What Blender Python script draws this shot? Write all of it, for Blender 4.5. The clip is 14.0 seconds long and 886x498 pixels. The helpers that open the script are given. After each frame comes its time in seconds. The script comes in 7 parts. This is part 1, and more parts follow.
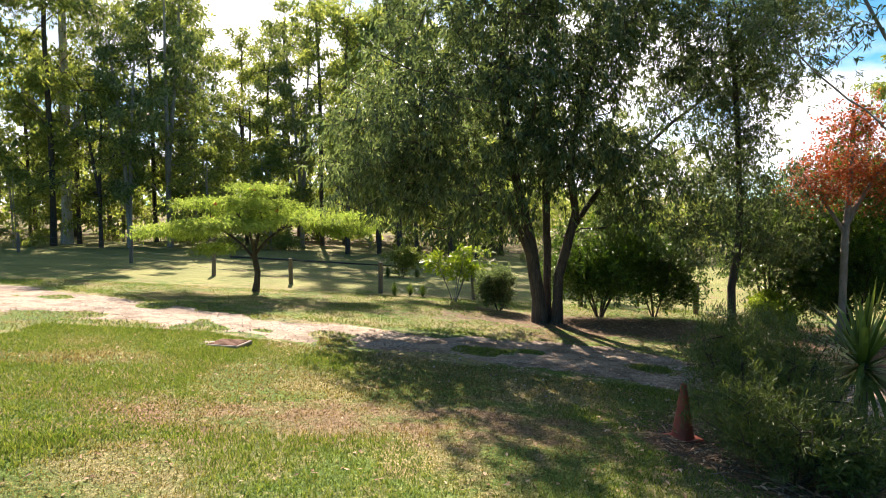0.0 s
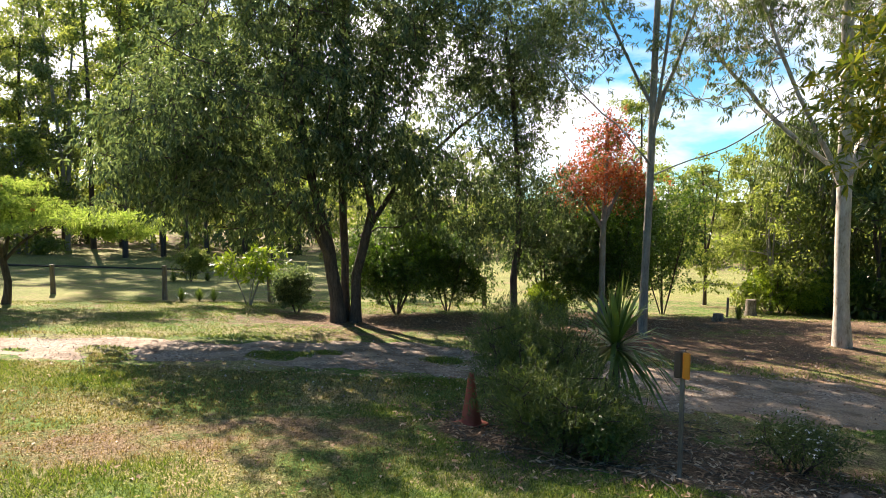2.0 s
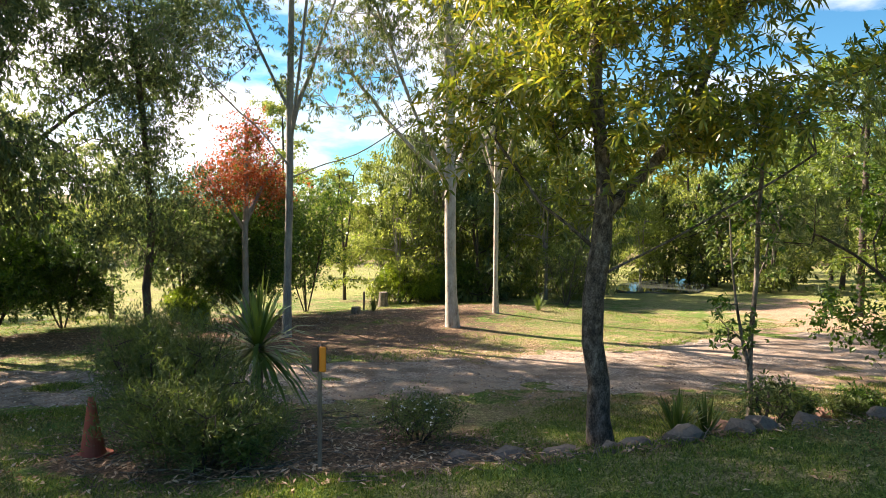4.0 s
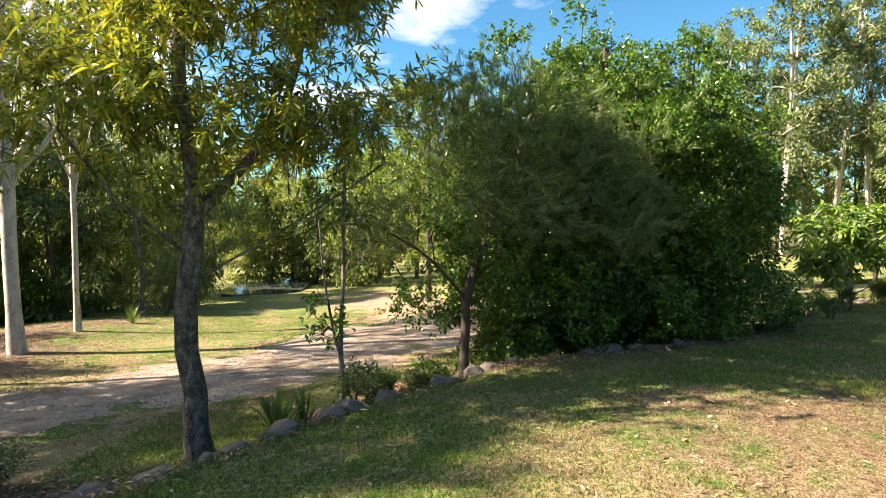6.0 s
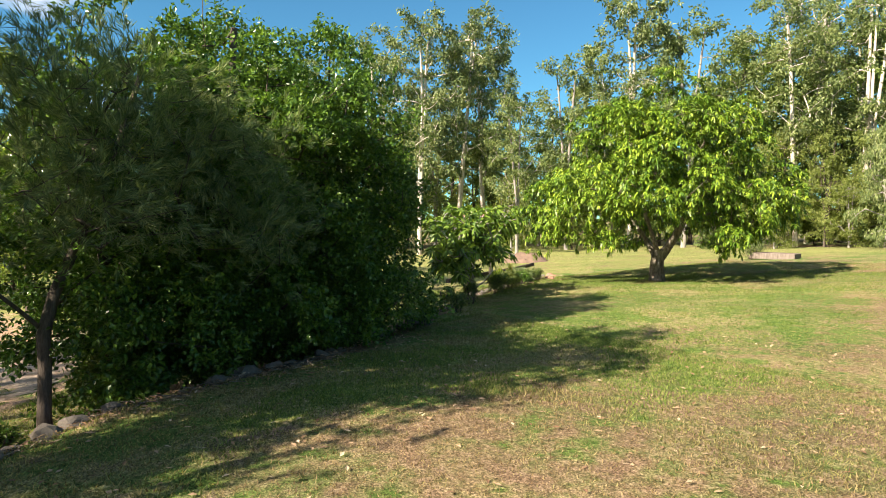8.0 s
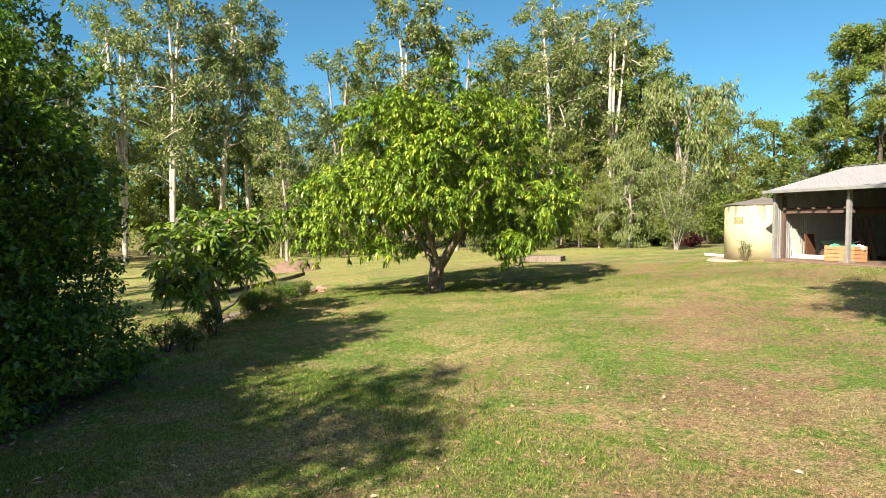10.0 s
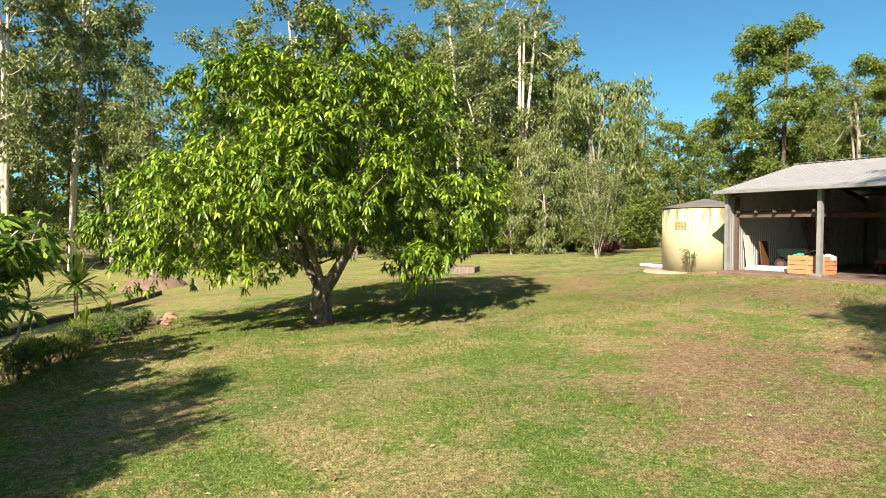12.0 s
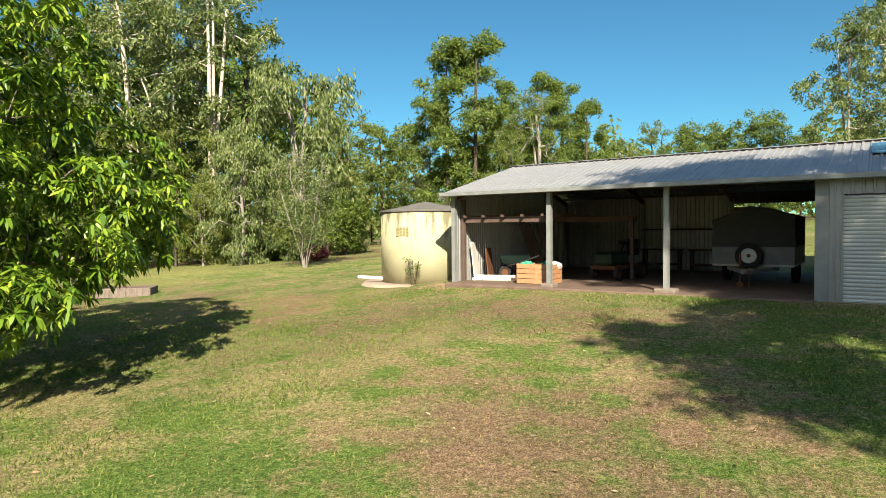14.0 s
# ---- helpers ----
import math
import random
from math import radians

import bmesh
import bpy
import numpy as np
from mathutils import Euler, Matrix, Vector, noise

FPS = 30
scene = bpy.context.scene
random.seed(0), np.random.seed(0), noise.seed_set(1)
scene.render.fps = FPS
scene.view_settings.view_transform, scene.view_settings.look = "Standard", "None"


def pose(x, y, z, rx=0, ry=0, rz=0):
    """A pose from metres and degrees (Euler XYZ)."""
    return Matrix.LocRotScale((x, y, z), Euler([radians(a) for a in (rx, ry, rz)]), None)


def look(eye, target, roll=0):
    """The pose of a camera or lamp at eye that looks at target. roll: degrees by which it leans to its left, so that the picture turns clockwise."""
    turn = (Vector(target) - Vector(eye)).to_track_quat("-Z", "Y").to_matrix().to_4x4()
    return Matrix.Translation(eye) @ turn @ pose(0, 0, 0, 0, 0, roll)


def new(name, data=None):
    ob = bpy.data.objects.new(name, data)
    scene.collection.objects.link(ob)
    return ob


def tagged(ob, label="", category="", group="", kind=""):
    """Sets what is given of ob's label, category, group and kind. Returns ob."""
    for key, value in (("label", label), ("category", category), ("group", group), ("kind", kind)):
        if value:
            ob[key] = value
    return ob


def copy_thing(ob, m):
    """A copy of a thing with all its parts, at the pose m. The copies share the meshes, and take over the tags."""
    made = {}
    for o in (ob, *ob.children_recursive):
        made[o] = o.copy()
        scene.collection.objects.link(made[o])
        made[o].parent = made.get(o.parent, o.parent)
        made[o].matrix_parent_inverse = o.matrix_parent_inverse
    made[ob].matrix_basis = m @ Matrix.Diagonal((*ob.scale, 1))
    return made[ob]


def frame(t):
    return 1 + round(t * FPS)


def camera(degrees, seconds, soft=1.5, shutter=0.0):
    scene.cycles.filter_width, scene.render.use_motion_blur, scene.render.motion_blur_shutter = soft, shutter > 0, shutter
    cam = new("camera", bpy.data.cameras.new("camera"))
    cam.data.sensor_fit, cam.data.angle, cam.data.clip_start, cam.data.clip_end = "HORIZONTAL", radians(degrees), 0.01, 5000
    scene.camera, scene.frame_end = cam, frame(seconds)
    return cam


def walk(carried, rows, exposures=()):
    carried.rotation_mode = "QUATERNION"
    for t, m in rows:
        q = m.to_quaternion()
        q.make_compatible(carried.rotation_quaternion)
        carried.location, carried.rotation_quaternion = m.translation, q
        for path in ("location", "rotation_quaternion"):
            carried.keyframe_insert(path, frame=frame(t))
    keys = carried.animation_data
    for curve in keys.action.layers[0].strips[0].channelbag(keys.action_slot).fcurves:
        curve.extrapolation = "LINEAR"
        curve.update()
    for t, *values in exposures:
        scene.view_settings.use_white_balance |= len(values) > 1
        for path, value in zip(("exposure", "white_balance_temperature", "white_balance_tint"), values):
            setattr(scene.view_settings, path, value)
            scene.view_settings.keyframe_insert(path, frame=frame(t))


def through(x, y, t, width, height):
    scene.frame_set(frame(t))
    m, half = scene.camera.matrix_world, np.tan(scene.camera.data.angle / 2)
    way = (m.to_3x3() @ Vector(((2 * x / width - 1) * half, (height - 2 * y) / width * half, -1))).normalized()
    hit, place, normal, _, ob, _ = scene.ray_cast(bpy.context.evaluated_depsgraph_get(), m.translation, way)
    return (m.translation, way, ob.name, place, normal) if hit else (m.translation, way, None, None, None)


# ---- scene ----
cam = camera(70.7, 14.0, 0.3)
SKY, SUN = 0.045, 5.0
EXPOSURES = [(0.0, 1.75, 7050, 22), (2.0, 1.78, 7000, 21), (5.0, 2.1, 7300, 24), (6.0, 2.15, 7250, 20), (7.0, 2.0, 7100, 15), (8.0, 1.72, 7150, 15), (9.0, 1.65, 7250, 16), (11.5, 1.52, 7250, 17), (14.0, 1.33, 7050, 12)]
METRES, EYE, TILT, LEAN, TURN = 15.2, 2.5, 0.0, 0.0, 0.0
ROWS = [
    (0.0, 0.0, 0.0, 0.0, -0.02, -4.29, 0.24),
    (0.5, 0.0012, -0.0002, 0.0005, -2.6, -4.34, 0.18),
    (1.0, 0.0027, -0.0006, 0.0009, -6.93, -4.4, 0.14),
    (1.5, 0.0039, -0.0007, 0.0014, -12.23, -4.43, 0.07),
    (2.0, 0.005, -0.0009, 0.0017, -18.25, -4.45, -0.05),
    (4.5, 0.0123, -0.005, 0.0013, -58.7, -3.98, -0.77),
    (5.0, 0.0133, -0.0068, 0.0013, -67.4, -3.79, -0.82),
    (5.5, 0.0141, -0.009, 0.0013, -76.03, -3.61, -0.86),
    (6.0, 0.0184, -0.012, 0.0011, -84.91, -3.46, -0.86),
    (6.5, 0.0302, -0.0162, 0.0009, -94.23, -3.26, -0.83),
    (7.0, 0.0489, -0.025, 0.0012, -103.87, -3.03, -0.76),
    (7.5, 0.0741, -0.0379, 0.0005, -111.28, -2.87, -0.65),
    (8.0, 0.1071, -0.0567, 0.0003, -115.52, -2.79, -0.57),
    (8.5, 0.1467, -0.0831, 0.0012, -121.23, -2.65, -0.5),
    (9.0, 0.1885, -0.1162, 0.0022, -127.38, -2.54, -0.41),
    (11.5, 0.4492, -0.3998, 0.0123, -142.24, -2.14, -0.15),
    (12.0, 0.5078, -0.4764, 0.0147, -144.64, -2.08, -0.08),
    (12.5, 0.5637, -0.5599, 0.0189, -149.18, -2.0, 0.0),
    (13.0, 0.6075, -0.647, 0.0222, -156.59, -1.9, 0.15),
    (13.5, 0.6307, -0.7169, 0.0246, -165.25, -1.84, 0.38),
    (14.0, 0.6319, -0.7383, 0.023, -171.53, -1.85, 0.54),
]
walk(cam, [(t, pose(0, 0, EYE, TILT, LEAN, TURN) @ pose(METRES * x, METRES * y, METRES * z, 90 + pitch, roll, yaw)) for t, x, y, z, yaw, pitch, roll in ROWS],
     EXPOSURES)

# ---------------------------------------------------------------- light
SUN_AZ, SUN_EL = -12.0, 35.0        # degrees from +y towards +x, and above the horizon
world = bpy.data.worlds.new("sky")
scene.world = world
world.use_nodes = True
wn, wl = world.node_tree.nodes, world.node_tree.links
wn.clear()
w_out = wn.new("ShaderNodeOutputWorld")
w_bg = wn.new("ShaderNodeBackground")
w_sky = wn.new("ShaderNodeTexSky")
w_sky.sky_type, w_sky.sun_disc = "NISHITA", False
w_sky.sun_elevation, w_sky.sun_rotation = radians(SUN_EL), radians(SUN_AZ)
w_sky.air_density, w_sky.dust_density, w_sky.ozone_density = 1.0, 0.0, 0.5
w_co = wn.new("ShaderNodeTexCoord")
w_map = wn.new("ShaderNodeMapping")
w_map.inputs["Scale"].default_value = (1.5, 1.5, 4.0)
w_map.inputs["Location"].default_value = (0.35, 0.1, 0.0)
w_noise = wn.new("ShaderNodeTexNoise")
w_noise.inputs["Scale"].default_value, w_noise.inputs["Detail"].default_value, w_noise.inputs["Roughness"].default_value = 2.2, 7.0, 0.55
w_ramp = wn.new("ShaderNodeValToRGB")
w_ramp.color_ramp.elements[0].position, w_ramp.color_ramp.elements[1].position = 0.55, 0.77
w_mix = wn.new("ShaderNodeMix")
w_mix.data_type = "RGBA"
w_mix.inputs[7].default_value = (11.0, 11.6, 12.4, 1)
w_deep = wn.new("ShaderNodeMix")
w_deep.data_type, w_deep.blend_type = "RGBA", "MULTIPLY"
w_deep.inputs[0].default_value = 1.0
w_deep.inputs[7].default_value = (0.34, 0.89, 1.13, 1)     # a clean deep-blue winter sky
wl.new(w_co.outputs["Generated"], w_map.inputs["Vector"])
wl.new(w_map.outputs[0], w_noise.inputs["Vector"])
w_split = wn.new("ShaderNodeSeparateXYZ")
w_more = wn.new("ShaderNodeMath")
w_more.operation = "MULTIPLY_ADD"
w_more.inputs[1].default_value = 0.24                      # cloudier towards the north
wl.new(w_co.outputs["Generated"], w_split.inputs[0])
wl.new(w_split.outputs["Y"], w_more.inputs[0])
wl.new(w_noise.outputs["Fac"], w_more.inputs[2])
wl.new(w_more.outputs[0], w_ramp.inputs[0])
wl.new(w_ramp.outputs[0], w_mix.inputs[0])
wl.new(w_sky.outputs[0], w_deep.inputs[6])
wl.new(w_deep.outputs[2], w_mix.inputs[6])
wl.new(w_mix.outputs[2], w_bg.inputs["Color"])
w_bg.inputs["Strength"].default_value = SKY
wl.new(w_bg.outputs[0], w_out.inputs[0])

sun_data = bpy.data.lights.new("sun", "SUN")
sun_data.energy, sun_data.angle, sun_data.color = SUN, radians(0.6), (1.0, 0.92, 0.77)
sun = new("sun", sun_data)
az, el = radians(SUN_AZ), radians(SUN_EL)
sun.matrix_world = look((math.sin(az) * math.cos(el) * 50, math.cos(az) * math.cos(el) * 50, math.sin(el) * 50), (0, 0, 0))

# ---------------------------------------------------------------- materials


class Mat:
    """A small node builder round one Principled material."""

    def __init__(self, name, rough=0.7, metal=0.0, spec=0.4):
        self.m = bpy.data.materials.new(name)
        self.m.use_nodes = True
        self.t = self.m.node_tree
        self.b = self.t.nodes["Principled BSDF"]
        self.b.inputs["Roughness"].default_value = rough
        self.b.inputs["Metallic"].default_value = metal
        self.b.inputs["Specular IOR Level"].default_value = spec
        self.out = self.t.nodes["Material Output"]

    def node(self, kind, **inputs):
        n = self.t.nodes.new(kind)
        for key, value in inputs.items():
            n.inputs[key].default_value = value
        return n

    def link(self, a, b):
        self.t.links.new(a, b)

    def coords(self, scale=(1, 1, 1), space="Object"):
        c = self.node("ShaderNodeTexCoord")
        mp = self.node("ShaderNodeMapping", Scale=scale)
        self.link(c.outputs[space], mp.inputs["Vector"])
        return mp.outputs[0]

    def noise(self, scale, detail=4.0, rough=0.55, vec=None, stretch=(1, 1, 1), space="Object"):
        n = self.node("ShaderNodeTexNoise", Scale=scale, Detail=detail, Roughness=rough)
        self.link(vec if vec is not None else self.coords(stretch, space), n.inputs["Vector"])
        return n.outputs["Fac"]

    def attr(self, name):
        a = self.node("ShaderNodeAttribute")
        a.attribute_name = name
        return a.outputs["Fac"]

    def ramp(self, fac, stops):
        r = self.node("ShaderNodeValToRGB")
        els = r.color_ramp.elements
        while len(els) < len(stops):
            els.new(0.5)
        for e, (p, c) in zip(els, stops):
            e.position = p
            e.color = (*c, 1) if len(c) == 3 else c
        self.link(fac, r.inputs[0])
        return r.outputs[0]

    def grey(self, fac, lo, hi):
        return self.ramp(fac, [(lo, (0, 0, 0)), (hi, (1, 1, 1))])

    def mix(self, fac, a, b, mode="MIX"):
        n = self.node("ShaderNodeMix")
        n.data_type, n.blend_type = "RGBA", mode
        for sock, v in ((n.inputs[0], fac), (n.inputs[6], a), (n.inputs[7], b)):
            if isinstance(v, (int, float)):
                sock.default_value = v
            elif isinstance(v, tuple):
                sock.default_value = (*v, 1)
            else:
                self.link(v, sock)
        return n.outputs[2]

    def maths(self, op, a, b=0.5):
        n = self.node("ShaderNodeMath")
        n.operation = op
        for sock, v in ((n.inputs[0], a), (n.inputs[1], b)):
            if isinstance(v, (int, float)):
                sock.default_value = v
            else:
                self.link(v, sock)
        return n.outputs[0]

    def colour(self, c):
        if isinstance(c, tuple):
            self.b.inputs["Base Color"].default_value = (*c, 1)
        else:
            self.link(c, self.b.inputs["Base Color"])
        return self

    def roughness(self, sock):
        self.link(sock, self.b.inputs["Roughness"])
        return self

    def bump(self, height, strength=0.5, distance=0.02):
        n = self.node("ShaderNodeBump", Strength=strength, Distance=distance)
        self.link(height, n.inputs["Height"])
        self.link(n.outputs[0], self.b.inputs["Normal"])
        return self


def plain(name, c, rough=0.6, metal=0.0, vary=0.25, scale=6.0, bump=0.15):
    """A surface of one colour with grime at two scales and a fine relief."""
    m = Mat(name, rough, metal)
    big, fine = m.noise(scale, 5), m.noise(scale * 9, 3)
    dark = tuple(v * (1 - vary) for v in c)
    light = tuple(min(1, v * (1 + vary * 0.6)) for v in c)
    col = m.ramp(big, [(0.3, dark), (0.7, light)])
    m.colour(m.mix(0.5, col, m.mix(fine, dark, light)))
    m.roughness(m.ramp(fine, [(0.2, (max(0, rough - 0.15),) * 3), (0.8, (min(1, rough + 0.15),) * 3)]))
    m.bump(fine, bump, 0.01)
    return m.m


def leaf_mat(name, stops, rough=0.45, through=0.35, glow=(1.0, 1.0, 0.45), patch=2.0, spec=0.4):
    """Leaves: colour from leaf to leaf and from bough to bough, with light coming through."""
    m = Mat(name, rough, 0.0, spec)
    g = m.node("ShaderNodeNewGeometry")
    pick = m.maths("ADD", m.maths("MULTIPLY", g.outputs["Random Per Island"], 0.55), m.maths("MULTIPLY", m.noise(patch / 3.0, 2), 0.5))
    col = m.ramp(pick, stops)
    m.colour(col)
    tr = m.node("ShaderNodeBsdfTranslucent")
    m.link(m.mix(1.0, col, tuple(glow), "MULTIPLY"), tr.inputs["Color"])
    mx = m.node("ShaderNodeMixShader")
    mx.inputs[0].default_value = through
    m.link(m.b.outputs[0], mx.inputs[1])
    m.link(tr.outputs[0], mx.inputs[2])
    m.link(mx.outputs[0], m.out.inputs["Surface"])
    return m.m


def bark_mat(name, stops, stretch=(6, 6, 1.2), bump=0.6, scale=2.5):
    m = Mat(name, 0.85, 0.0, 0.2)
    vec = m.coords(stretch)
    a, b = m.noise(scale, 6, 0.6, vec), m.noise(scale * 5, 4, 0.6, vec)
    col = m.ramp(m.mix(0.4, a, b), stops)
    m.colour(col)
    m.bump(m.mix(0.5, a, b), bump, 0.03)
    return m.m


def ground_mat():
    m = Mat("lawn and earth", 0.95, 0.0, 0.1)
    big, mid, fine, tiny = m.noise(0.35, 4), m.noise(2.2, 5), m.noise(14, 4), m.noise(48, 6, 0.78)
    lush = m.ramp(m.mix(0.5, fine, tiny), [(0.34, (0.035, 0.07, 0.015)), (0.5, (0.095, 0.158, 0.034)), (0.66, (0.2, 0.275, 0.08))])
    straw = m.ramp(m.mix(0.5, fine, tiny), [(0.34, (0.1, 0.09, 0.042)), (0.5, (0.235, 0.212, 0.1)), (0.66, (0.4, 0.36, 0.19))])
    green = m.mix(m.grey(m.mix(0.26, m.noise(0.55, 7, 0.65), m.mix(0.5, mid, fine)), 0.45, 0.56), lush, straw)
    dry = m.ramp(m.mix(0.5, fine, tiny), [(0.3, (0.075, 0.045, 0.028)), (0.5, (0.2, 0.132, 0.085)), (0.72, (0.4, 0.305, 0.21))])
    litter = m.ramp(m.mix(0.6, fine, tiny), [(0.25, (0.045, 0.032, 0.021)), (0.5, (0.145, 0.1, 0.068)), (0.75, (0.32, 0.235, 0.165))])
    wild = m.ramp(m.mix(0.35, m.mix(0.4, mid, fine), tiny), [(0.3, (0.1, 0.13, 0.035)), (0.5, (0.2, 0.22, 0.075)), (0.72, (0.34, 0.33, 0.15))])
    earth = m.ramp(m.mix(0.5, mid, tiny), [(0.3, (0.23, 0.15, 0.1)), (0.7, (0.42, 0.3, 0.21))])

    def mask(name, soft=0.16):
        wob = m.maths("ADD", m.attr(name), m.maths("ADD", m.maths("MULTIPLY", m.maths("SUBTRACT", mid, 0.5), 1.6), m.maths("ADD", m.maths("MULTIPLY", m.maths("SUBTRACT", fine, 0.5), 0.5), m.maths("MULTIPLY", m.maths("SUBTRACT", big, 0.5), 1.2))))
        return m.grey(wob, 0.5 - soft, 0.5 + soft)

    col = m.mix(mask("wild"), green, wild)
    col = m.mix(m.maths("MULTIPLY", mask("dry", 0.25), 0.9), col, dry)
    col = m.mix(mask("earth"), col, earth)
    col = m.mix(mask("litter"), col, litter)
    col = m.mix(1.0, col, m.ramp(m.noise(0.3, 3, 0.5, None, (1.0, 1.0, 1.0)), [(0.4, (0.86, 0.9, 0.86)), (0.6, (1.1, 1.06, 1.06))]), "MULTIPLY")
    m.colour(m.mix(1.0, col, m.ramp(tiny, [(0.38, (0.42, 0.45, 0.42)), (0.5, (0.95, 0.95, 0.95)), (0.62, (1.5, 1.47, 1.45))]), "MULTIPLY"))
    m.bump(m.mix(0.5, fine, tiny), 1.0, 0.04)
    return m.m


def gravel_mat():
    m = Mat("gravel", 0.9, 0.0, 0.2)
    v = m.node("ShaderNodeTexVoronoi", Scale=28.0)
    m.link(m.coords(), v.inputs["Vector"])
    mid, fine = m.noise(0.8, 5), m.noise(40, 3)
    stone = m.ramp(v.outputs["Color"], [(0.1, (0.14, 0.11, 0.09)), (0.5, (0.26, 0.215, 0.17)), (0.9, (0.47, 0.4, 0.33))])
    dust = m.ramp(fine, [(0.3, (0.24, 0.175, 0.125)), (0.7, (0.42, 0.325, 0.24))])
    old = m.ramp(fine, [(0.3, (0.07, 0.05, 0.035)), (0.7, (0.19, 0.14, 0.1))])
    worn = m.mix(m.grey(mid, 0.42, 0.62), stone, dust)
    m.colour(m.mix(m.maths("MULTIPLY", m.grey(m.noise(1.3, 8, 0.7), 0.46, 0.6), 0.85), worn, old))
    m.bump(v.outputs["Distance"], 0.6, 0.02)
    return m.m


GROUND = ground_mat()
GRAVEL = gravel_mat()
LEAF_MANGO = leaf_mat("mango leaf", [(0.15, (0.026, 0.065, 0.009)), (0.4, (0.068, 0.145, 0.013)), (0.62, (0.15, 0.25, 0.021)), (0.85, (0.31, 0.4, 0.048))], 0.4, 0.16, (1.0, 1.0, 0.4), 1.2, 0.35)
LEAF_BIG = leaf_mat("glossy dark leaf", [(0.15, (0.045, 0.075, 0.035)), (0.5, (0.11, 0.165, 0.075)), (0.8, (0.21, 0.27, 0.125))], 0.22, 0.55, (1.0, 1.0, 0.65), 2.0, 0.8)
LEAF_FICUS = leaf_mat("dense green leaf", [(0.15, (0.024, 0.06, 0.013)), (0.5, (0.065, 0.142, 0.024)), (0.85, (0.175, 0.3, 0.043))], 0.28, 0.34)
LEAF_GUM = leaf_mat("gum leaf", [(0.15, (0.05, 0.085, 0.03)), (0.5, (0.12, 0.17, 0.06)), (0.85, (0.26, 0.3, 0.12))], 0.42, 0.35, (1.0, 1.0, 0.6))
LEAF_GUM_WARM = leaf_mat("olive gum leaf", [(0.15, (0.058, 0.095, 0.03)), (0.5, (0.14, 0.195, 0.065)), (0.85, (0.3, 0.35, 0.14))], 0.42, 0.42, (1.0, 1.0, 0.6))
LEAF_WOOD = leaf_mat("bright woodland leaf", [(0.15, (0.09, 0.13, 0.035)), (0.5, (0.21, 0.27, 0.07)), (0.85, (0.38, 0.42, 0.15))], 0.45, 0.62, (1.0, 1.0, 0.55))
LEAF_LONG = leaf_mat("long yellow-green leaf", [(0.1, (0.05, 0.09, 0.018)), (0.4, (0.125, 0.18, 0.03)), (0.65, (0.28, 0.3, 0.05)), (0.9, (0.5, 0.38, 0.06))], 0.3, 0.5, (1, 1, 0.45), 2.0, 0.6)
LEAF_FERN = leaf_mat("feathery leaf", [(0.15, (0.13, 0.22, 0.05)), (0.5, (0.25, 0.36, 0.085)), (0.85, (0.42, 0.5, 0.18))], 0.6, 0.55, (1, 1, 0.55))
LEAF_GREV = leaf_mat("needle leaf", [(0.15, (0.05, 0.092, 0.038)), (0.5, (0.115, 0.175, 0.07)), (0.85, (0.3, 0.35, 0.17))], 0.45, 0.42)
LEAF_LIME = leaf_mat("lime shrub leaf", [(0.15, (0.1, 0.18, 0.02)), (0.5, (0.24, 0.35, 0.035)), (0.85, (0.42, 0.5, 0.08))], 0.4, 0.45)
LEAF_FRANGI = leaf_mat("frangipani leaf", [(0.15, (0.045, 0.1, 0.018)), (0.5, (0.11, 0.2, 0.03)), (0.85, (0.25, 0.35, 0.055))], 0.35, 0.32)
LEAF_RED = leaf_mat("scarlet blossom", [(0.15, (0.2, 0.05, 0.018)), (0.45, (0.42, 0.11, 0.03)), (0.65, (0.52, 0.17, 0.06)), (0.85, (0.55, 0.27, 0.2))], 0.6, 0.35, (1, 0.75, 0.55))
LEAF_DENSE = leaf_mat("rich green crown leaf", [(0.15, (0.05, 0.09, 0.022)), (0.5, (0.135, 0.205, 0.045)), (0.85, (0.28, 0.36, 0.09))], 0.4, 0.5)
LEAF_PINK = leaf_mat("pink blossom", [(0.2, (0.6, 0.3, 0.32)), (0.8, (0.8, 0.65, 0.6))], 0.6, 0.3, (1, 0.8, 0.8))
LEAF_SHRUB = leaf_mat("dark shrub leaf", [(0.15, (0.04, 0.07, 0.022)), (0.5, (0.095, 0.145, 0.042)), (0.85, (0.2, 0.25, 0.08))], 0.45, 0.42)
LEAF_STRAP = leaf_mat("strap leaf", [(0.15, (0.04, 0.08, 0.02)), (0.5, (0.1, 0.17, 0.04)), (0.85, (0.24, 0.28, 0.09))], 0.4, 0.35)
BARK_PALE = bark_mat("pale gum bark", [(0.34, (0.16, 0.125, 0.095)), (0.46, (0.42, 0.37, 0.31)), (0.75, (0.68, 0.64, 0.58))], (2, 2, 0.8), 0.2)
BARK_GREY = bark_mat("grey gum bark", [(0.3, (0.09, 0.08, 0.07)), (0.45, (0.22, 0.2, 0.18)), (0.58, (0.3, 0.28, 0.25)), (0.75, (0.42, 0.39, 0.35))], (3, 3, 0.8), 0.3)
BARK_DARK = bark_mat("dark rough bark", [(0.3, (0.025, 0.02, 0.017)), (0.5, (0.075, 0.06, 0.05)), (0.75, (0.16, 0.135, 0.11))])
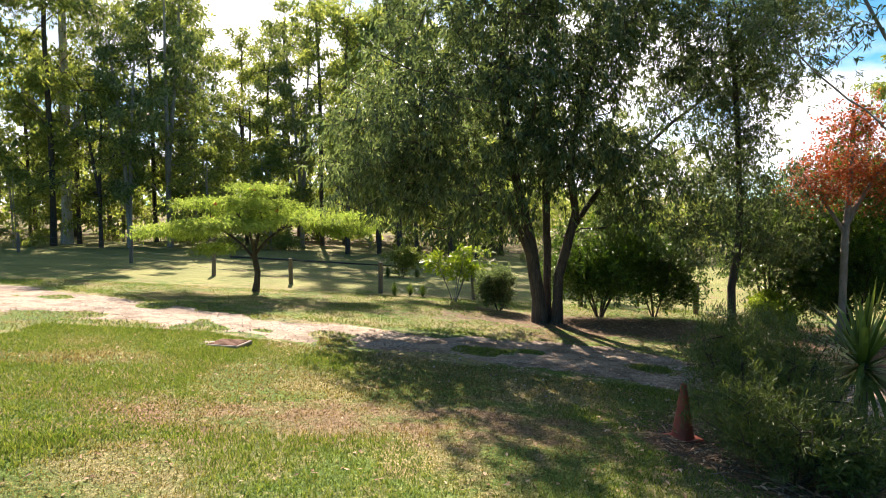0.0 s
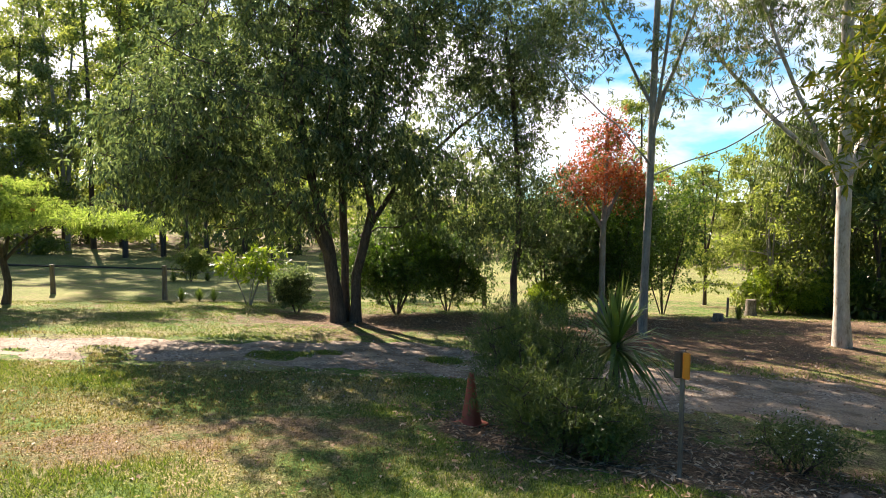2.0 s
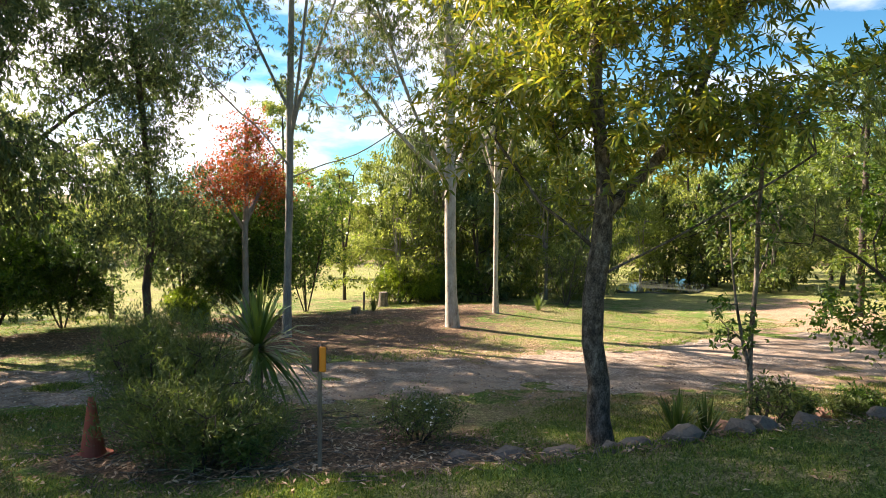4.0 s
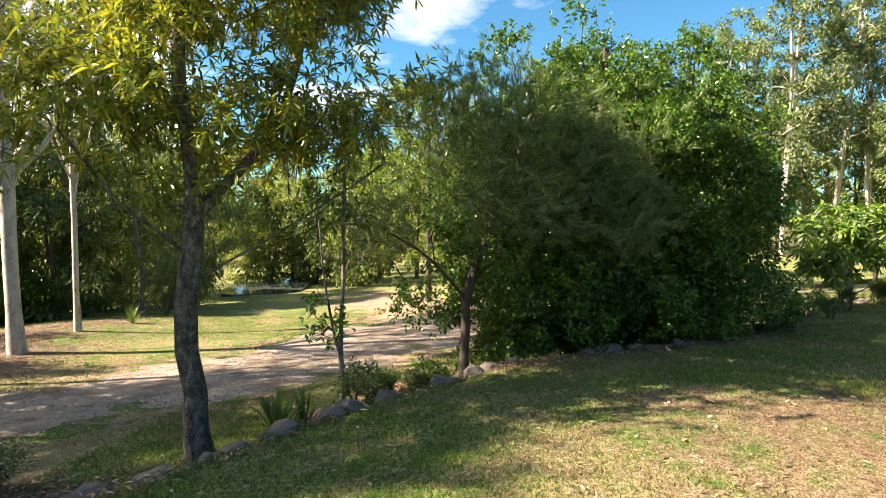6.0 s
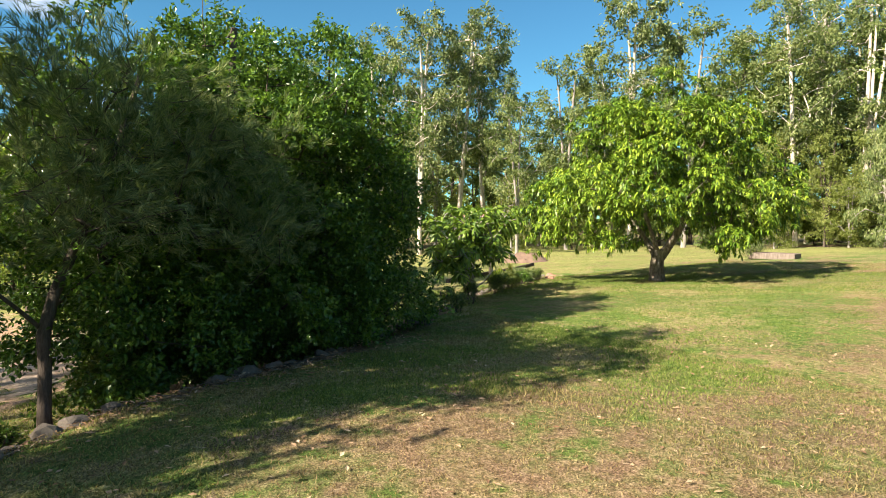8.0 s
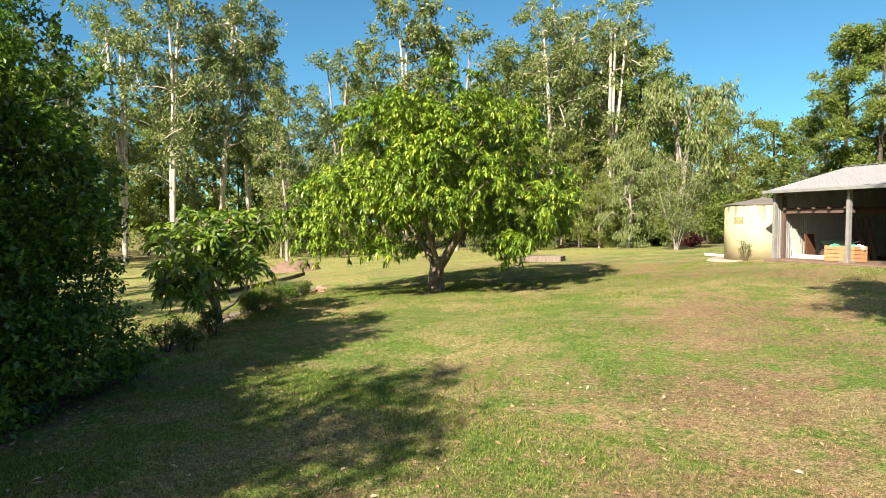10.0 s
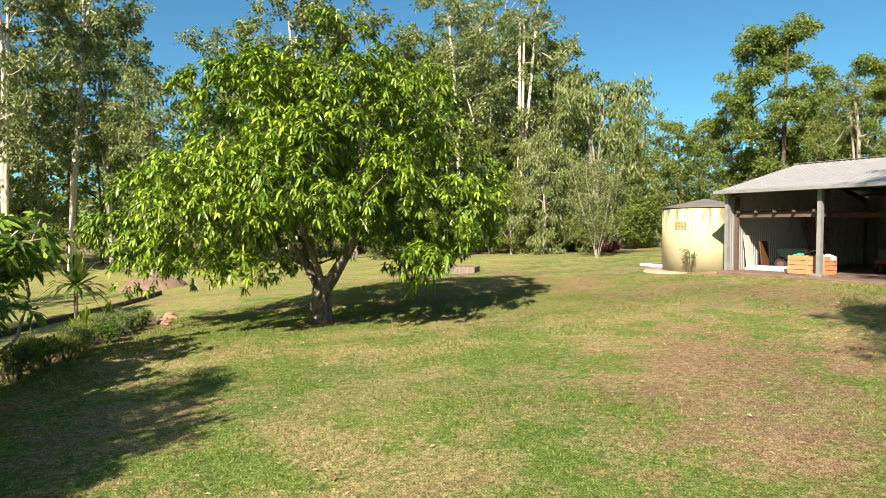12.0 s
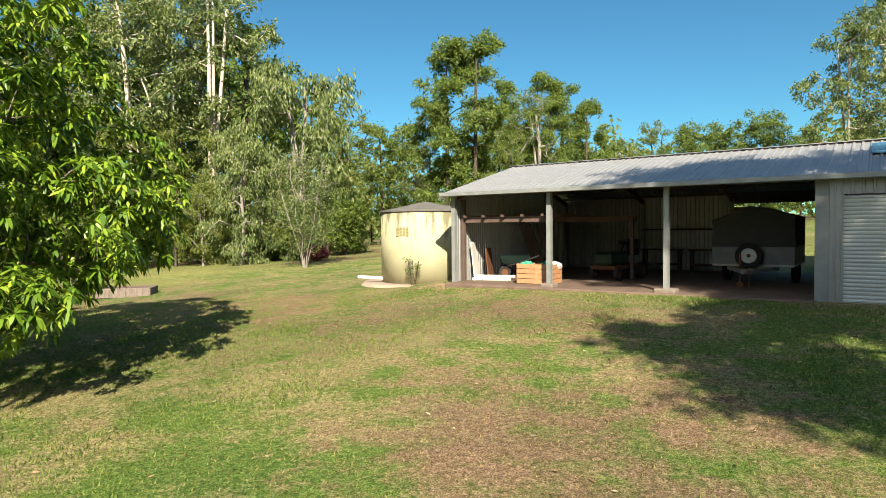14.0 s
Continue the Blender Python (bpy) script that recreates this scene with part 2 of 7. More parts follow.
BARK_BROWN = bark_mat("grey-brown bark", [(0.36, (0.045, 0.036, 0.028)), (0.48, (0.15, 0.125, 0.1)), (0.58, (0.26, 0.225, 0.18)), (0.72, (0.43, 0.38, 0.32))], (4, 4, 1.6))

BARK_ROUGH = bark_mat("rough furrowed bark", [(0.36, (0.02, 0.016, 0.013)), (0.48, (0.085, 0.07, 0.056)), (0.58, (0.18, 0.155, 0.128)), (0.7, (0.36, 0.325, 0.28))], (3, 3, 2.0), 1.0, 4.0)

# ---------------------------------------------------------------- helpers for meshes


def link_part(name, me, mat, parent=None, label=""):
    if mat is not None:
        me.materials.append(mat)
    ob = new(name, me)
    if parent is not None:
        ob.parent = parent
    if label:
        ob["label"] = label
    return ob


def part(name, bm, material, parent=None, label=""):
    """One bmesh becomes one mesh object under a thing or a part."""
    me = bpy.data.meshes.new(name)
    bm.to_mesh(me)
    bm.free()
    return link_part(name, me, material, parent, label)


def thing(name, x, y, z, label, category, group="", rz=0.0):
    ob = new(name)
    ob.empty_display_size = 0.2
    ob.matrix_world = pose(x, y, z, 0, 0, rz)
    return tagged(ob, label, category, group)


def fast_mesh(name, verts, quads=None, tris=None, smooth=True):
    me = bpy.data.meshes.new(name)
    verts = np.asarray(verts, np.float32)
    quads = np.zeros((0, 4), np.int32) if quads is None else np.asarray(quads, np.int32)
    tris = np.zeros((0, 3), np.int32) if tris is None else np.asarray(tris, np.int32)
    me.vertices.add(len(verts))
    me.vertices.foreach_set("co", verts.ravel())
    loops = np.concatenate([quads.ravel(), tris.ravel()])
    me.loops.add(len(loops))
    me.loops.foreach_set("vertex_index", loops)
    n = len(quads) + len(tris)
    me.polygons.add(n)
    start = np.concatenate([np.arange(len(quads)) * 4, len(quads) * 4 + np.arange(len(tris)) * 3])
    me.polygons.foreach_set("loop_start", start.astype(np.int32))
    me.polygons.foreach_set("use_smooth", np.full(n, smooth))
    me.update(calc_edges=True)
    return me


def box(bm, size, m=None, bevel=0.0):
    r = bmesh.ops.create_cube(bm, size=1.0, matrix=(m or Matrix()) @ Matrix.Diagonal((*size, 1)))
    if bevel:
        edges = list({e for v in r["verts"] for e in v.link_edges})
        bmesh.ops.bevel(bm, geom=edges, offset=bevel, segments=1, affect="EDGES", profile=0.5)
    return r["verts"]


def beam(bm, a, b, w, h, bevel=0.0):
    """A square bar from a to b."""
    a, b = Vector(a), Vector(b)
    m = Matrix.Translation((a + b) / 2) @ (b - a).to_track_quat("Y", "Z").to_matrix().to_4x4()
    return box(bm, (w, (b - a).length, h), m, bevel)


def rod(bm, a, b, r, r2=None, n=8):
    a, b = Vector(a), Vector(b)
    m = Matrix.Translation((a + b) / 2) @ (b - a).to_track_quat("Z", "Y").to_matrix().to_4x4()
    bmesh.ops.create_cone(bm, cap_ends=True, segments=n, radius1=r, radius2=r if r2 is None else r2, depth=(b - a).length, matrix=m)


# ---------------------------------------------------------------- the lie of the land
EDGE = [(1.5, 9.5), (4.6, 4.4), (5.9, 2.7), (8.5, 0.9), (10.6, -0.45), (11.6, -2.05), (12.9, -3.8), (17.0, -7.8), (22.0, -12.5), (27.0, -18.5)]
DROP = [0.0, 0.15, 0.35, 0.5, 0.55, 0.55, 0.5, 0.4, 0.3, 0.0]
DRIVE = [(-60, 40, 4.5), (-30, 25.5, 4.5), (-13, 18.5, 4.4), (-5, 15.3, 3.0), (3, 12.9, 4.2), (8.3, 8.9, 4.2), (12, 6.3, 4.2), (15.5, 4.1, 5.4), (19, 2.4, 5.8), (25, -0.4, 5.6), (34, -3.5, 5.0)]


def line_side(x, y, line, values):
    """Signed distance to a line of points (positive on its left) and the value carried along it."""
    best, side, carried = np.full(np.shape(x), 1e9), np.zeros(np.shape(x)), np.zeros(np.shape(x))
    for (ax, ay), (bx, by), da, db in zip(line, line[1:], values, values[1:]):
        dx, dy = bx - ax, by - ay
        u = np.clip(((x - ax) * dx + (y - ay) * dy) / (dx * dx + dy * dy), 0, 1)
        d = np.hypot(x - ax - u * dx, y - ay - u * dy)
        s = np.sign((y - ay) * dx - (x - ax) * dy)
        near = d < best
        best, side, carried = np.where(near, d, best), np.where(near, s, side), np.where(near, da + u * (db - da), carried)
    return best * side, carried


def dome(x, y, cx, cy, rx, ry=None, turn=0.0):
    ry = rx if ry is None else ry
    c, s = math.cos(radians(turn)), math.sin(radians(turn))
    u, v = (x - cx) * c + (y - cy) * s, -(x - cx) * s + (y - cy) * c
    return np.exp(-0.5 * ((u / rx) ** 2 + (v / ry) ** 2))


def gz(x, y):
    """Height of the ground."""
    x, y = np.asarray(x, float), np.asarray(y, float)
    z = 0.1 - 0.0556 * 60 * np.tanh(x / 60) - 0.0598 * 45 * np.tanh(y / 45)
    s, drop = line_side(x, y, EDGE, DROP)
    step = np.clip((s + 0.15) / 0.6, 0, 1)
    step = step * step * (3 - 2 * step)
    z = z + drop * (0.62 - step) * np.exp(-(s / 8) ** 2)
    z = z + 0.35 * dome(x, y, 5.5, -0.5, 4.2) * (1 - 0.5 * step)
    z = z + 0.18 * dome(x, y, 8, -29, 6)
    z = z + 0.35 * dome(x, y, 19, 14, 3.5, 2.5)
    # levelled pad under the shed
    u, v = -(x - 11.96) * 0.895 + (y + 29.3) * 0.446, -(x - 11.96) * 0.446 - (y + 29.3) * 0.895
    out = np.hypot(np.maximum(np.abs(u - 7.5) - 8.2, 0), np.maximum(np.abs(v - 4.3) - 4.6, 0))
    pad, near = np.clip(1 - out / 2.2, 0, 1), np.clip(1 - out / 1.1, 0, 1)
    return np.where(z > 1.26, z + (1.26 - z) * pad * pad * (3 - 2 * pad), z + 0.6 * (1.26 - z) * near)


def gh(x, y):
    return float(gz(x, y))

# ---------------------------------------------------------------- ground, drive, water


def masks(x, y):
    """How dry, littered, wild or bare the ground is at each place, 0 to 1."""
    s, _ = line_side(x, y, EDGE, DROP)
    dv, w = line_side(x, y, [p[:2] for p in DRIVE], [p[2] for p in DRIVE])
    lawn = 1 / (1 + np.exp(np.clip(s / 0.25, -50, 50)))
    dry = 0.12 + 0.5 * dome(x, y, -2.5, 7.9, 4.2, 0.6, -5) + 0.3 * dome(x, y, -7.0, 10.6, 1.6, 0.5) + 0.3 * dome(x, y, 0.5, 8.2, 2.0, 0.5, -10) + 0.1 * np.clip((-y - 2) / 4, 0, 1)
    dry = dry + 0.36 * dome(x, y, 7.0, -3.2, 2.2, 1.0, -60) + 0.32 * dome(x, y, 4.4, -5.2, 1.6, 3.0) + 0.15 * dome(x, y, 7.4, -9.0, 2.0, 4.0, 35)
    dry = dry + 0.34 * dome(x, y, 10.2, -17.6, 0.8, 2.6, 20) + 0.25 * dome(x, y, 8.3, -20, 1.0, 3.0, 10) + 0.2 * dome(x, y, 7.2, -13.0, 1.3, 3.0, 15) + 0.2 * dome(x, y, 10.5, -25.5, 5.0, 0.8, -27)
    dry = dry + 0.15 * dome(x, y, 14, -26, 6, 2.5, -20) + 0.15 * dome(x, y, 24, -28, 10, 4)
    dry = dry - 0.35 * dome(x, y, 17.5, -16.5, 4.0, 2.0, -30)
    litter = 0.95 * np.exp(-((s - 0.5) / 0.75) ** 2) * (DROP_AT(s, x, y) > 0.05)
    litter = litter + 0.9 * dome(x, y, 4.6, 6.6, 1.3, 2.0, 30) + 0.9 * dome(x, y, 5.0, 18.6, 4.2, 1.6, -8) + 0.8 * dome(x, y, 11, 18, 3.5, 2.0)
    litter = litter + 0.7 * dome(x, y, 18.5, 15.0, 4.5, 1.6, -35) + 0.95 * dome(x, y, 15, -3.5, 3.4, 1.6, -45) + 0.75 * dome(x, y, 13.8, 12.0, 2.6, 1.8) + 0.5 * dome(x, y, 10, 13.5, 2.5, 1.5)
    litter = litter + 0.5 * dome(x, y, 24, -15.5, 4, 1.2, -45) + 0.8 * dome(x, y, 32, -53, 13, 3.5, 20) + 0.7 * dome(x, y, 22, -47, 3, 2) + 0.8 * dome(x, y, 20.1, -19.05, 0.4)
    forest = np.clip((np.hypot(x - 5, y + 5) - 58) / 12, 0, 1)
    wild = np.clip((y - 23.0) / 4.0, 0, 1) * np.clip((62 - x) / 10, 0, 1) + 0.9 * np.clip((x - 24) / 6, 0, 1) + 0.45 * np.clip((-y - 30) / 8, 0, 1)
    earth = 1.0 * dome(x, y, 29, 5.0, 4.5, 2.2, 15) + 0.8 * dome(x, y, 9.5, -28.5, 3.6, 0.7, -27)
    earth = earth + 0.5 * np.exp(-((np.abs(dv) - w / 2) / 0.5) ** 2) * (x > 9) * (x < 24)
    return dict(dry=dry * lawn + (0.22 + 0.25 * dome(x, y, 13, 10, 5, 4)) * (1 - lawn), litter=np.clip(litter + 0.55 * forest, 0, 1), wild=np.clip(wild, 0, 1), earth=np.clip(earth, 0, 1))


def DROP_AT(s, x, y):
    return line_side(x, y, EDGE, DROP)[1]


def attribute(me, name, values):
    a = me.attributes.new(name, "FLOAT", "POINT")
    a.data.foreach_set("value", np.asarray(values, np.float32).ravel())


def build_ground():
    n = 250
    u = np.linspace(-1, 1, n)
    k = 6.3
    reach = 1800 * np.sinh(k * u) / math.sinh(k)
    gx, gy = np.meshgrid(8 + reach, -3 + reach, indexing="ij")
    z = gz(gx, gy)
    far = np.clip((np.hypot(gx, gy) - 150) / 900, 0, 1)
    z = z - far * 4 + 22 * far * np.clip(np.sin(np.arctan2(gy, gx) * 5 + 1) * 0.5 + 0.5, 0, 1)
    i = np.arange(n * n).reshape(n, n)
    quads = np.stack([i[:-1, :-1], i[1:, :-1], i[1:, 1:], i[:-1, 1:]], -1).reshape(-1, 4)
    me = fast_mesh("ground", np.stack([gx, gy, z], -1).reshape(-1, 3), quads)
    for key, value in masks(gx, gy).items():
        attribute(me, key, value)
    tagged(link_part("ground", me, GROUND), "sloping lawn and paddock with dry brown patches", "ground", "", "structure")


build_ground()


def smooth_line(points, step):
    """A rounded line through the points (Catmull-Rom)."""
    p = np.array(points, float)
    p = np.vstack([2 * p[0] - p[1], p, 2 * p[-1] - p[-2]])
    out = []
    for a, b, c, d in zip(p, p[1:], p[2:], p[3:]):
        k = max(2, int(np.linalg.norm((c - b)[:2]) / step))
        t = np.linspace(0, 1, k, endpoint=False)[:, None]
        out.append(0.5 * (2 * b + (c - a) * t + (2 * a - 5 * b + 4 * c - d) * t * t + (3 * b - a - 3 * c + d) * t ** 3))
    return np.vstack(out + [p[-2:-1]])


def island(x, y):
    """Where grass has crept over the drive, about -1 to 1."""
    a = np.sin(x * 1.1 + 0.9 * y + 1.0) * np.sin(0.55 * x - 1.5 * y + 2.0) + 0.7 * np.sin(1.9 * x + 2.6 * y) * np.sin(2.3 * x - 1.2 * y + 0.5)
    return a * (0.45 + 0.7 * np.exp(-((x + 4) / 8) ** 2))


def build_drive():
    rng = np.random.default_rng(3)
    line = smooth_line(DRIVE, 0.3)
    tang = np.gradient(line[:, :2], axis=0)
    tang /= np.linalg.norm(tang, axis=1)[:, None]
    nor = np.stack([-tang[:, 1], tang[:, 0]], 1)
    across = np.linspace(-1, 1, 21)
    wob = [np.convolve(rng.normal(0, 0.75, len(line) + 4), np.ones(5) / 5, "valid") for _ in range(2)]
    rows = []
    for k in range(21):
        half = line[:, 2] / 2 + (wob[0] if across[k] < 0 else wob[1])
        xy = line[:, :2] + nor * (across[k] * half)[:, None]
        lift = 0.035 * (1 - across[k] ** 4) - 0.02 - 0.07 * np.clip((island(xy[:, 0], xy[:, 1]) + 0.55 * across[k] ** 4 - 0.62) / 0.12, 0, 1)
        rows.append(np.column_stack([xy, gz(xy[:, 0], xy[:, 1]) + lift]))
    v = np.stack(rows, 1)
    i = np.arange(v.shape[0] * 21).reshape(-1, 21)
    quads = np.stack([i[:-1, :-1], i[1:, :-1], i[1:, 1:], i[:-1, 1:]], -1).reshape(-1, 4)[:, ::-1]
    me = fast_mesh("driveway", v.reshape(-1, 3), quads)
    tagged(link_part("driveway", me, GRAVEL), "curving gravel driveway with leaf litter across the grass", "driveway", "", "structure")


build_drive()

# ---------------------------------------------------------------- plants


def tube(chain, radii, sides):
    """Vertices and quads of a tapered tube along a chain of points."""
    p = np.array(chain, float)
    t = np.gradient(p, axis=0)
    t /= np.linalg.norm(t, axis=1)[:, None] + 1e-9
    ref = np.where(np.abs(t[:, 2:3]) > 0.9, np.array([[1.0, 0, 0]]), np.array([[0, 0, 1.0]]))
    a = np.cross(t, ref)
    for k in range(1, len(a)):
        if np.dot(a[k], a[k - 1]) < 0:
            a[k] = -a[k]
    a /= np.linalg.norm(a, axis=1)[:, None] + 1e-9
    b = np.cross(t, a)
    ang = np.linspace(0, 2 * math.pi, sides, endpoint=False)
    ring = a[:, None, :] * np.cos(ang)[None, :, None] + b[:, None, :] * np.sin(ang)[None, :, None]
    v = p[:, None, :] + ring * np.array(radii)[:, None, None]
    i = np.arange(len(p) * sides).reshape(len(p), sides)
    j = np.roll(i, -1, axis=1)
    q = np.stack([i[:-1], j[:-1], j[1:], i[1:]], -1).reshape(-1, 4)
    return v.reshape(-1, 3), q


def grow(stems, r0, points, rng, kink=0.12, up=0.5, tip=0.005, sides=5, flare=1.45, power=0.62):
    """Wood: stems given as lines, and a limb from the nearest wood to each of the points. Returns vertices, quads and twig directions."""
    nodes, parent, chains, root_r = [], [], [], {}
    for s in stems:
        line = smooth_line([(*p, 0.0) for p in s], 0.35)[:, :3]
        line[1:-1] += rng.normal(0, kink * 0.12, (len(line) - 2, 3))
        first = len(nodes)
        root = -1
        if first and line[0][2] > 0.3:
            root = int(np.argmin(np.linalg.norm(np.array(nodes) - line[0], axis=1)))
        for k, q in enumerate(line):
            nodes.append(q)
            parent.append(first + k - 1 if k else root)
        chains.append(list(range(first, len(nodes))))
    own = len(nodes)
    arr = np.array(nodes)
    order = np.argsort([np.min(np.linalg.norm(arr - p, axis=1)) for p in points])
    ends = np.zeros(len(points), int)
    for o in order:
        p = points[o]
        arr = np.array(nodes)
        d = arr - p
        dist = np.linalg.norm(d, axis=1) + up * np.maximum(0, d[:, 2] + 0.25 * np.linalg.norm(d[:, :2], axis=1))
        dist[:2] += 3
        a = int(np.argmin(dist))
        gap = p - arr[a]
        length = np.linalg.norm(gap)
        k = max(1, int(length / 0.45))
        back = arr[a] - arr[parent[a]] if parent[a] >= 0 else np.array([0, 0, 0.3])
        mid = arr[a] + gap * 0.45 + back / (np.linalg.norm(back) + 1e-9) * length * 0.18 + rng.normal(0, kink * length * 0.5, 3)
        chain, prev = [a], a
        for j in range(1, k + 1):
            t = j / k
            q = (1 - t) ** 2 * arr[a] + 2 * t * (1 - t) * mid + t * t * p
            nodes.append(q)
            parent.append(prev)
            prev = len(nodes) - 1
            chain.append(prev)
        chains.append(chain)
        ends[o] = prev
    load = np.zeros(len(nodes))
    load[ends] = 1
    for k in range(len(nodes) - 1, -1, -1):
        if parent[k] >= 0:
            load[parent[k]] += load[k]
    top = max(1.0, max(load[c[0]] for c in chains[:len(stems)]))
    rad = tip + (r0 - tip) * (np.maximum(load, 0.02) / top) ** power
    verts, quads, n = [], [], 0
    for c, chain in enumerate(chains):
        if len(chain) < 2:
            continue
        pts, r = [nodes[k] for k in chain], rad[chain].copy()
        if c < len(stems):
            r = np.maximum(r, np.linspace(r[0], tip, len(r)) * 0.8)
            for k in range(1, len(r)):
                r[k] = max(r[k], r[k - 1] * 0.8)
            h = np.array([q[2] for q in pts]) - pts[0][2]
            r *= 1 + (flare - 1) * np.exp(-h / (2.2 * r[0] + 0.02))
            v, q = tube(pts, r, 12)
        else:
            r[0] = min(r[0], r[1] * 1.25)
            v, q = tube(pts, r, sides if r[0] > 0.02 else 3)
        verts.append(v)
        quads.append(q + n)
        n += len(v)
    arr = np.array(nodes)
    way = np.array([arr[e] - arr[parent[e]] if parent[e] >= 0 else (0, 0, 1) for e in ends], float)
    way /= np.linalg.norm(way, axis=1)[:, None] + 1e-9
    return np.vstack(verts), np.vstack(quads), way


def unit(v):
    return v / (np.linalg.norm(v, axis=-1, keepdims=True) + 1e-9)


def leaf_mesh(name, pos, way, length, width, rng, flat=1.0, curl=0.0, long=False):
    """Leaves as folded blades: base, widest part, tip. long: two more vertices, for a bend along the blade."""
    n = len(pos)
    way = unit(way)
    side = unit(np.cross(way, np.array([0, 0, 1.0]) * flat + rng.normal(0, 0.55, (n, 3))))
    nor = np.cross(side, way)
    L = length * rng.uniform(0.7, 1.2, (n, 1))
    W = width * rng.uniform(0.75, 1.2, (n, 1))
    down = np.array([0, 0, -1.0])
    if long:
        m1 = pos + way * L * 0.35 + nor * L * 0.06
        m2 = pos + way * L * 0.7 + down * curl * L * 0.25
        tip = pos + way * L * 0.95 + down * curl * L * 0.6
        v = np.stack([pos, m1 + side * W * 0.5, m1 - side * W * 0.5, m2 + side * W * 0.42, m2 - side * W * 0.42, tip], 1)
        b = np.arange(n)[:, None] * 6
        return fast_mesh(name, v.reshape(-1, 3), b + np.array([[1, 3, 4, 2]]), np.vstack([b + np.array([[0, 1, 2]]), b + np.array([[3, 5, 4]])]), False)
    mid = pos + way * L * 0.45
    tip = pos + way * L + down * curl * L * 0.4
    fold = nor * W * 0.18
    v = np.stack([pos, mid + side * W * 0.5 + fold, tip, mid - side * W * 0.5 + fold], 1)
    return fast_mesh(name, v.reshape(-1, 3), np.arange(n)[:, None] * 4 + np.array([[0, 1, 2, 3]]), None, False)


def foliage(centres, ways, rng, sprays, spread, leaves, length, width, fwd=0.5, rad=1.0, droop=0.3, loose=0.0, outward=0.0, heart=None, flat=1.0, curl=0.0, long=False, squash=1.0, dome=0.0, whorl=0.0):
    """Sprays of leaves round the twig ends; whorl: leaves spread evenly round the shoot, as in a rosette."""
    c = np.repeat(centres, sprays, axis=0)
    w = np.repeat(ways, sprays, axis=0)
    if dome:
        # sprays sit over the top and outside of a rounded tuft
        d = unit(rng.normal(0, 1, c.shape) + np.array([0, 0, 0.55]) + 0.7 * unit(c - heart))
        c = c + d * dome * np.repeat(rng.uniform(0.7, 1.3, (len(centres), 1)), sprays, axis=0) * np.array([1, 1, 0.75])
        w = unit(0.3 * w + d)
    c = c + rng.normal(0, spread, c.shape) * np.array([1, 1, squash])
    if heart is not None:
        w = unit(w + outward * unit(c - heart))
    w = unit(w + rng.normal(0, 0.35, w.shape))
    C, A = np.repeat(c, leaves, axis=0), np.repeat(w, leaves, axis=0)
    if whorl:
        axis = unit(A + np.array([0, 0, whorl]))
        e1 = unit(np.cross(axis, np.array([0.3, 0.9, 0.1])))
        e2 = np.cross(axis, e1)
        turn = np.tile(np.arange(leaves) * 2.39996, len(c))[:, None] + np.repeat(rng.uniform(0, 6.28, (len(c), 1)), leaves, axis=0) + rng.normal(0, 0.2, (len(A), 1))
        rise = np.tile(np.linspace(1.0, -0.35, leaves), len(c))[:, None]
        d = unit((e1 * np.cos(turn) + e2 * np.sin(turn)) * rad + axis * fwd * rise + np.array([0, 0, -droop]) + rng.normal(0, 0.1, A.shape))
    else:
        d = unit(A * fwd + unit(rng.normal(0, 1, A.shape)) * rad + np.array([0, 0, -droop]))
    C = C + rng.normal(0, 1, C.shape) * loose - A * rng.uniform(0, 1, (len(C), 1)) * length * (0.2 if whorl else 0.7)
    return leaf_mesh("crown", C, d, length, width, rng, flat, curl, long)


def in_blobs(blobs, n, rng, shell=0.45, low=None):
    """Points in a crown made of ellipsoids, more of them towards its outside."""
    b = np.array(blobs, float)
    vol = b[:, 3] * b[:, 4] * b[:, 5]
    which = rng.choice(len(b), n, p=vol ** 0.75 / np.sum(vol ** 0.75))
    d = unit(rng.normal(0, 1, (n, 3)))
    r = rng.uniform(0, 1, (n, 1)) ** shell
    p = b[which, :3] + d * r * b[which, 3:]
    if low is not None:
        p[:, 2] = np.maximum(p[:, 2], low + rng.uniform(0, 0.4, n))
    return p


def tree(name, x, y, label, stems, r0, blobs, n, bark, leaf, seed, shell=0.4, wood=None, crown=None, sink=0.08, low=None, parts=("trunk", "crown"), group="", extra=None, category="tree"):
    rng = np.random.default_rng(seed)
    ob = thing(name, x, y, gh(x, y) - sink, label, category, group)
    pts = in_blobs(blobs, n, rng, shell, low)
    v, q, way = grow(stems, r0, pts, rng, **(wood or {}))
    link_part(parts[0], fast_mesh(parts[0], v, q), bark, ob)
    heart = np.mean(np.array(blobs)[:, :3], axis=0)
    me = foliage(pts, way, rng, heart=heart, **crown)
    link_part(parts[1], me, leaf, ob)
    if extra:
        mat, pname, share, spec = extra
        k = rng.permutation(n)[: int(n * share)]
        k = k[pts[k, 2] > np.quantile(pts[:, 2], 0.45)]
        link_part(pname, foliage(pts[k], way[k], rng, heart=heart, **spec), mat, ob)
    return ob


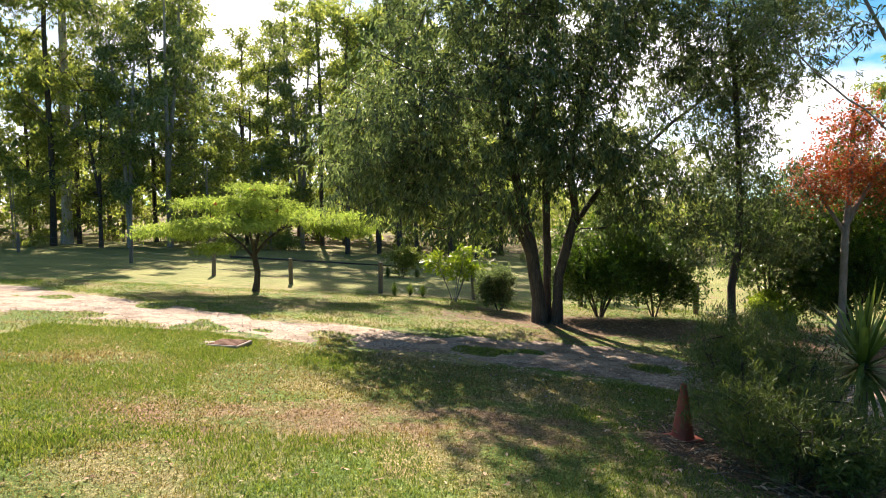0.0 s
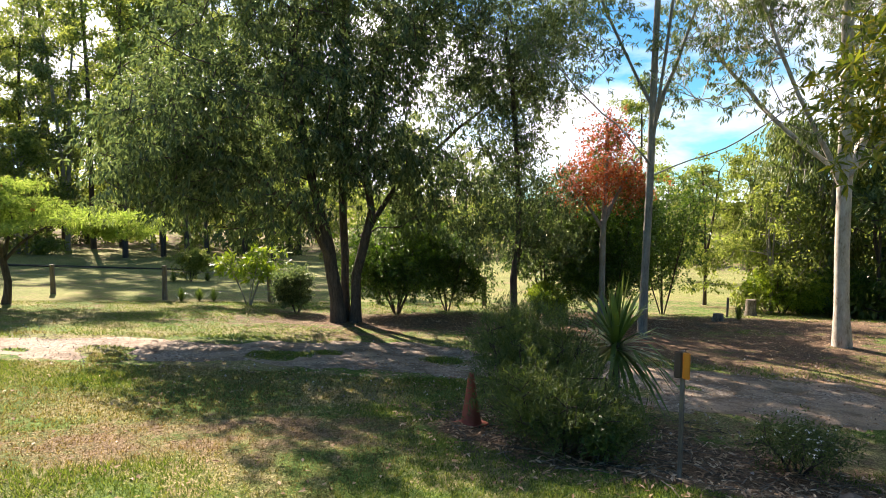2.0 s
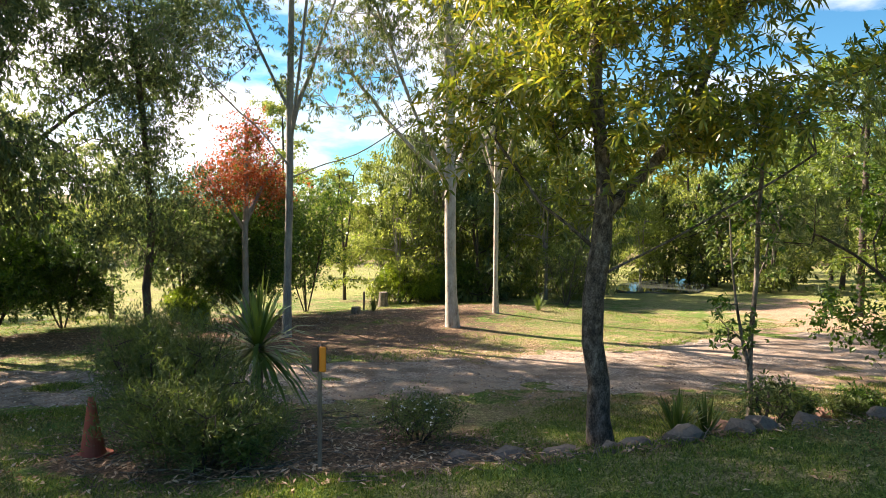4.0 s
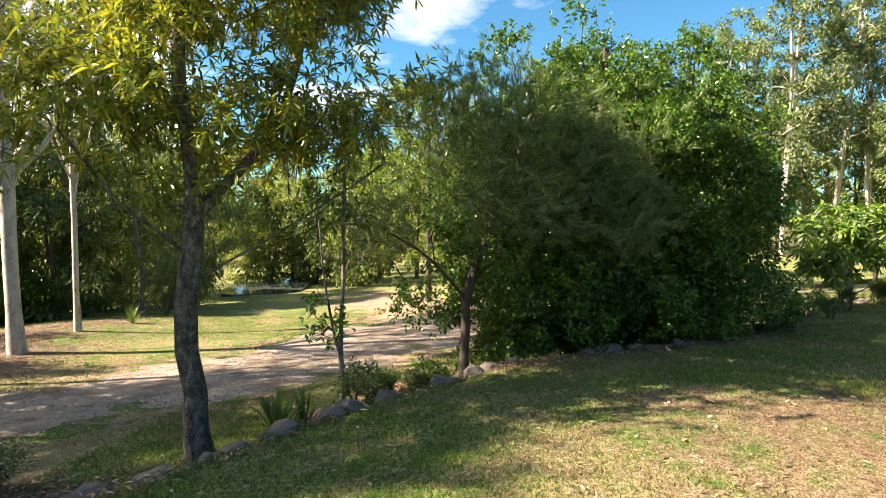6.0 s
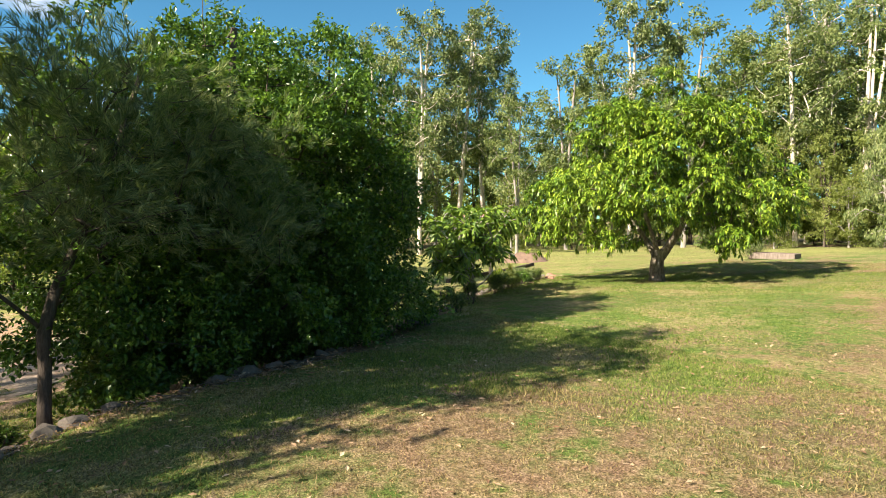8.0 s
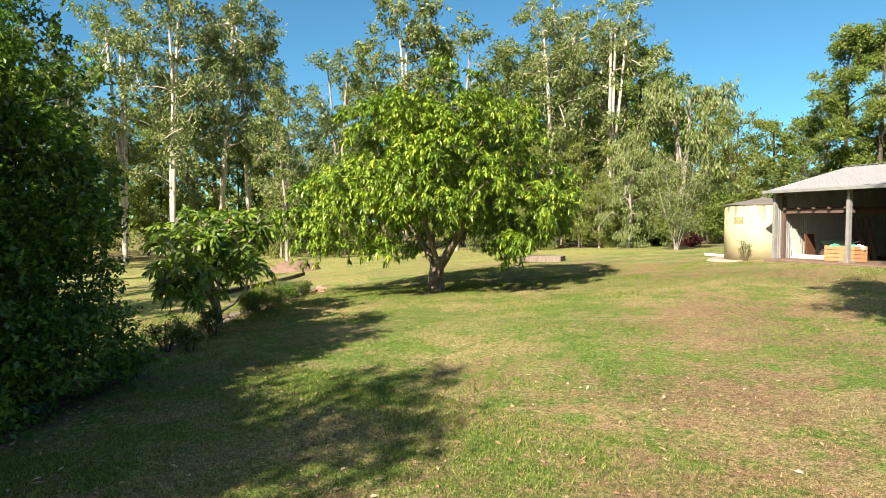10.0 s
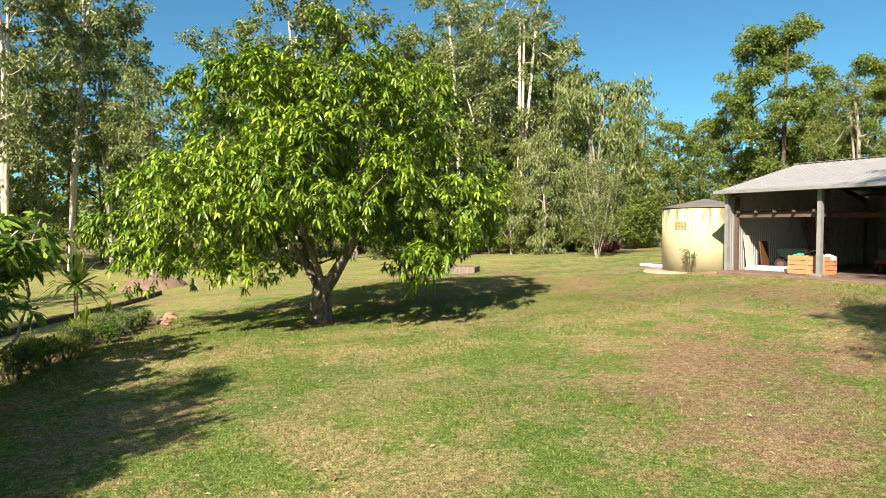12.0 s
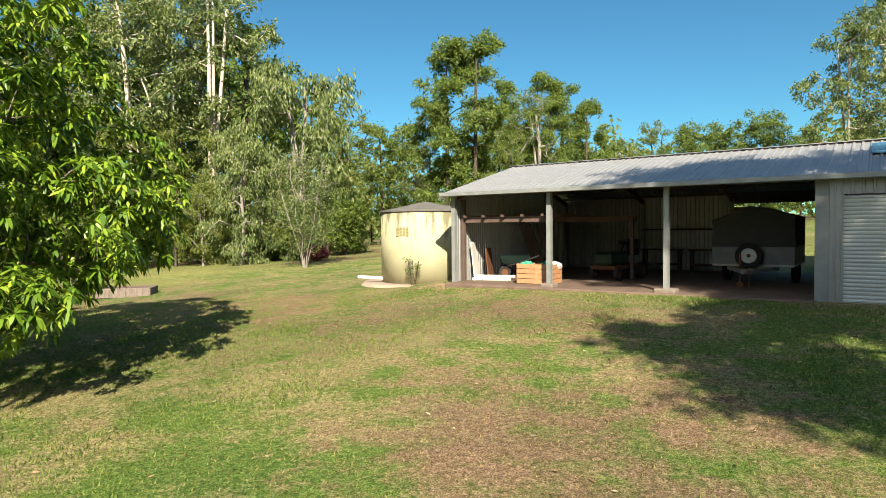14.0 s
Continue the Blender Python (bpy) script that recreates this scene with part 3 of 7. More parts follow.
# Mango
tree("mango_tree", 20.1, -19.05, "broad domed mango tree with drooping lime-green leaves", [
    [(0, 0, 0), (0.02, 0.03, 0.6), (0, 0, 1.25)],
    [(0, 0, 0.9), (0.5, 0.2, 1.7), (1.2, 0.5, 2.8), (1.7, 0.6, 4.2)],
    [(0, 0, 0.95), (-0.45, -0.3, 1.7), (-0.9, -0.6, 2.9), (-1.3, -0.6, 4.6)],
    [(0, 0, 1.0), (-0.1, 0.4, 1.9), (-0.1, 1.0, 3.2), (0.2, 0.8, 5.6)],
    [(0, 0, 0.8), (0.7, -0.4, 1.4), (1.9, -0.9, 1.8)]], 0.24,
    [(math.cos(a) * 3.15, math.sin(a) * 3.15, 3.2 + 0.45 * math.sin(a * 3 + 1), 1.75, 1.75, 1.5) for a in [0.785 * k for k in range(8)]]
    + [(math.cos(a) * 2.0, math.sin(a) * 2.0, 5.25 + 0.25 * math.sin(a * 2), 1.9, 1.9, 1.5) for a in [1.257 * k + 0.4 for k in range(5)]] + [(0.1, 0, 6.55, 1.8, 1.8, 1.35), (3.4, 3.0, 2.1, 1.2, 1.2, 1.0), (2.4, 3.6, 2.4, 1.2, 1.2, 1.0)],
    430, BARK_BROWN, LEAF_MANGO, 11, shell=0.16, low=1.0, wood=dict(power=0.7), crown=dict(sprays=18, spread=0.06, leaves=12, length=0.2, width=0.05, fwd=0.55, rad=0.85, droop=0.26, outward=0.3, curl=0.45, flat=2.0, dome=0.5, long=True, whorl=0.7))

# Large spreading tree by the drive
tree("shade_tree", 3.15, 18.5, "large multi-stemmed shade tree with dark glossy leaves", [
    [(-0.25, 0, 0), (-0.4, 0, 1.6), (-0.7, 0.1, 3.2), (-1.2, 0.2, 5.5), (-1.5, 0, 8.5)],
    [(0.25, 0, 0), (0.3, 0, 1.5), (0.75, -0.1, 3.4), (0.6, 0, 5.0), (1.3, 0.1, 8.0)],
    [(0, 0.3, 0), (0, 0.4, 2.2), (0, 0.6, 4.0), (0.2, 0.8, 9.5)],
    [(-0.45, 0.0, 2.0), (-1.1, 0, 3.2), (-2.3, -0.2, 4.2), (-3.8, -0.4, 5.3), (-5.0, -0.4, 6.0)],
    [(0.5, 0.0, 2.6), (1.5, 0.3, 4.0), (3.0, 0.4, 5.4), (5.0, 0.3, 7.0), (7.5, 0.2, 8.2)]], 0.19,
    [(-2.5, 0, 6.2, 4.0, 4.0, 3.6), (0.6, 0, 6.8, 3.0, 3.2, 3.2), (-0.5, 0, 10.0, 5.0, 4.5, 3.2), (4.6, 0.2, 7.2, 2.0, 1.8, 1.2), (1, -0.5, 12, 3.5, 3.5, 2), (-1.0, -1.0, 12.4, 2.6, 2.2, 1.4), (0.6, -1.0, 13.0, 2.6, 2.2, 1.4), (-5.0, -0.3, 5.0, 2.2, 2.6, 2.2), (-4.4, 0, 4.5, 1.8, 2.0, 1.2), (3.0, 0.2, 4.6, 2.4, 2.4, 1.6), (-2.4, -0.9, 3.7, 1.8, 1.4, 1.1), (2.2, 0.2, 3.5, 1.6, 1.4, 1.0), (0.2, -1.3, 5.0, 2.2, 1.5, 1.2), (3.0, 0.2, 9.8, 2.2, 2.0, 1.5)],
    1750, BARK_DARK, LEAF_BIG, 5, shell=0.42, low=2.0, wood=dict(sides=5, tip=0.008, power=0.66), crown=dict(sprays=8, spread=0.25, leaves=8, length=0.19, width=0.06, fwd=0.5, rad=0.8, droop=0.75, outward=0.5, loose=0.05, curl=0.2))

# Poinciana: a flat umbrella of feathery leaves
tree("poinciana_tree", -7.0, 23.1, "small poinciana with a flat feathery lime canopy", [
    [(0, 0, 0), (0.1, 0, 0.8), (0.0, 0, 1.5), (0.15, 0, 2.1)], [(0, 0, 1.3), (-0.9, 0, 2.2), (-2.4, 0.1, 2.7)], [(0.05, 0, 1.5), (1.0, 0.1, 2.4), (2.8, 0, 2.8)], [(0, 0, 1.6), (0.1, 0.8, 2.6), (0.2, 1.8, 3.1)], [(0, 0, 1.6), (0, -0.8, 2.5), (0, -1.8, 3.0)]], 0.11,
    [(-0.4, 0, 3.35, 2.2, 2.0, 0.22), (-2.7, 0, 2.35, 1.7, 1.8, 0.2), (2.6, 0, 2.75, 2.0, 1.8, 0.22), (0.2, 1.5, 2.9, 2.4, 1.4, 0.25), (-0.6, -1.6, 2.6, 2.2, 1.3, 0.22), (0.1, 0, 3.85, 1.2, 1.2, 0.2), (-1.3, -0.9, 1.75, 0.8, 0.8, 0.16), (3.3, 0.3, 2.35, 1.4, 1.2, 0.2)],
    320, BARK_DARK, LEAF_FERN, 21, shell=0.5, wood=dict(tip=0.004, power=0.75), crown=dict(sprays=8, spread=0.24, leaves=13, length=0.15, width=0.045, fwd=0.5, rad=0.9, droop=0.12, loose=0.07, squash=0.16, flat=3.5, curl=0.4),
    extra=(LEAF_RED, "blossom", 0.06, dict(sprays=2, spread=0.08, leaves=9, length=0.08, width=0.06)))

# Dense dark fig trees along the terrace
for hx, hy, hh, hr, sd in [(13.6, -0.6, 6.9, 1.9, 30), (14.7, -2.5, 8.0, 2.2, 31), (15.4, -4.6, 7.2, 1.8, 32), (18.0, -4.2, 6.8, 1.7, 33)]:
    tree("fig_tree", hx, hy, "dense dark green fig tree with small glossy leaves", [
        [(0, 0, 0), (0.1, 0.1, 1.5), (0, 0.2, 3.0), (0, 0, hh - 1.0)], [(0.2, -0.2, 0), (0.7, -0.5, 2.0), (0.9, -0.7, hh - 2)], [(-0.3, 0.1, 0), (-0.8, 0.3, 2.0), (-1.0, 0.4, hh - 2.4)]], 0.13,
        [(0, 0, hh * 0.5, hr, hr, hh * 0.36), (0.1, 0.1, hh - 1.5, hr * 0.65, hr * 0.65, 1.5), (hr * 0.5, -hr * 0.5, hh * 0.3, hr * 0.8, hr * 0.8, hh * 0.26), (-hr * 0.5, hr * 0.4, hh * 0.3, hr * 0.8, hr * 0.8, hh * 0.26), (-0.3, -hr * 0.6, hh * 0.4, hr * 0.7, hr * 0.7, hh * 0.25), (-hr * 0.5, -hr * 0.4, hh * 0.7, hr * 0.5, hr * 0.5, hh * 0.16), (-hr * 0.4, -hr * 0.3, hh * 0.2, hr * 0.9, hr * 0.9, hh * 0.14)],
        230 if sd < 33 else 160, BARK_DARK, LEAF_FICUS, sd, shell=0.22, low=0.35, group="fig trees", wood=dict(power=0.7), crown=dict(sprays=26 if sd < 33 else 16, spread=0.12, leaves=11, length=0.1, width=0.06, fwd=0.4, rad=0.9, droop=0.35, outward=0.4, loose=0.05, dome=0.4))

# Tree with long leathery leaves on the near side of the drive
tree("macadamia_tree", 7.55, 3.43, "slender tree with long yellow-green leathery leaves", [
    [(0, 0, 0), (-0.05, 0.05, 0.9), (-0.1, 0.12, 2.0), (-0.02, 0.05, 3.4), (-0.25, 0.1, 4.6), (-0.2, 0.1, 6.4), (0.1, 0, 8.6)], [(-0.1, 0.1, 2.25), (0.3, -0.7, 2.75), (0.65, -1.45, 3.3), (0.95, -2.1, 3.8)], [(-0.08, 0.1, 2.6), (-0.5, 0.7, 3.2), (-0.8, 1.2, 4.0)], [(-0.05, 0.08, 3.0), (0.6, -0.3, 3.7), (1.3, -0.6, 4.6), (1.9, -0.7, 5.8)]], 0.135,
    [(-0.2, 0.2, 4.4, 1.7, 1.7, 1.0), (0.8, -1.0, 4.2, 1.3, 1.3, 0.9), (1.1, -1.7, 4.7, 1.3, 1.2, 0.9), (-0.6, 1.2, 4.4, 1.3, 1.3, 0.9), (0, 0, 5.8, 2.0, 2.0, 1.0), (0.2, 0.2, 3.3, 0.8, 0.8, 0.4), (0.4, -0.4, 7.4, 2.0, 2.0, 1.2), (0.2, 0.0, 8.8, 1.5, 1.5, 1.0), (1.2, -0.7, 9.3, 1.3, 1.2, 0.9), (1.9, -0.3, 7.0, 1.7, 1.7, 1.0), (2.2, 0.4, 8.0, 1.5, 1.5, 0.9), (2.4, -1.0, 6.5, 1.4, 1.2, 0.9), (3.5, -0.4, 7.0, 1.5, 1.3, 1.0), (1.2, -0.8, 6.2, 1.4, 1.3, 0.8), (1.2, 1.6, 6.3, 1.6, 1.6, 0.9), (1.6, -0.6, 4.3, 1.2, 1.2, 0.7), (1.0, 3.0, 7.0, 1.5, 1.4, 0.9)],
    820, BARK_ROUGH, LEAF_LONG, 41, shell=0.55, low=2.4, wood=dict(sides=5, tip=0.004, power=0.75), crown=dict(sprays=6, spread=0.18, leaves=11, length=0.175, width=0.033, fwd=0.7, rad=0.75, droop=0.0, outward=0.3, long=True, curl=0.25, whorl=0.5))

# Fine needle-leaved tree in front of the figs
tree("grevillea_tree", 11.4, 0.38, "grevillea tree with fine dark needle leaves", [
    [(0, 0, 0), (0.05, 0, 1.2), (0.15, -0.1, 2.2), (0.7, -0.8, 4.0), (0.9, -1.2, 5.4)], [(0.1, 0, 1.7), (-0.5, 0.5, 2.4), (-1.3, 1.1, 2.9)], [(0.15, -0.1, 2.0), (1.0, -1.0, 2.8), (1.9, -2.2, 3.4)]], 0.085,
    [(0, -0.3, 4.7, 1.6, 1.6, 1.3), (-0.3, 1.4, 3.1, 1.1, 1.0, 0.5), (0.2, -2.0, 4.3, 1.5, 1.4, 1.1), (-0.2, -0.6, 5.3, 0.9, 0.9, 0.7), (-0.9, -0.8, 3.5, 1.3, 1.3, 0.8), (0.0, -2.8, 3.1, 1.3, 1.1, 0.8)],
    340, BARK_DARK, LEAF_GREV, 51, shell=0.5, low=2.1, wood=dict(tip=0.003, power=0.7), crown=dict(sprays=7, spread=0.26, leaves=17, length=0.19, width=0.013, fwd=1.0, rad=0.5, droop=-0.05, outward=0.5, loose=0.015),
    extra=(LEAF_LONG, "blossom", 0.05, dict(sprays=1, spread=0.05, leaves=24, length=0.05, width=0.02, loose=0.04)))

# Gums with clean trunks
def gum(name, x, y, label, lean, r0, height, clear, crown_r, bark, leaf, seed, n=240, leaves=7, length=0.2, width=0.035, sprays=5, spread=0.35, forks=3, group="", limbs=(), tufts=()):
    rng = np.random.default_rng(seed)
    lx, ly = lean
    fork = clear * rng.uniform(0.85, 1.0)
    stems = [[(0, 0, 0), (lx * 0.3, ly * 0.3, fork * 0.5), (lx * 0.6, ly * 0.6, fork), (lx, ly, height * 0.9)]]
    blobs = [(lx, ly, height - crown_r * 0.8, crown_r * 0.8, crown_r * 0.8, crown_r * 0.7)]
    for k in range(forks):
        a = k * 2 * math.pi / forks + rng.uniform(-0.5, 0.5)
        out = crown_r * rng.uniform(0.55, 0.85)
        h = clear + (height - clear) * rng.uniform(0.25, 0.8)
        stems.append([(lx * 0.6, ly * 0.6, fork * rng.uniform(0.8, 1.0)), (lx * 0.7 + math.cos(a) * out * 0.5, ly * 0.7 + math.sin(a) * out * 0.5, fork + (h - fork) * 0.4), (lx + math.cos(a) * out, ly + math.sin(a) * out, h)])
        blobs.append((lx + math.cos(a) * out, ly + math.sin(a) * out, h, crown_r * 0.55, crown_r * 0.55, crown_r * 0.42))
        b = a + rng.uniform(0.6, 1.4)
        blobs.append((lx + math.cos(b) * out * 0.9, ly + math.sin(b) * out * 0.9, clear + (height - clear) * rng.uniform(0.1, 0.9), crown_r * 0.42, crown_r * 0.42, crown_r * 0.34))
    stems, blobs = stems + list(limbs), blobs + list(tufts)
    return tree(name, x, y, label, stems, r0, blobs, n, bark, leaf, seed, shell=0.45, group=group, wood=dict(tip=0.01, sides=5, power=0.85),
                crown=dict(sprays=sprays, spread=spread, leaves=leaves, length=length, width=width, fwd=0.3, rad=0.75, droop=0.85, loose=length * 0.25, flat=0.2))


gum("gum_tree", 10.75, 14.6, "slender grey-barked gum with sparse hanging leaves", (0.4, 0.1), 0.105, 15.5, 7.6, 4.4, BARK_GREY, LEAF_GUM, 61, n=330, leaves=15, sprays=5, spread=0.2, length=0.16, width=0.034, forks=3,
    limbs=[[(0.15, 0, 4.9), (-0.8, -0.2, 5.7), (-2.0, -0.4, 6.4), (-3.2, -0.5, 7.4)], [(0.2, 0, 4.6), (1.0, -0.6, 5.0), (2.0, -1.3, 5.5), (2.9, -1.9, 6.3)]], tufts=[(2.8, -1.9, 6.6, 0.9, 0.9, 0.6), (3.2, -2.2, 5.2, 0.7, 0.7, 0.7), (-2.0, -0.4, 7.2, 1.2, 1.0, 0.8), (-3.5, -0.6, 7.8, 1.5, 1.2, 0.9), (-1.2, -0.3, 8.6, 1.3, 1.2, 0.9)])
gum("gum_tree", 15.1, 12.05, "pale-trunked gum with peeling bark and hanging leaves", (-0.2, 0.2), 0.175, 14.0, 5.0, 4.4, BARK_PALE, LEAF_GUM, 62, n=380, leaves=15, sprays=5, spread=0.2, length=0.16, width=0.034, forks=4)
gum("gum_tree", 18.2, 12.6, "slim pale gum on the mulched mound", (0.1, 0.2), 0.085, 12.0, 5.5, 3.2, BARK_PALE, LEAF_GUM_WARM, 63, n=260, leaves=15, sprays=5, spread=0.2, length=0.16, width=0.034, forks=4)
tree("gum_tree", 0.6, -12.4, "tall gum beside the lawn casting a broken shade", [[(0, 0, 0), (0.2, 0.1, 3), (0.5, 0.3, 6), (1.0, 0.2, 9.5), (1.2, -0.4, 13)], [(0.4, 0.2, 5), (1.6, 1.0, 6.8), (3.2, 2.0, 8)], [(0.3, 0.2, 4.5), (-1.0, 0, 6.5), (-2.2, -0.2, 8)]], 0.2,
     [(3.6, 3.2, 7.6, 1.6, 1.5, 0.9), (3.0, 5.6, 8.6, 1.6, 1.6, 1.0), (4.6, 1.6, 7.8, 1.4, 1.6, 0.9), (3.6, 2.2, 8.3, 1.5, 2.0, 1.2), (1.6, 1.2, 9.0, 2.2, 2.2, 1.5), (-1.4, 0.2, 8.8, 2.6, 2.4, 1.6), (0.4, 0.6, 10.6, 2.2, 2.2, 1.4), (2.4, -0.6, 13.4, 2.4, 2.2, 1.4), (0.2, -1.2, 12.2, 2.4, 2.2, 1.4), (-1.6, -1.6, 10.4, 2.2, 2.2, 1.3), (1.8, -2.6, 11.8, 1.8, 1.8, 1.2)], 640, BARK_GREY, LEAF_GUM, 65, shell=0.5, low=6.0, wood=dict(power=0.75),
     crown=dict(sprays=10, spread=0.24, leaves=10, length=0.22, width=0.08, fwd=0.3, rad=0.8, droop=0.7, loose=0.08))
gum("gum_tree", -28.4, 47.1, "tall white-trunked gum at the edge of the wood", (0.5, 0), 0.34, 25.0, 8.0, 6.5, BARK_PALE, LEAF_GUM_WARM, 64, n=420, leaves=9, sprays=5, spread=0.5, length=0.32, width=0.08)

tree("understorey_tree", 8.3, 17.7, "dark slender tree with drooping glossy leaves", [[(0, 0, 0), (-0.05, 0, 1.5), (0.1, 0, 3.0), (0, 0, 6.0), (-0.4, 0, 9.0)], [(0, 0, 2.0), (0.7, 0.2, 3.2), (1.2, 0.3, 4.2)]], 0.11,
     [(0, 0, 3.8, 2.0, 1.8, 1.9), (0.0, 0, 5.2, 1.3, 1.3, 1.3), (-0.2, 0, 7.0, 1.9, 1.7, 1.4), (-0.6, -0.5, 8.6, 2.3, 1.9, 1.2), (0.6, -0.3, 8.9, 1.6, 1.4, 1.0), (0.5, 0, 10.6, 2.1, 1.6, 1.4), (1.6, 0, 9.6, 1.4, 1.2, 1.0), (0.9, 0, 7.6, 1.2, 1.2, 0.8), (1.2, 0.3, 3.2, 1.5, 1.4, 1.5), (-1.0, 0, 2.9, 1.0, 1.0, 0.9)], 660, BARK_DARK, LEAF_BIG, 71, shell=0.4, low=1.2, wood=dict(power=0.75),
     crown=dict(sprays=9, spread=0.22, leaves=7, length=0.145, width=0.046, fwd=0.4, rad=0.8, droop=0.6, outward=0.4, loose=0.04))
tree("flame_tree", 11.4, 17.7, "slender flame tree topped with scarlet blossom", [[(0, 0, 0), (0, 0, 2.0), (0.05, 0, 4.0), (0.1, 0, 6.6)], [(0, 0, 3.4), (0.8, 0, 4.8), (1.4, 0, 5.6)], [(0, 0, 3.2), (-0.8, 0.2, 4.4), (-1.3, 0.3, 5.2)]], 0.1,
     [(0, 0, 4.9, 1.4, 1.3, 0.9), (0.2, 0, 6.2, 0.9, 0.9, 0.9), (-1.0, 0, 4.6, 0.9, 0.9, 0.7), (1.0, 0, 4.7, 0.9, 0.9, 0.7)], 200, BARK_GREY, LEAF_RED, 72, shell=0.5, low=2.6, wood=dict(power=0.75, tip=0.004), parts=("trunk", "blossom"),
     crown=dict(sprays=5, spread=0.2, leaves=8, length=0.11, width=0.055, fwd=0.4, rad=0.9, droop=0.4, loose=0.06),
     extra=(LEAF_FICUS, "leaves", 0.5, dict(sprays=2, spread=0.22, leaves=7, length=0.13, width=0.05, droop=0.4, loose=0.05)))


# Rounded shrubs and bushes
def bush(name, x, y, label, r, h, leaf, seed, n=110, sprays=8, leaves=9, length=0.09, width=0.04, stems=5, low=0.12, shell=0.35, bark=None, droop=0.2, group="", long=False, category="shrub", rad=0.9):
    rng = np.random.default_rng(seed)
    lines = []
    for k in range(stems):
        a = k * 2 * math.pi / stems + rng.uniform(-0.4, 0.4)
        lines.append([(math.cos(a) * 0.06, math.sin(a) * 0.06, 0), (math.cos(a) * r * 0.3, math.sin(a) * r * 0.3, h * 0.35), (math.cos(a) * r * 0.55, math.sin(a) * r * 0.55, h * 0.7)])
    blobs = [(0, 0, h * 0.55, r * 0.8, r * 0.8, h * 0.42)]
    for k in range(4):
        a = rng.uniform(0, 6.28)
        blobs.append((math.cos(a) * r * 0.5, math.sin(a) * r * 0.5, h * rng.uniform(0.3, 0.75), r * 0.5, r * 0.5, h * 0.28))
    return tree(name, x, y, label, lines, 0.015 + r * 0.012, blobs, n, bark or BARK_DARK, leaf, seed, shell=shell, low=low, parts=("branch", "foliage"), group=group, sink=0.04, category=category,
                wood=dict(tip=0.003, sides=4, flare=1.0, power=0.7), crown=dict(sprays=sprays, spread=r * 0.1, leaves=leaves, length=length, width=width, fwd=0.5, rad=rad, droop=droop, outward=0.5, loose=0.04, long=long))


bush("bush", 5.2, 20.6, "dark leafy bush beneath the shade tree", 2.2, 3.6, LEAF_FICUS, 81, n=440, shell=0.5, length=0.14, width=0.05)
bush("bush", 7.3, 21.4, "dark leafy bush beneath the shade tree", 1.8, 3.2, LEAF_FICUS, 82, n=340, shell=0.5, length=0.13, width=0.05)
bush("bush", 1.9, 20.9, "dark leafy bush beneath the shade tree", 0.9, 1.6, LEAF_BIG, 83, n=140, length=0.11, width=0.04)
bush("bush", 10.6, 20.0, "green bush in shade beside the flame tree", 1.7, 5.3, LEAF_FICUS, 84, n=260, length=0.13, width=0.05)
bush("bush", 13.6, 20.6, "green bush in shade beside the flame tree", 2.3, 6.7, LEAF_FICUS, 85, n=460, length=0.14, width=0.05)
bush("bush", 15.6, 20.0, "green bush in shade beside the flame tree", 2.0, 5.5, LEAF_FICUS, 86, n=240, length=0.13, width=0.05)
bush("bush", 12.4, 18.8, "dense dark bush beneath the flame tree", 1.8, 5.4, LEAF_FICUS, 95, n=340, length=0.13, width=0.055)
bush("bush", 10.0, 18.6, "low lime-leaved bush catching the sun", 0.8, 1.3, LEAF_LIME, 87, n=90, length=0.13, width=0.05)
bush("bottlebrush_shrub", 3.85, 7.45, "dense dark bottlebrush shrub in the garden bed", 1.15, 1.75, LEAF_SHRUB, 88, n=420, sprays=6, leaves=13, length=0.085, width=0.011, droop=-0.25, rad=0.7, stems=9)
bush("bottlebrush_shrub", 3.6, 6.2, "low spreading dark shrub in the garden bed", 1.0, 1.05, LEAF_SHRUB, 89, n=300, sprays=6, leaves=12, length=0.085, width=0.011, droop=-0.25, rad=0.7, stems=8)
bush("lime_bush", 21.5, 20.0, "rounded lime-green bush in full sun", 1.7, 2.1, LEAF_LIME, 90, n=220, length=0.14, width=0.06)
bush("round_bush", 23.6, 18.9, "dark rounded bush behind the gums", 1.5, 2.0, LEAF_FICUS, 91, n=180, length=0.14, width=0.06)
bush("twiggy_bush", 24.0, 13.0, "bare twiggy bush with thin foliage", 1.7, 3.0, LEAF_SHRUB, 92, n=150, sprays=3, leaves=6, length=0.1, width=0.03)
bush("frangipani_shrub", 0.4, 23.0, "bare-stemmed frangipani with lime leaf tips", 1.3, 2.2, LEAF_LIME, 93, n=100, sprays=1, leaves=12, length=0.26, width=0.07, low=1.1, shell=0.3, bark=BARK_GREY, long=True)
bush("shrub", -2.2, 33.0, "small lime-green sapling in the paddock", 1.1, 1.9, LEAF_WOOD, 94, n=90, length=0.14, width=0.05)

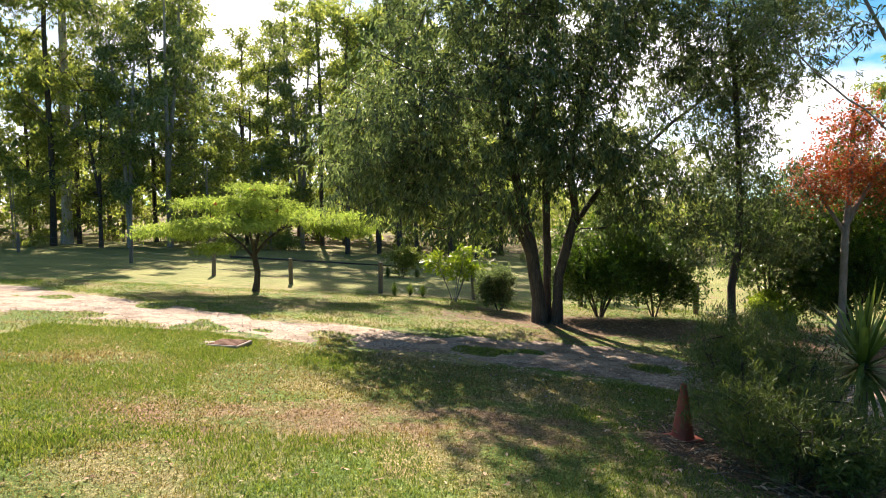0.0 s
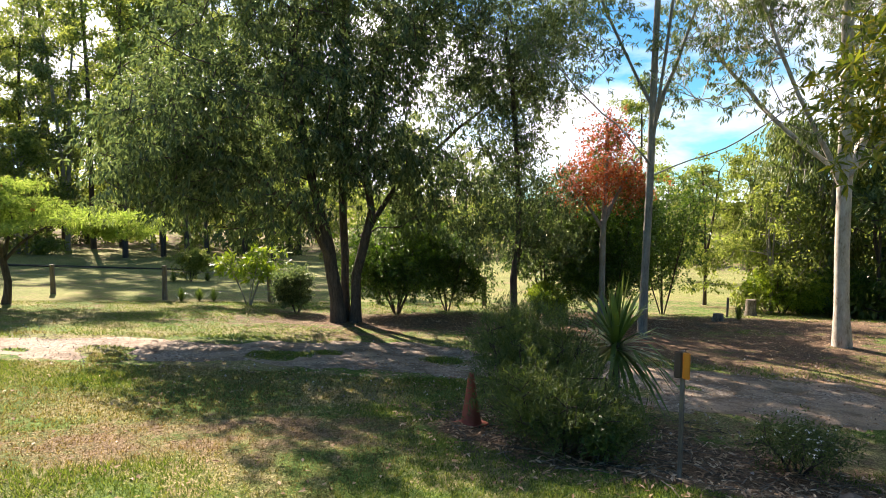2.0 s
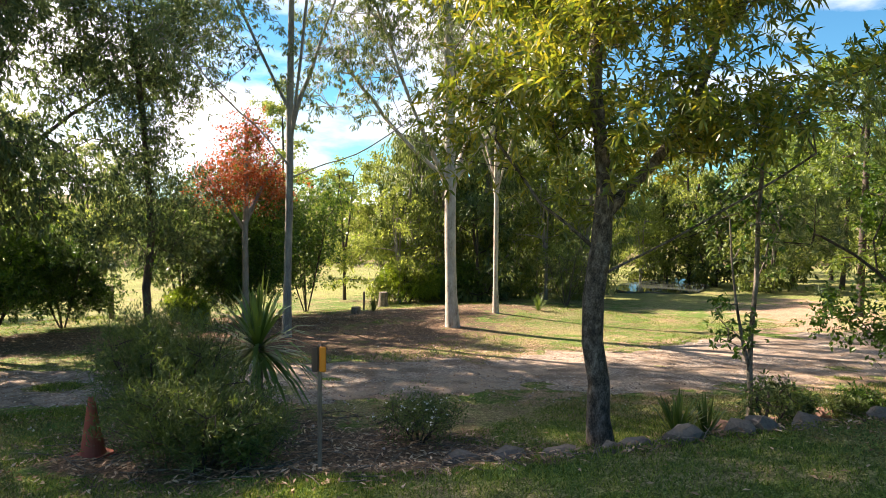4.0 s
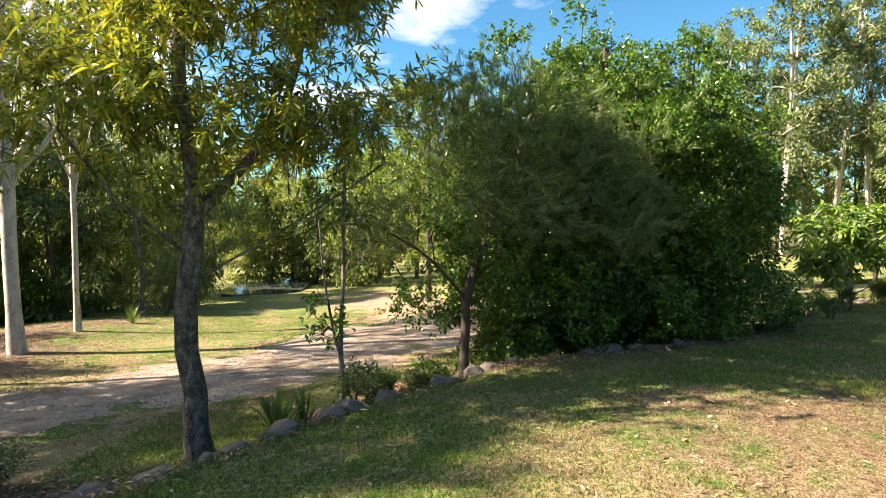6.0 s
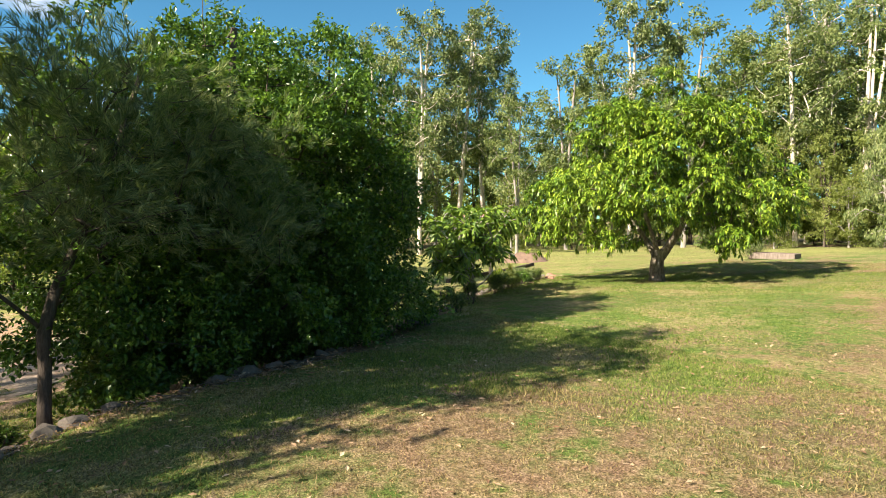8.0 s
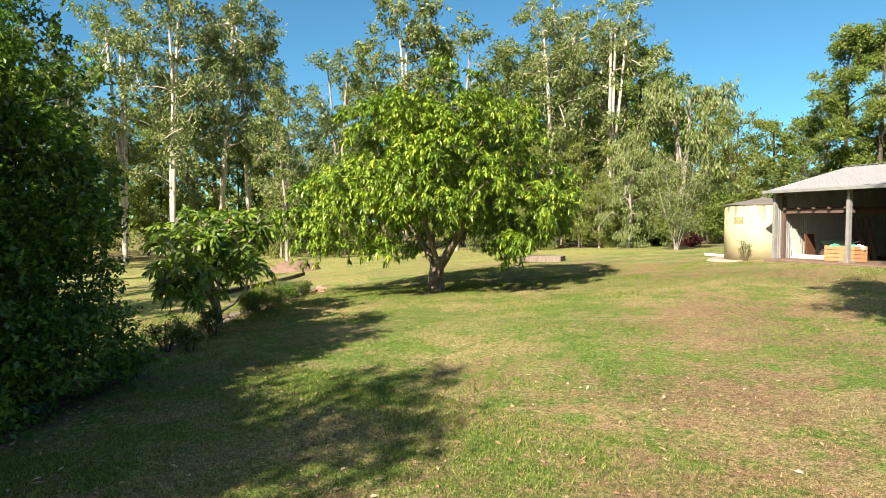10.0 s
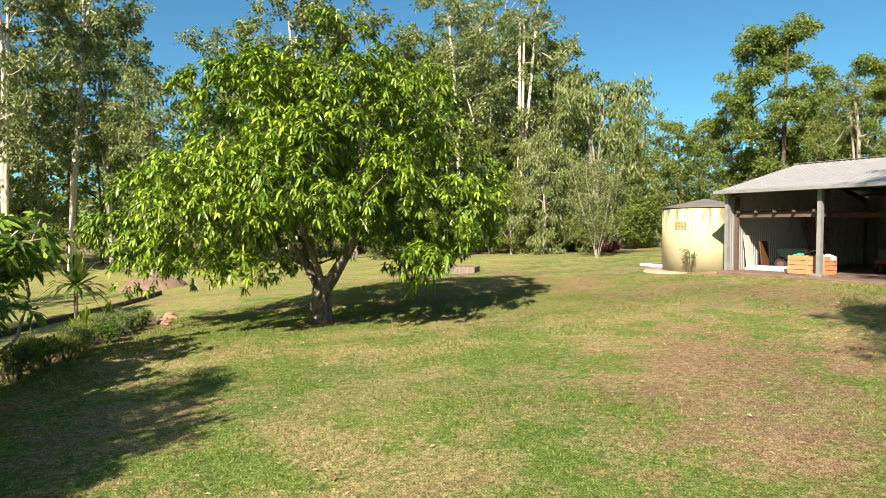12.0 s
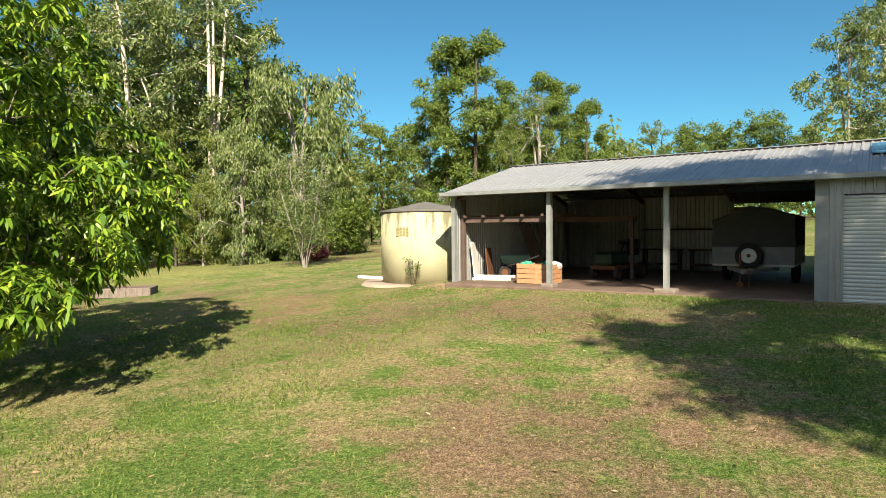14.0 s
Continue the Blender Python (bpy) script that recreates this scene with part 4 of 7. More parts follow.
# Frangipani with thick bent limbs on the terrace edge
tree("frangipani_tree", 20.1, -10.75, "frangipani tree with bent grey limbs and long leaves", [
    [(0, 0, 0), (0.0, 0.0, 0.5), (-0.15, 0.15, 1.1), (-0.5, 0.5, 1.9)], [(0, 0, 0.35), (0.6, -0.8, 0.55), (1.2, -1.5, 0.85), (1.5, -1.8, 1.6), (1.4, -1.7, 2.3)], [(0, 0, 0.8), (0.3, -0.3, 1.5), (0.6, -0.6, 2.3)], [(0, 0, 0.6), (-0.8, 0.7, 1.3), (-1.4, 1.2, 1.9)]], 0.13,
    [(0, 0, 2.6, 1.6, 1.6, 0.7), (1.0, -1.1, 2.6, 1.2, 1.2, 0.65), (-1.3, 1.1, 2.3, 1.3, 1.3, 0.7), (-0.8, 0.5, 1.7, 1.5, 1.5, 0.6), (-1.8, 1.6, 1.5, 0.9, 0.9, 0.6)], 300, BARK_GREY, LEAF_FRANGI, 101, shell=0.45, low=0.9,
    wood=dict(tip=0.016, sides=6, flare=1.2, power=0.7), crown=dict(sprays=1, spread=0.08, leaves=15, length=0.32, width=0.08, fwd=0.45, rad=1.0, droop=0.1, outward=0.3, long=True, curl=0.4, whorl=0.9),
    extra=(LEAF_PINK, "blossom", 0.05, dict(sprays=1, spread=0.04, leaves=10, length=0.07, width=0.05)))
tree("sapling", 9.7, 2.2, "thin twin-stemmed sapling with small dark leaves", [[(0, 0, 0), (0.05, 0, 1.0), (0.1, 0.0, 2.2), (0.12, 0, 3.9)], [(0, 0, 0.9), (-0.15, 0.2, 1.9), (-0.25, 0.3, 3.1)]], 0.042,
     [(0, 0.1, 3.3, 0.7, 0.7, 0.9), (-0.1, 0.2, 1.7, 0.5, 0.5, 0.6)], 46, BARK_BROWN, LEAF_FICUS, 102, shell=0.6, low=1.0, crown=dict(sprays=4, spread=0.12, leaves=6, length=0.1, width=0.045, droop=0.3))

# Thin shrubs at the foot of the southern wood
tree("crepe_myrtle", 21.4, -42.0, "twiggy many-stemmed tree with thin yellowing leaves", [[(0.06 * math.cos(a), 0.06 * math.sin(a), 0), (0.5 * math.cos(a), 0.5 * math.sin(a), 1.6), (1.1 * math.cos(a), 1.1 * math.sin(a), 3.6), (1.5 * math.cos(a), 1.5 * math.sin(a), 5.4)] for a in (0.3, 1.5, 2.6, 3.9, 5.1)], 0.03,
     [(0, 0, 3.6, 2.0, 2.0, 2.4), (0.2, 0, 5.2, 1.4, 1.4, 1.1), (-0.3, 0.2, 1.9, 1.3, 1.3, 1.0)], 300, BARK_GREY, LEAF_GUM_WARM, 111, shell=0.5, low=0.9, wood=dict(tip=0.006, power=0.7, kink=0.5), crown=dict(sprays=4, spread=0.2, leaves=6, length=0.14, width=0.06, droop=0.4, loose=0.06))
bush("lime_shrub", 22.6, -52.5, "bright green leafy shrub at the wood's edge", 1.9, 4.2, LEAF_DENSE, 112, n=220, length=0.2, width=0.09)
bush("wine_shrub", 22.4, -46.6, "low wine-red leaved shrub at the wood's edge", 0.7, 1.0, leaf_mat("wine-red leaf", [(0.2, (0.07, 0.02, 0.02)), (0.8, (0.18, 0.06, 0.05))], 0.5, 0.3), 113, n=80, length=0.14, width=0.06)
for k, (x, y, r, h) in enumerate([(27.5, -50.5, 1.5, 3.4), (31.5, -50.0, 1.8, 4.4), (36.0, -52.5, 1.7, 3.6), (33.8, -54.0, 1.4, 2.6), (25.2, -48.8, 1.2, 2.4)]):
    bush("edge_shrub", x, y, "sprawling green shrub along the edge of the wood", r, h, (LEAF_LIME, LEAF_WOOD, LEAF_DENSE)[k % 3], 114 + k, n=130, length=0.22, width=0.09, group="woodland edge shrubs", stems=6)

# ---------------------------------------------------------------- the wood all round


def wood_tree(x, y, label, seed, height, clear, width, r0, bark, leaf, clumps, per, sprays, leaves, length, wid, trunks=1, droop=0.7, clump=1.0, dome=0.55, power=0.68):
    """A woodland tree: tall thin stems and a crown broken into clumps."""
    rng = np.random.default_rng(seed)
    stems, blobs = [], []
    for k in range(trunks):
        a, lean = rng.uniform(0, 6.28), rng.uniform(0.03, 0.09) * height * (1 if trunks > 1 else 0.4)
        cx, cy = math.cos(a) * lean, math.sin(a) * lean
        stems.append([(0, 0, 0), (cx * 0.25 + rng.normal(0, 0.1), cy * 0.25, height * 0.3), (cx * 0.6, cy * 0.6 + rng.normal(0, 0.15), height * 0.62), (cx, cy, height * 0.86)])
    for k in range(clumps):
        t = ((k + rng.uniform(0, 1)) / clumps) ** 0.8
        h = clear + (height - clear) * t * 0.97
        full = math.sin(math.pi * min(1.0, 0.12 + 0.8 * t)) ** 0.7
        reach = width * full * math.sqrt(rng.uniform(0.1, 1.0))
        a = k * 2.4 + rng.uniform(-0.5, 0.5)
        s = stems[k % trunks][-1]
        c = width * rng.uniform(0.34, 0.54) * clump
        blobs.append((s[0] * t + math.cos(a) * reach, s[1] * t + math.sin(a) * reach, h - c * 0.4, c, c, c * rng.uniform(0.55, 0.8)))
    return tree("forest_tree", x, y, label, stems, r0, blobs, clumps * per, bark, leaf, seed, shell=0.3, low=0.5, group="woodland", wood=dict(tip=0.012, sides=4, power=power, flare=1.3),
                crown=dict(sprays=sprays, spread=0.16, dome=dome, leaves=leaves, length=length, width=wid, fwd=0.3, rad=0.8, droop=droop, loose=length * 0.5, flat=0.3))


def far_trees():
    """A few kinds of tree, each built once and then stood about."""
    rng = np.random.default_rng(77)
    tall, low = "tall gum tree in the surrounding woodland", "leafy smaller tree in the surrounding woodland"
    k = [wood_tree(0, 0, tall, 200, 22, 6.5, 3.5, 0.17, BARK_PALE, LEAF_GUM, 27, 4, 11, 7, 0.36, 0.16, 2),
         wood_tree(0, 0, tall, 201, 20, 4.5, 3.7, 0.17, BARK_GREY, LEAF_GUM_WARM, 25, 4, 11, 7, 0.36, 0.16, 2),
         wood_tree(0, 0, tall, 202, 24, 8, 4.0, 0.17, BARK_PALE, LEAF_GUM_WARM, 28, 4, 11, 7, 0.36, 0.16, 3),
         wood_tree(0, 0, tall, 203, 23, 6, 3.1, 0.17, BARK_DARK, LEAF_WOOD, 16, 4, 10, 7, 0.42, 0.17, 1),
         wood_tree(0, 0, low, 204, 13, 1.0, 2.8, 0.13, BARK_DARK, LEAF_WOOD, 16, 4, 11, 8, 0.31, 0.13, 2),
         wood_tree(0, 0, low, 205, 8, 0.4, 2.3, 0.1, BARK_GREY, LEAF_WOOD, 14, 4, 11, 8, 0.27, 0.11, 3),
         wood_tree(0, 0, low, 206, 6, 0.3, 2.3, 0.08, BARK_DARK, LEAF_SHRUB, 10, 4, 10, 6, 0.36, 0.16, 3),
         wood_tree(0, 0, low, 207, 17, 3.0, 3.9, 0.2, BARK_DARK, LEAF_DENSE, 21, 4, 12, 8, 0.33, 0.155, 1, 0.5, 1.05, 0.6),
         wood_tree(0, 0, low, 208, 10, 0.6, 2.6, 0.16, BARK_GREY, LEAF_GUM_WARM, 19, 5, 10, 9, 0.32, 0.1, 3, 1.6, 0.95, 0.4),
         wood_tree(0, 0, tall, 209, 18, 3.5, 3.6, 0.2, BARK_DARK, LEAF_DENSE, 26, 4, 12, 8, 0.38, 0.19, 1, 0.4, 1.15, 0.78),
         wood_tree(0, 0, "half-bare grey tree with thin foliage", 210, 16, 3.0, 3.4, 0.2, BARK_GREY, LEAF_DENSE, 22, 8, 8, 7, 0.2, 0.09, 3, 0.4, 0.9, 0.4, 0.5),
         wood_tree(0, 0, tall, 211, 18, 3.0, 3.5, 0.2, BARK_DARK, LEAF_DENSE, 26, 6, 15, 9, 0.27, 0.135, 1, 0.45, 0.68, 0.5)]
    used = set()

    def stand(i, x, y, s):
        ob = k[i]
        ob.scale = (s, s, s)
        m = pose(x, y, gh(x, y) - 0.1, 0, 0, rng.uniform(0, 360))
        if i in used:
            copy_thing(ob, m)
        else:
            used.add(i)
            ob.matrix_world = m @ Matrix.Diagonal((s, s, s, 1))

    def belt(n, lo, hi, near, far, kinds, small, large):
        for j in range(n):
            a = radians(lo + (hi - lo) * (j + rng.uniform(0, 1)) / n)
            d = rng.uniform(near, far)
            stand(int(rng.choice(kinds)), math.sin(a) * d, math.cos(a) * d, rng.uniform(small, large))

    # north-west and north: an open wood beyond the paddock
    belt(29, -46, 6, 50, 62, [1, 1, 3, 3, 4, 5], 0.85, 1.15)
    belt(11, -46, 8, 64, 84, [3, 3, 4], 0.9, 1.2)
    belt(16, -46, 10, 52, 74, [5, 6, 4], 0.7, 1.1)
    belt(9, 8, 40, 80, 110, [4, 5, 3], 0.7, 1.0)
    # east, behind the pond
    belt(16, 50, 100, 40, 56, [5, 4, 5, 8], 0.6, 0.95)
    belt(11, 46, 64, 31, 40, [5, 5, 4, 8], 0.6, 0.9)
    belt(9, 84, 104, 27, 38, [5, 7, 4, 6], 0.5, 0.75)
    belt(9, 38, 104, 60, 90, [4, 4, 7], 0.7, 0.9)

    def sighted(eye, heading, rows):
        """Trees by bearing: degrees right of the heading, rise of the top above eye level in degrees, metres away, kind, its height."""
        for turn, rise, d, i in rows:
            a = radians(heading + turn)
            x, y = eye[0] + math.sin(a) * d, eye[1] + math.cos(a) * d
            top = eye[2] + d * math.tan(radians(rise)) - gh(x, y)
            stand(i, x, y, top / TOP[i])

    TOP = (23.0, 21.2, 25.0, 23.8, 14.0, 9.0, 7.0, 18.5, 10.5, 18.6, 16.5, 18.6)
    # south-east: tall pale gums behind the mango
    sighted((2.2, -1.3, 2.5), 121.2, [(-15.5, 17, 60, 0), (-11.5, 18.5, 64, 2), (-8.0, 19, 60, 0), (-4.5, 19.5, 63, 0), (-2.0, 18, 66, 2), (1.0, 13.5, 54, 1), (-6.5, 14, 70, 1), (5.5, 16.5, 60, 1), (8.0, 15, 68, 3), (11.0, 20, 62, 0), (15.5, 20, 60, 1), (19.5, 17, 66, 7), (24.0, 20, 58, 2), (28.5, 20, 60, 2), (31.0, 17, 64, 7), (-19.0, 15, 62, 0), (-22.0, 13, 66, 1), (13.5, 9, 66, 7), (-13.0, 8, 72, 4), (-9.0, 8, 76, 4), (-3.0, 8, 76, 4), (3.0, 8, 72, 5), (7.0, 9, 70, 4), (9.5, 7, 64, 5), (17.5, 8, 62, 7), (21.0, 7.5, 60, 4), (22.5, 4, 54, 5), (18.0, 3.5, 56, 6), (26.0, 6, 56, 4), (30.0, 7, 52, 8)])
    # south: behind the tank and the shed
    sighted((9.6, -11.2, 2.85), 171.5, [(-25.0, 22, 55, 2), (-21.5, 20, 60, 2), (-30.5, 18, 60, 7), (-14.5, 20, 62, 11), (-12.5, 15.5, 45, 8), (-18.5, 10, 46, 8), (-23.0, 10.5, 44, 4), (-27.0, 10, 46, 4), (-16.0, 6, 42, 5), (-21.0, 5, 42, 5), (-10.5, 11, 50, 4), (-8.2, 4.5, 48, 5), (-8.8, 12, 62, 4), (-5.5, 11, 66, 7), (-3.5, 10, 70, 4), (0.5, 17.2, 57, 11), (2.8, 18, 56, 11), (5.0, 12.0, 60, 11), (3.5, 10.5, 60, 4), (-1.5, 9.5, 62, 1), (9.0, 15.5, 46, 10), (10.0, 14.2, 48, 11), (12.8, 11.8, 50, 11), (6.5, 10.5, 48, 4), (11.0, 13, 52, 7), (7.5, 11, 54, 10), (13.0, 8.2, 70, 5), (16.0, 8.6, 70, 5), (19.0, 10.0, 72, 4), (21.8, 10.5, 70, 9), (24.5, 9.2, 74, 9), (27.0, 9.9, 70, 9), (29.8, 8.6, 74, 4), (33.0, 16.5, 56, 1), (36.0, 18, 58, 0), (-13.0, 3.5, 40, 6), (-17.5, 3.0, 41, 6)])
    sighted((9.6, -11.2, 2.85), 171.5, [(-24.0, 15, 68, 9), (-20.0, 14, 72, 7), (-16.5, 16, 70, 9), (-12.0, 13, 74, 7), (-26.5, 5, 50, 5), (-19.5, 4.5, 48, 4), (-11.0, 5, 56, 5), (-6.5, 6.5, 74, 4), (-2.5, 6, 76, 7), (3.0, 7, 74, 4), (7.0, 7.5, 72, 4), (10.5, 7.5, 74, 7), (13.5, 6.5, 78, 4)])
    sighted((2.2, -1.3, 2.5), 121.2, [(-14.0, 10, 74, 7), (-10.0, 11, 78, 9), (-5.0, 11, 76, 7), (-1.0, 10, 78, 9), (4.0, 11, 74, 7), (10.0, 12, 74, 9), (16.0, 12, 72, 7), (23.0, 13, 70, 9), (27.0, 11, 70, 7), (-16.0, 5, 58, 5), (0.5, 5, 60, 5), (6.0, 5, 60, 4)])
    belt(8, 190, 215, 80, 120, [7, 4, 5, 7], 0.55, 0.85)
    # north-east: close-grown trees past the mulched mound and round the pond
    sighted((0.2, -0.1, 2.5), 58.7, [(-20.5, 3.0, 50, 4), (-17.8, 5.6, 31, 4), (-14.4, 6.2, 34, 4), (-11.5, 7.4, 31, 8), (-8.2, 8.0, 33, 4), (-5.0, 8.2, 33, 8), (-2.0, 9.2, 36, 8), (1.5, 8.6, 47, 7), (6.0, 7.0, 60, 4), (9.0, 7.6, 62, 7), (13.0, 7.5, 58, 4), (17.0, 7.2, 50, 7), (20.6, 7.4, 46, 9), (24.0, 8.6, 44, 7), (28.0, 9.0, 42, 9), (33.0, 9.0, 44, 7), (-12.8, 3.0, 29, 5), (-5.5, 3.2, 30, 6), (3.8, 6.0, 44, 8), (11.0, 3.5, 47, 6), (15.0, 3.8, 44, 6), (19.0, 3.4, 40, 6)])
    # north-west: taller gums standing closer
    sighted((0.0, 0.0, 2.5), 0.0, [(-15.5, 15, 66, 3), (-9.0, 14, 64, 3), (-4.0, 13, 66, 1), (1.0, 12, 68, 1), (-30.5, 13, 66, 4), (-21.0, 12, 70, 4), (-13.0, 10, 70, 4), (-6.0, 9.5, 72, 4), (4.5, 9, 70, 4)])


far_trees()


def distant_wood():
    """The woodland that closes the view on every side, far off."""
    rng = np.random.default_rng(91)
    n = 45000
    a = rng.uniform(0, 2 * math.pi, n)
    d = rng.uniform(125, 185, n)
    x, y = 8 + np.sin(a) * d, -3 + np.cos(a) * d
    tall = 7 + 3.5 * np.sin(a * 9 + 1) + 2.5 * np.sin(a * 23) + 2.0 * np.sin(a * 57 + d * 0.2)
    z = gz(x, y) + np.clip(tall, 2.5, 14) * rng.uniform(0, 1, n) ** 0.7
    me = leaf_mesh("distant_woodland", np.column_stack([x, y, z]), rng.normal(0, 1, (n, 3)) + np.array([0, 0, -0.3]), 1.3, 0.9, rng, 0.3)
    tagged(link_part("distant_woodland", me, LEAF_DENSE), "continuous far woodland closing the view", "woodland", "", "stuff")


distant_wood()


def thicket():
    """The undergrowth and lower crowns that fill the wood between its trunks."""
    rng = np.random.default_rng(93)
    n = 85000
    deg = rng.uniform(-48, 312, n)
    a = np.radians(deg)
    lump = np.sin(a * 31 + 1) * 0.5 + np.sin(a * 67 + 2) * 0.35 + np.sin(a * 113) * 0.25
    d = 84 + 7 * np.sin(a * 41) + rng.uniform(-7, 9, n)
    tall = np.select([deg < 14, deg < 34, deg < 50, deg < 108, deg < 185], [9.0, 5.0, 2.5, 7.0, 11.0], 8.5) * (1 + 0.3 * lump)
    x, y = 5 + np.sin(a) * d, -5 + np.cos(a) * d
    z = gz(x, y) + np.clip(tall, 1.5, 17) * rng.uniform(0, 1, n) ** 0.8
    x, y, z = (v + 0.5 * np.sin(z * 2.1 + k + a * 200) for k, v in enumerate((x, y, z)))
    me = leaf_mesh("woodland_thicket", np.column_stack([x, y, z]), rng.normal(0, 1, (n, 3)) + np.array([0, 0, -0.4]), 0.68, 0.38, rng, 0.3)
    tagged(link_part("woodland_thicket", me, LEAF_WOOD), "tangled undergrowth filling the wood between trunks", "undergrowth", "", "stuff")


thicket()

# ---------------------------------------------------------------- shed and tank
ZINC = plain("weathered zinc", (0.4, 0.41, 0.41), 0.42, 0.55, 0.2, 3.0, 0.05)
ROOF_ZINC = plain("dull roof zinc", (0.36, 0.37, 0.38), 0.5, 0.45, 0.22, 1.5, 0.05)
# Inner cladding far darker than ZINC: the shed's interior shade is in its colour.
INNER_SHADE = plain("inner cladding toned for shade", (0.11, 0.105, 0.095), 0.7, 0.2, 0.3, 2.0, 0.1)
POST_STEEL = plain("dull galvanised steel", (0.3, 0.32, 0.32), 0.5, 0.4, 0.3, 4.0, 0.06)
FOOTING = plain("stained old concrete", (0.2, 0.165, 0.135), 0.92, 0, 0.4, 6.0, 0.6)
# Darker copy of POST_STEEL; the trailer bay's shade is put into the colour.
SHADED_STEEL = plain("galvanised panel toned for shade", (0.17, 0.18, 0.18), 0.55, 0.4, 0.3, 4.0, 0.06)
PALE_STEEL = plain("pale painted steel", (0.55, 0.58, 0.58), 0.4, 0.3, 0.15, 3.0, 0.04)
TIMBER = plain("old rough timber", (0.1, 0.068, 0.055), 0.85, 0, 0.4, 5.0, 0.4)
CRATE = plain("pine crate boards", (0.42, 0.22, 0.11), 0.75, 0, 0.3, 6.0, 0.3)
CONCRETE = plain("dusty concrete", (0.36, 0.29, 0.23), 0.9, 0, 0.3, 2.5, 0.4)
RUBBER = plain("black rubber", (0.02, 0.02, 0.022), 0.8, 0, 0.3, 12.0, 0.3)
CANVAS = plain("dark canvas", (0.06, 0.062, 0.06), 0.9, 0, 0.2, 8.0, 0.3)
GREEN_PAINT = plain("faded green paint", (0.12, 0.25, 0.2), 0.5, 0.1, 0.3, 8.0, 0.1)
WHITE_PVC = plain("white plastic", (0.75, 0.74, 0.7), 0.4, 0, 0.1, 6.0, 0.05)
RUST = plain("rusty steel", (0.16, 0.07, 0.035), 0.85, 0.3, 0.45, 9.0, 0.4)
EARTHEN = plain("red earth floor", (0.15, 0.105, 0.08), 0.95, 0, 0.55, 3.0, 0.9)
FLOOR_Z, EAVE_Z, RIDGE_Z, BAY, DEPTH = 1.3, 3.86, 4.95, 3.02, 8.0
SHED = pose(11.96, -29.3, 0, 0, 0, math.degrees(math.atan2(0.446, -0.895)))   # x along the front, y into the shed


def ribbed(width, length, pitch=0.19, rib=0.028, thick=0.0):
    """A ribbed steel sheet in x and y, ribs along y, built from a folded outline."""
    xs, zs = [], []
    n = max(1, round(width / pitch))
    step = width / n
    for k in range(n):
        x = k * step
        for fx, fz in ((0.0, 0), (0.6, 0), (0.68, 1), (0.88, 1), (0.96, 0)):
            xs.append(x + fx * step)
            zs.append(fz * rib)
    xs.append(width)
    zs.append(0.0)
    v = [(x, y, z) for y in (0.0, length) for x, z in zip(xs, zs)]
    m = len(xs)
    return v, [(k, k + 1, m + k + 1, m + k) for k in range(m - 1)]


def sheet(name, width, length, m, mat, parent, pitch=0.19, rib=0.028):
    v, q = ribbed(width, length, pitch, rib)
    me = fast_mesh(name, v, q, None, False)
    ob = link_part(name, me, mat, parent)
    ob.matrix_local = m
    return ob


def again(ob, m):
    """The same piece once more, at another place under the same parent."""
    c = ob.copy()
    scene.collection.objects.link(c)
    c.matrix_local = m
    return c


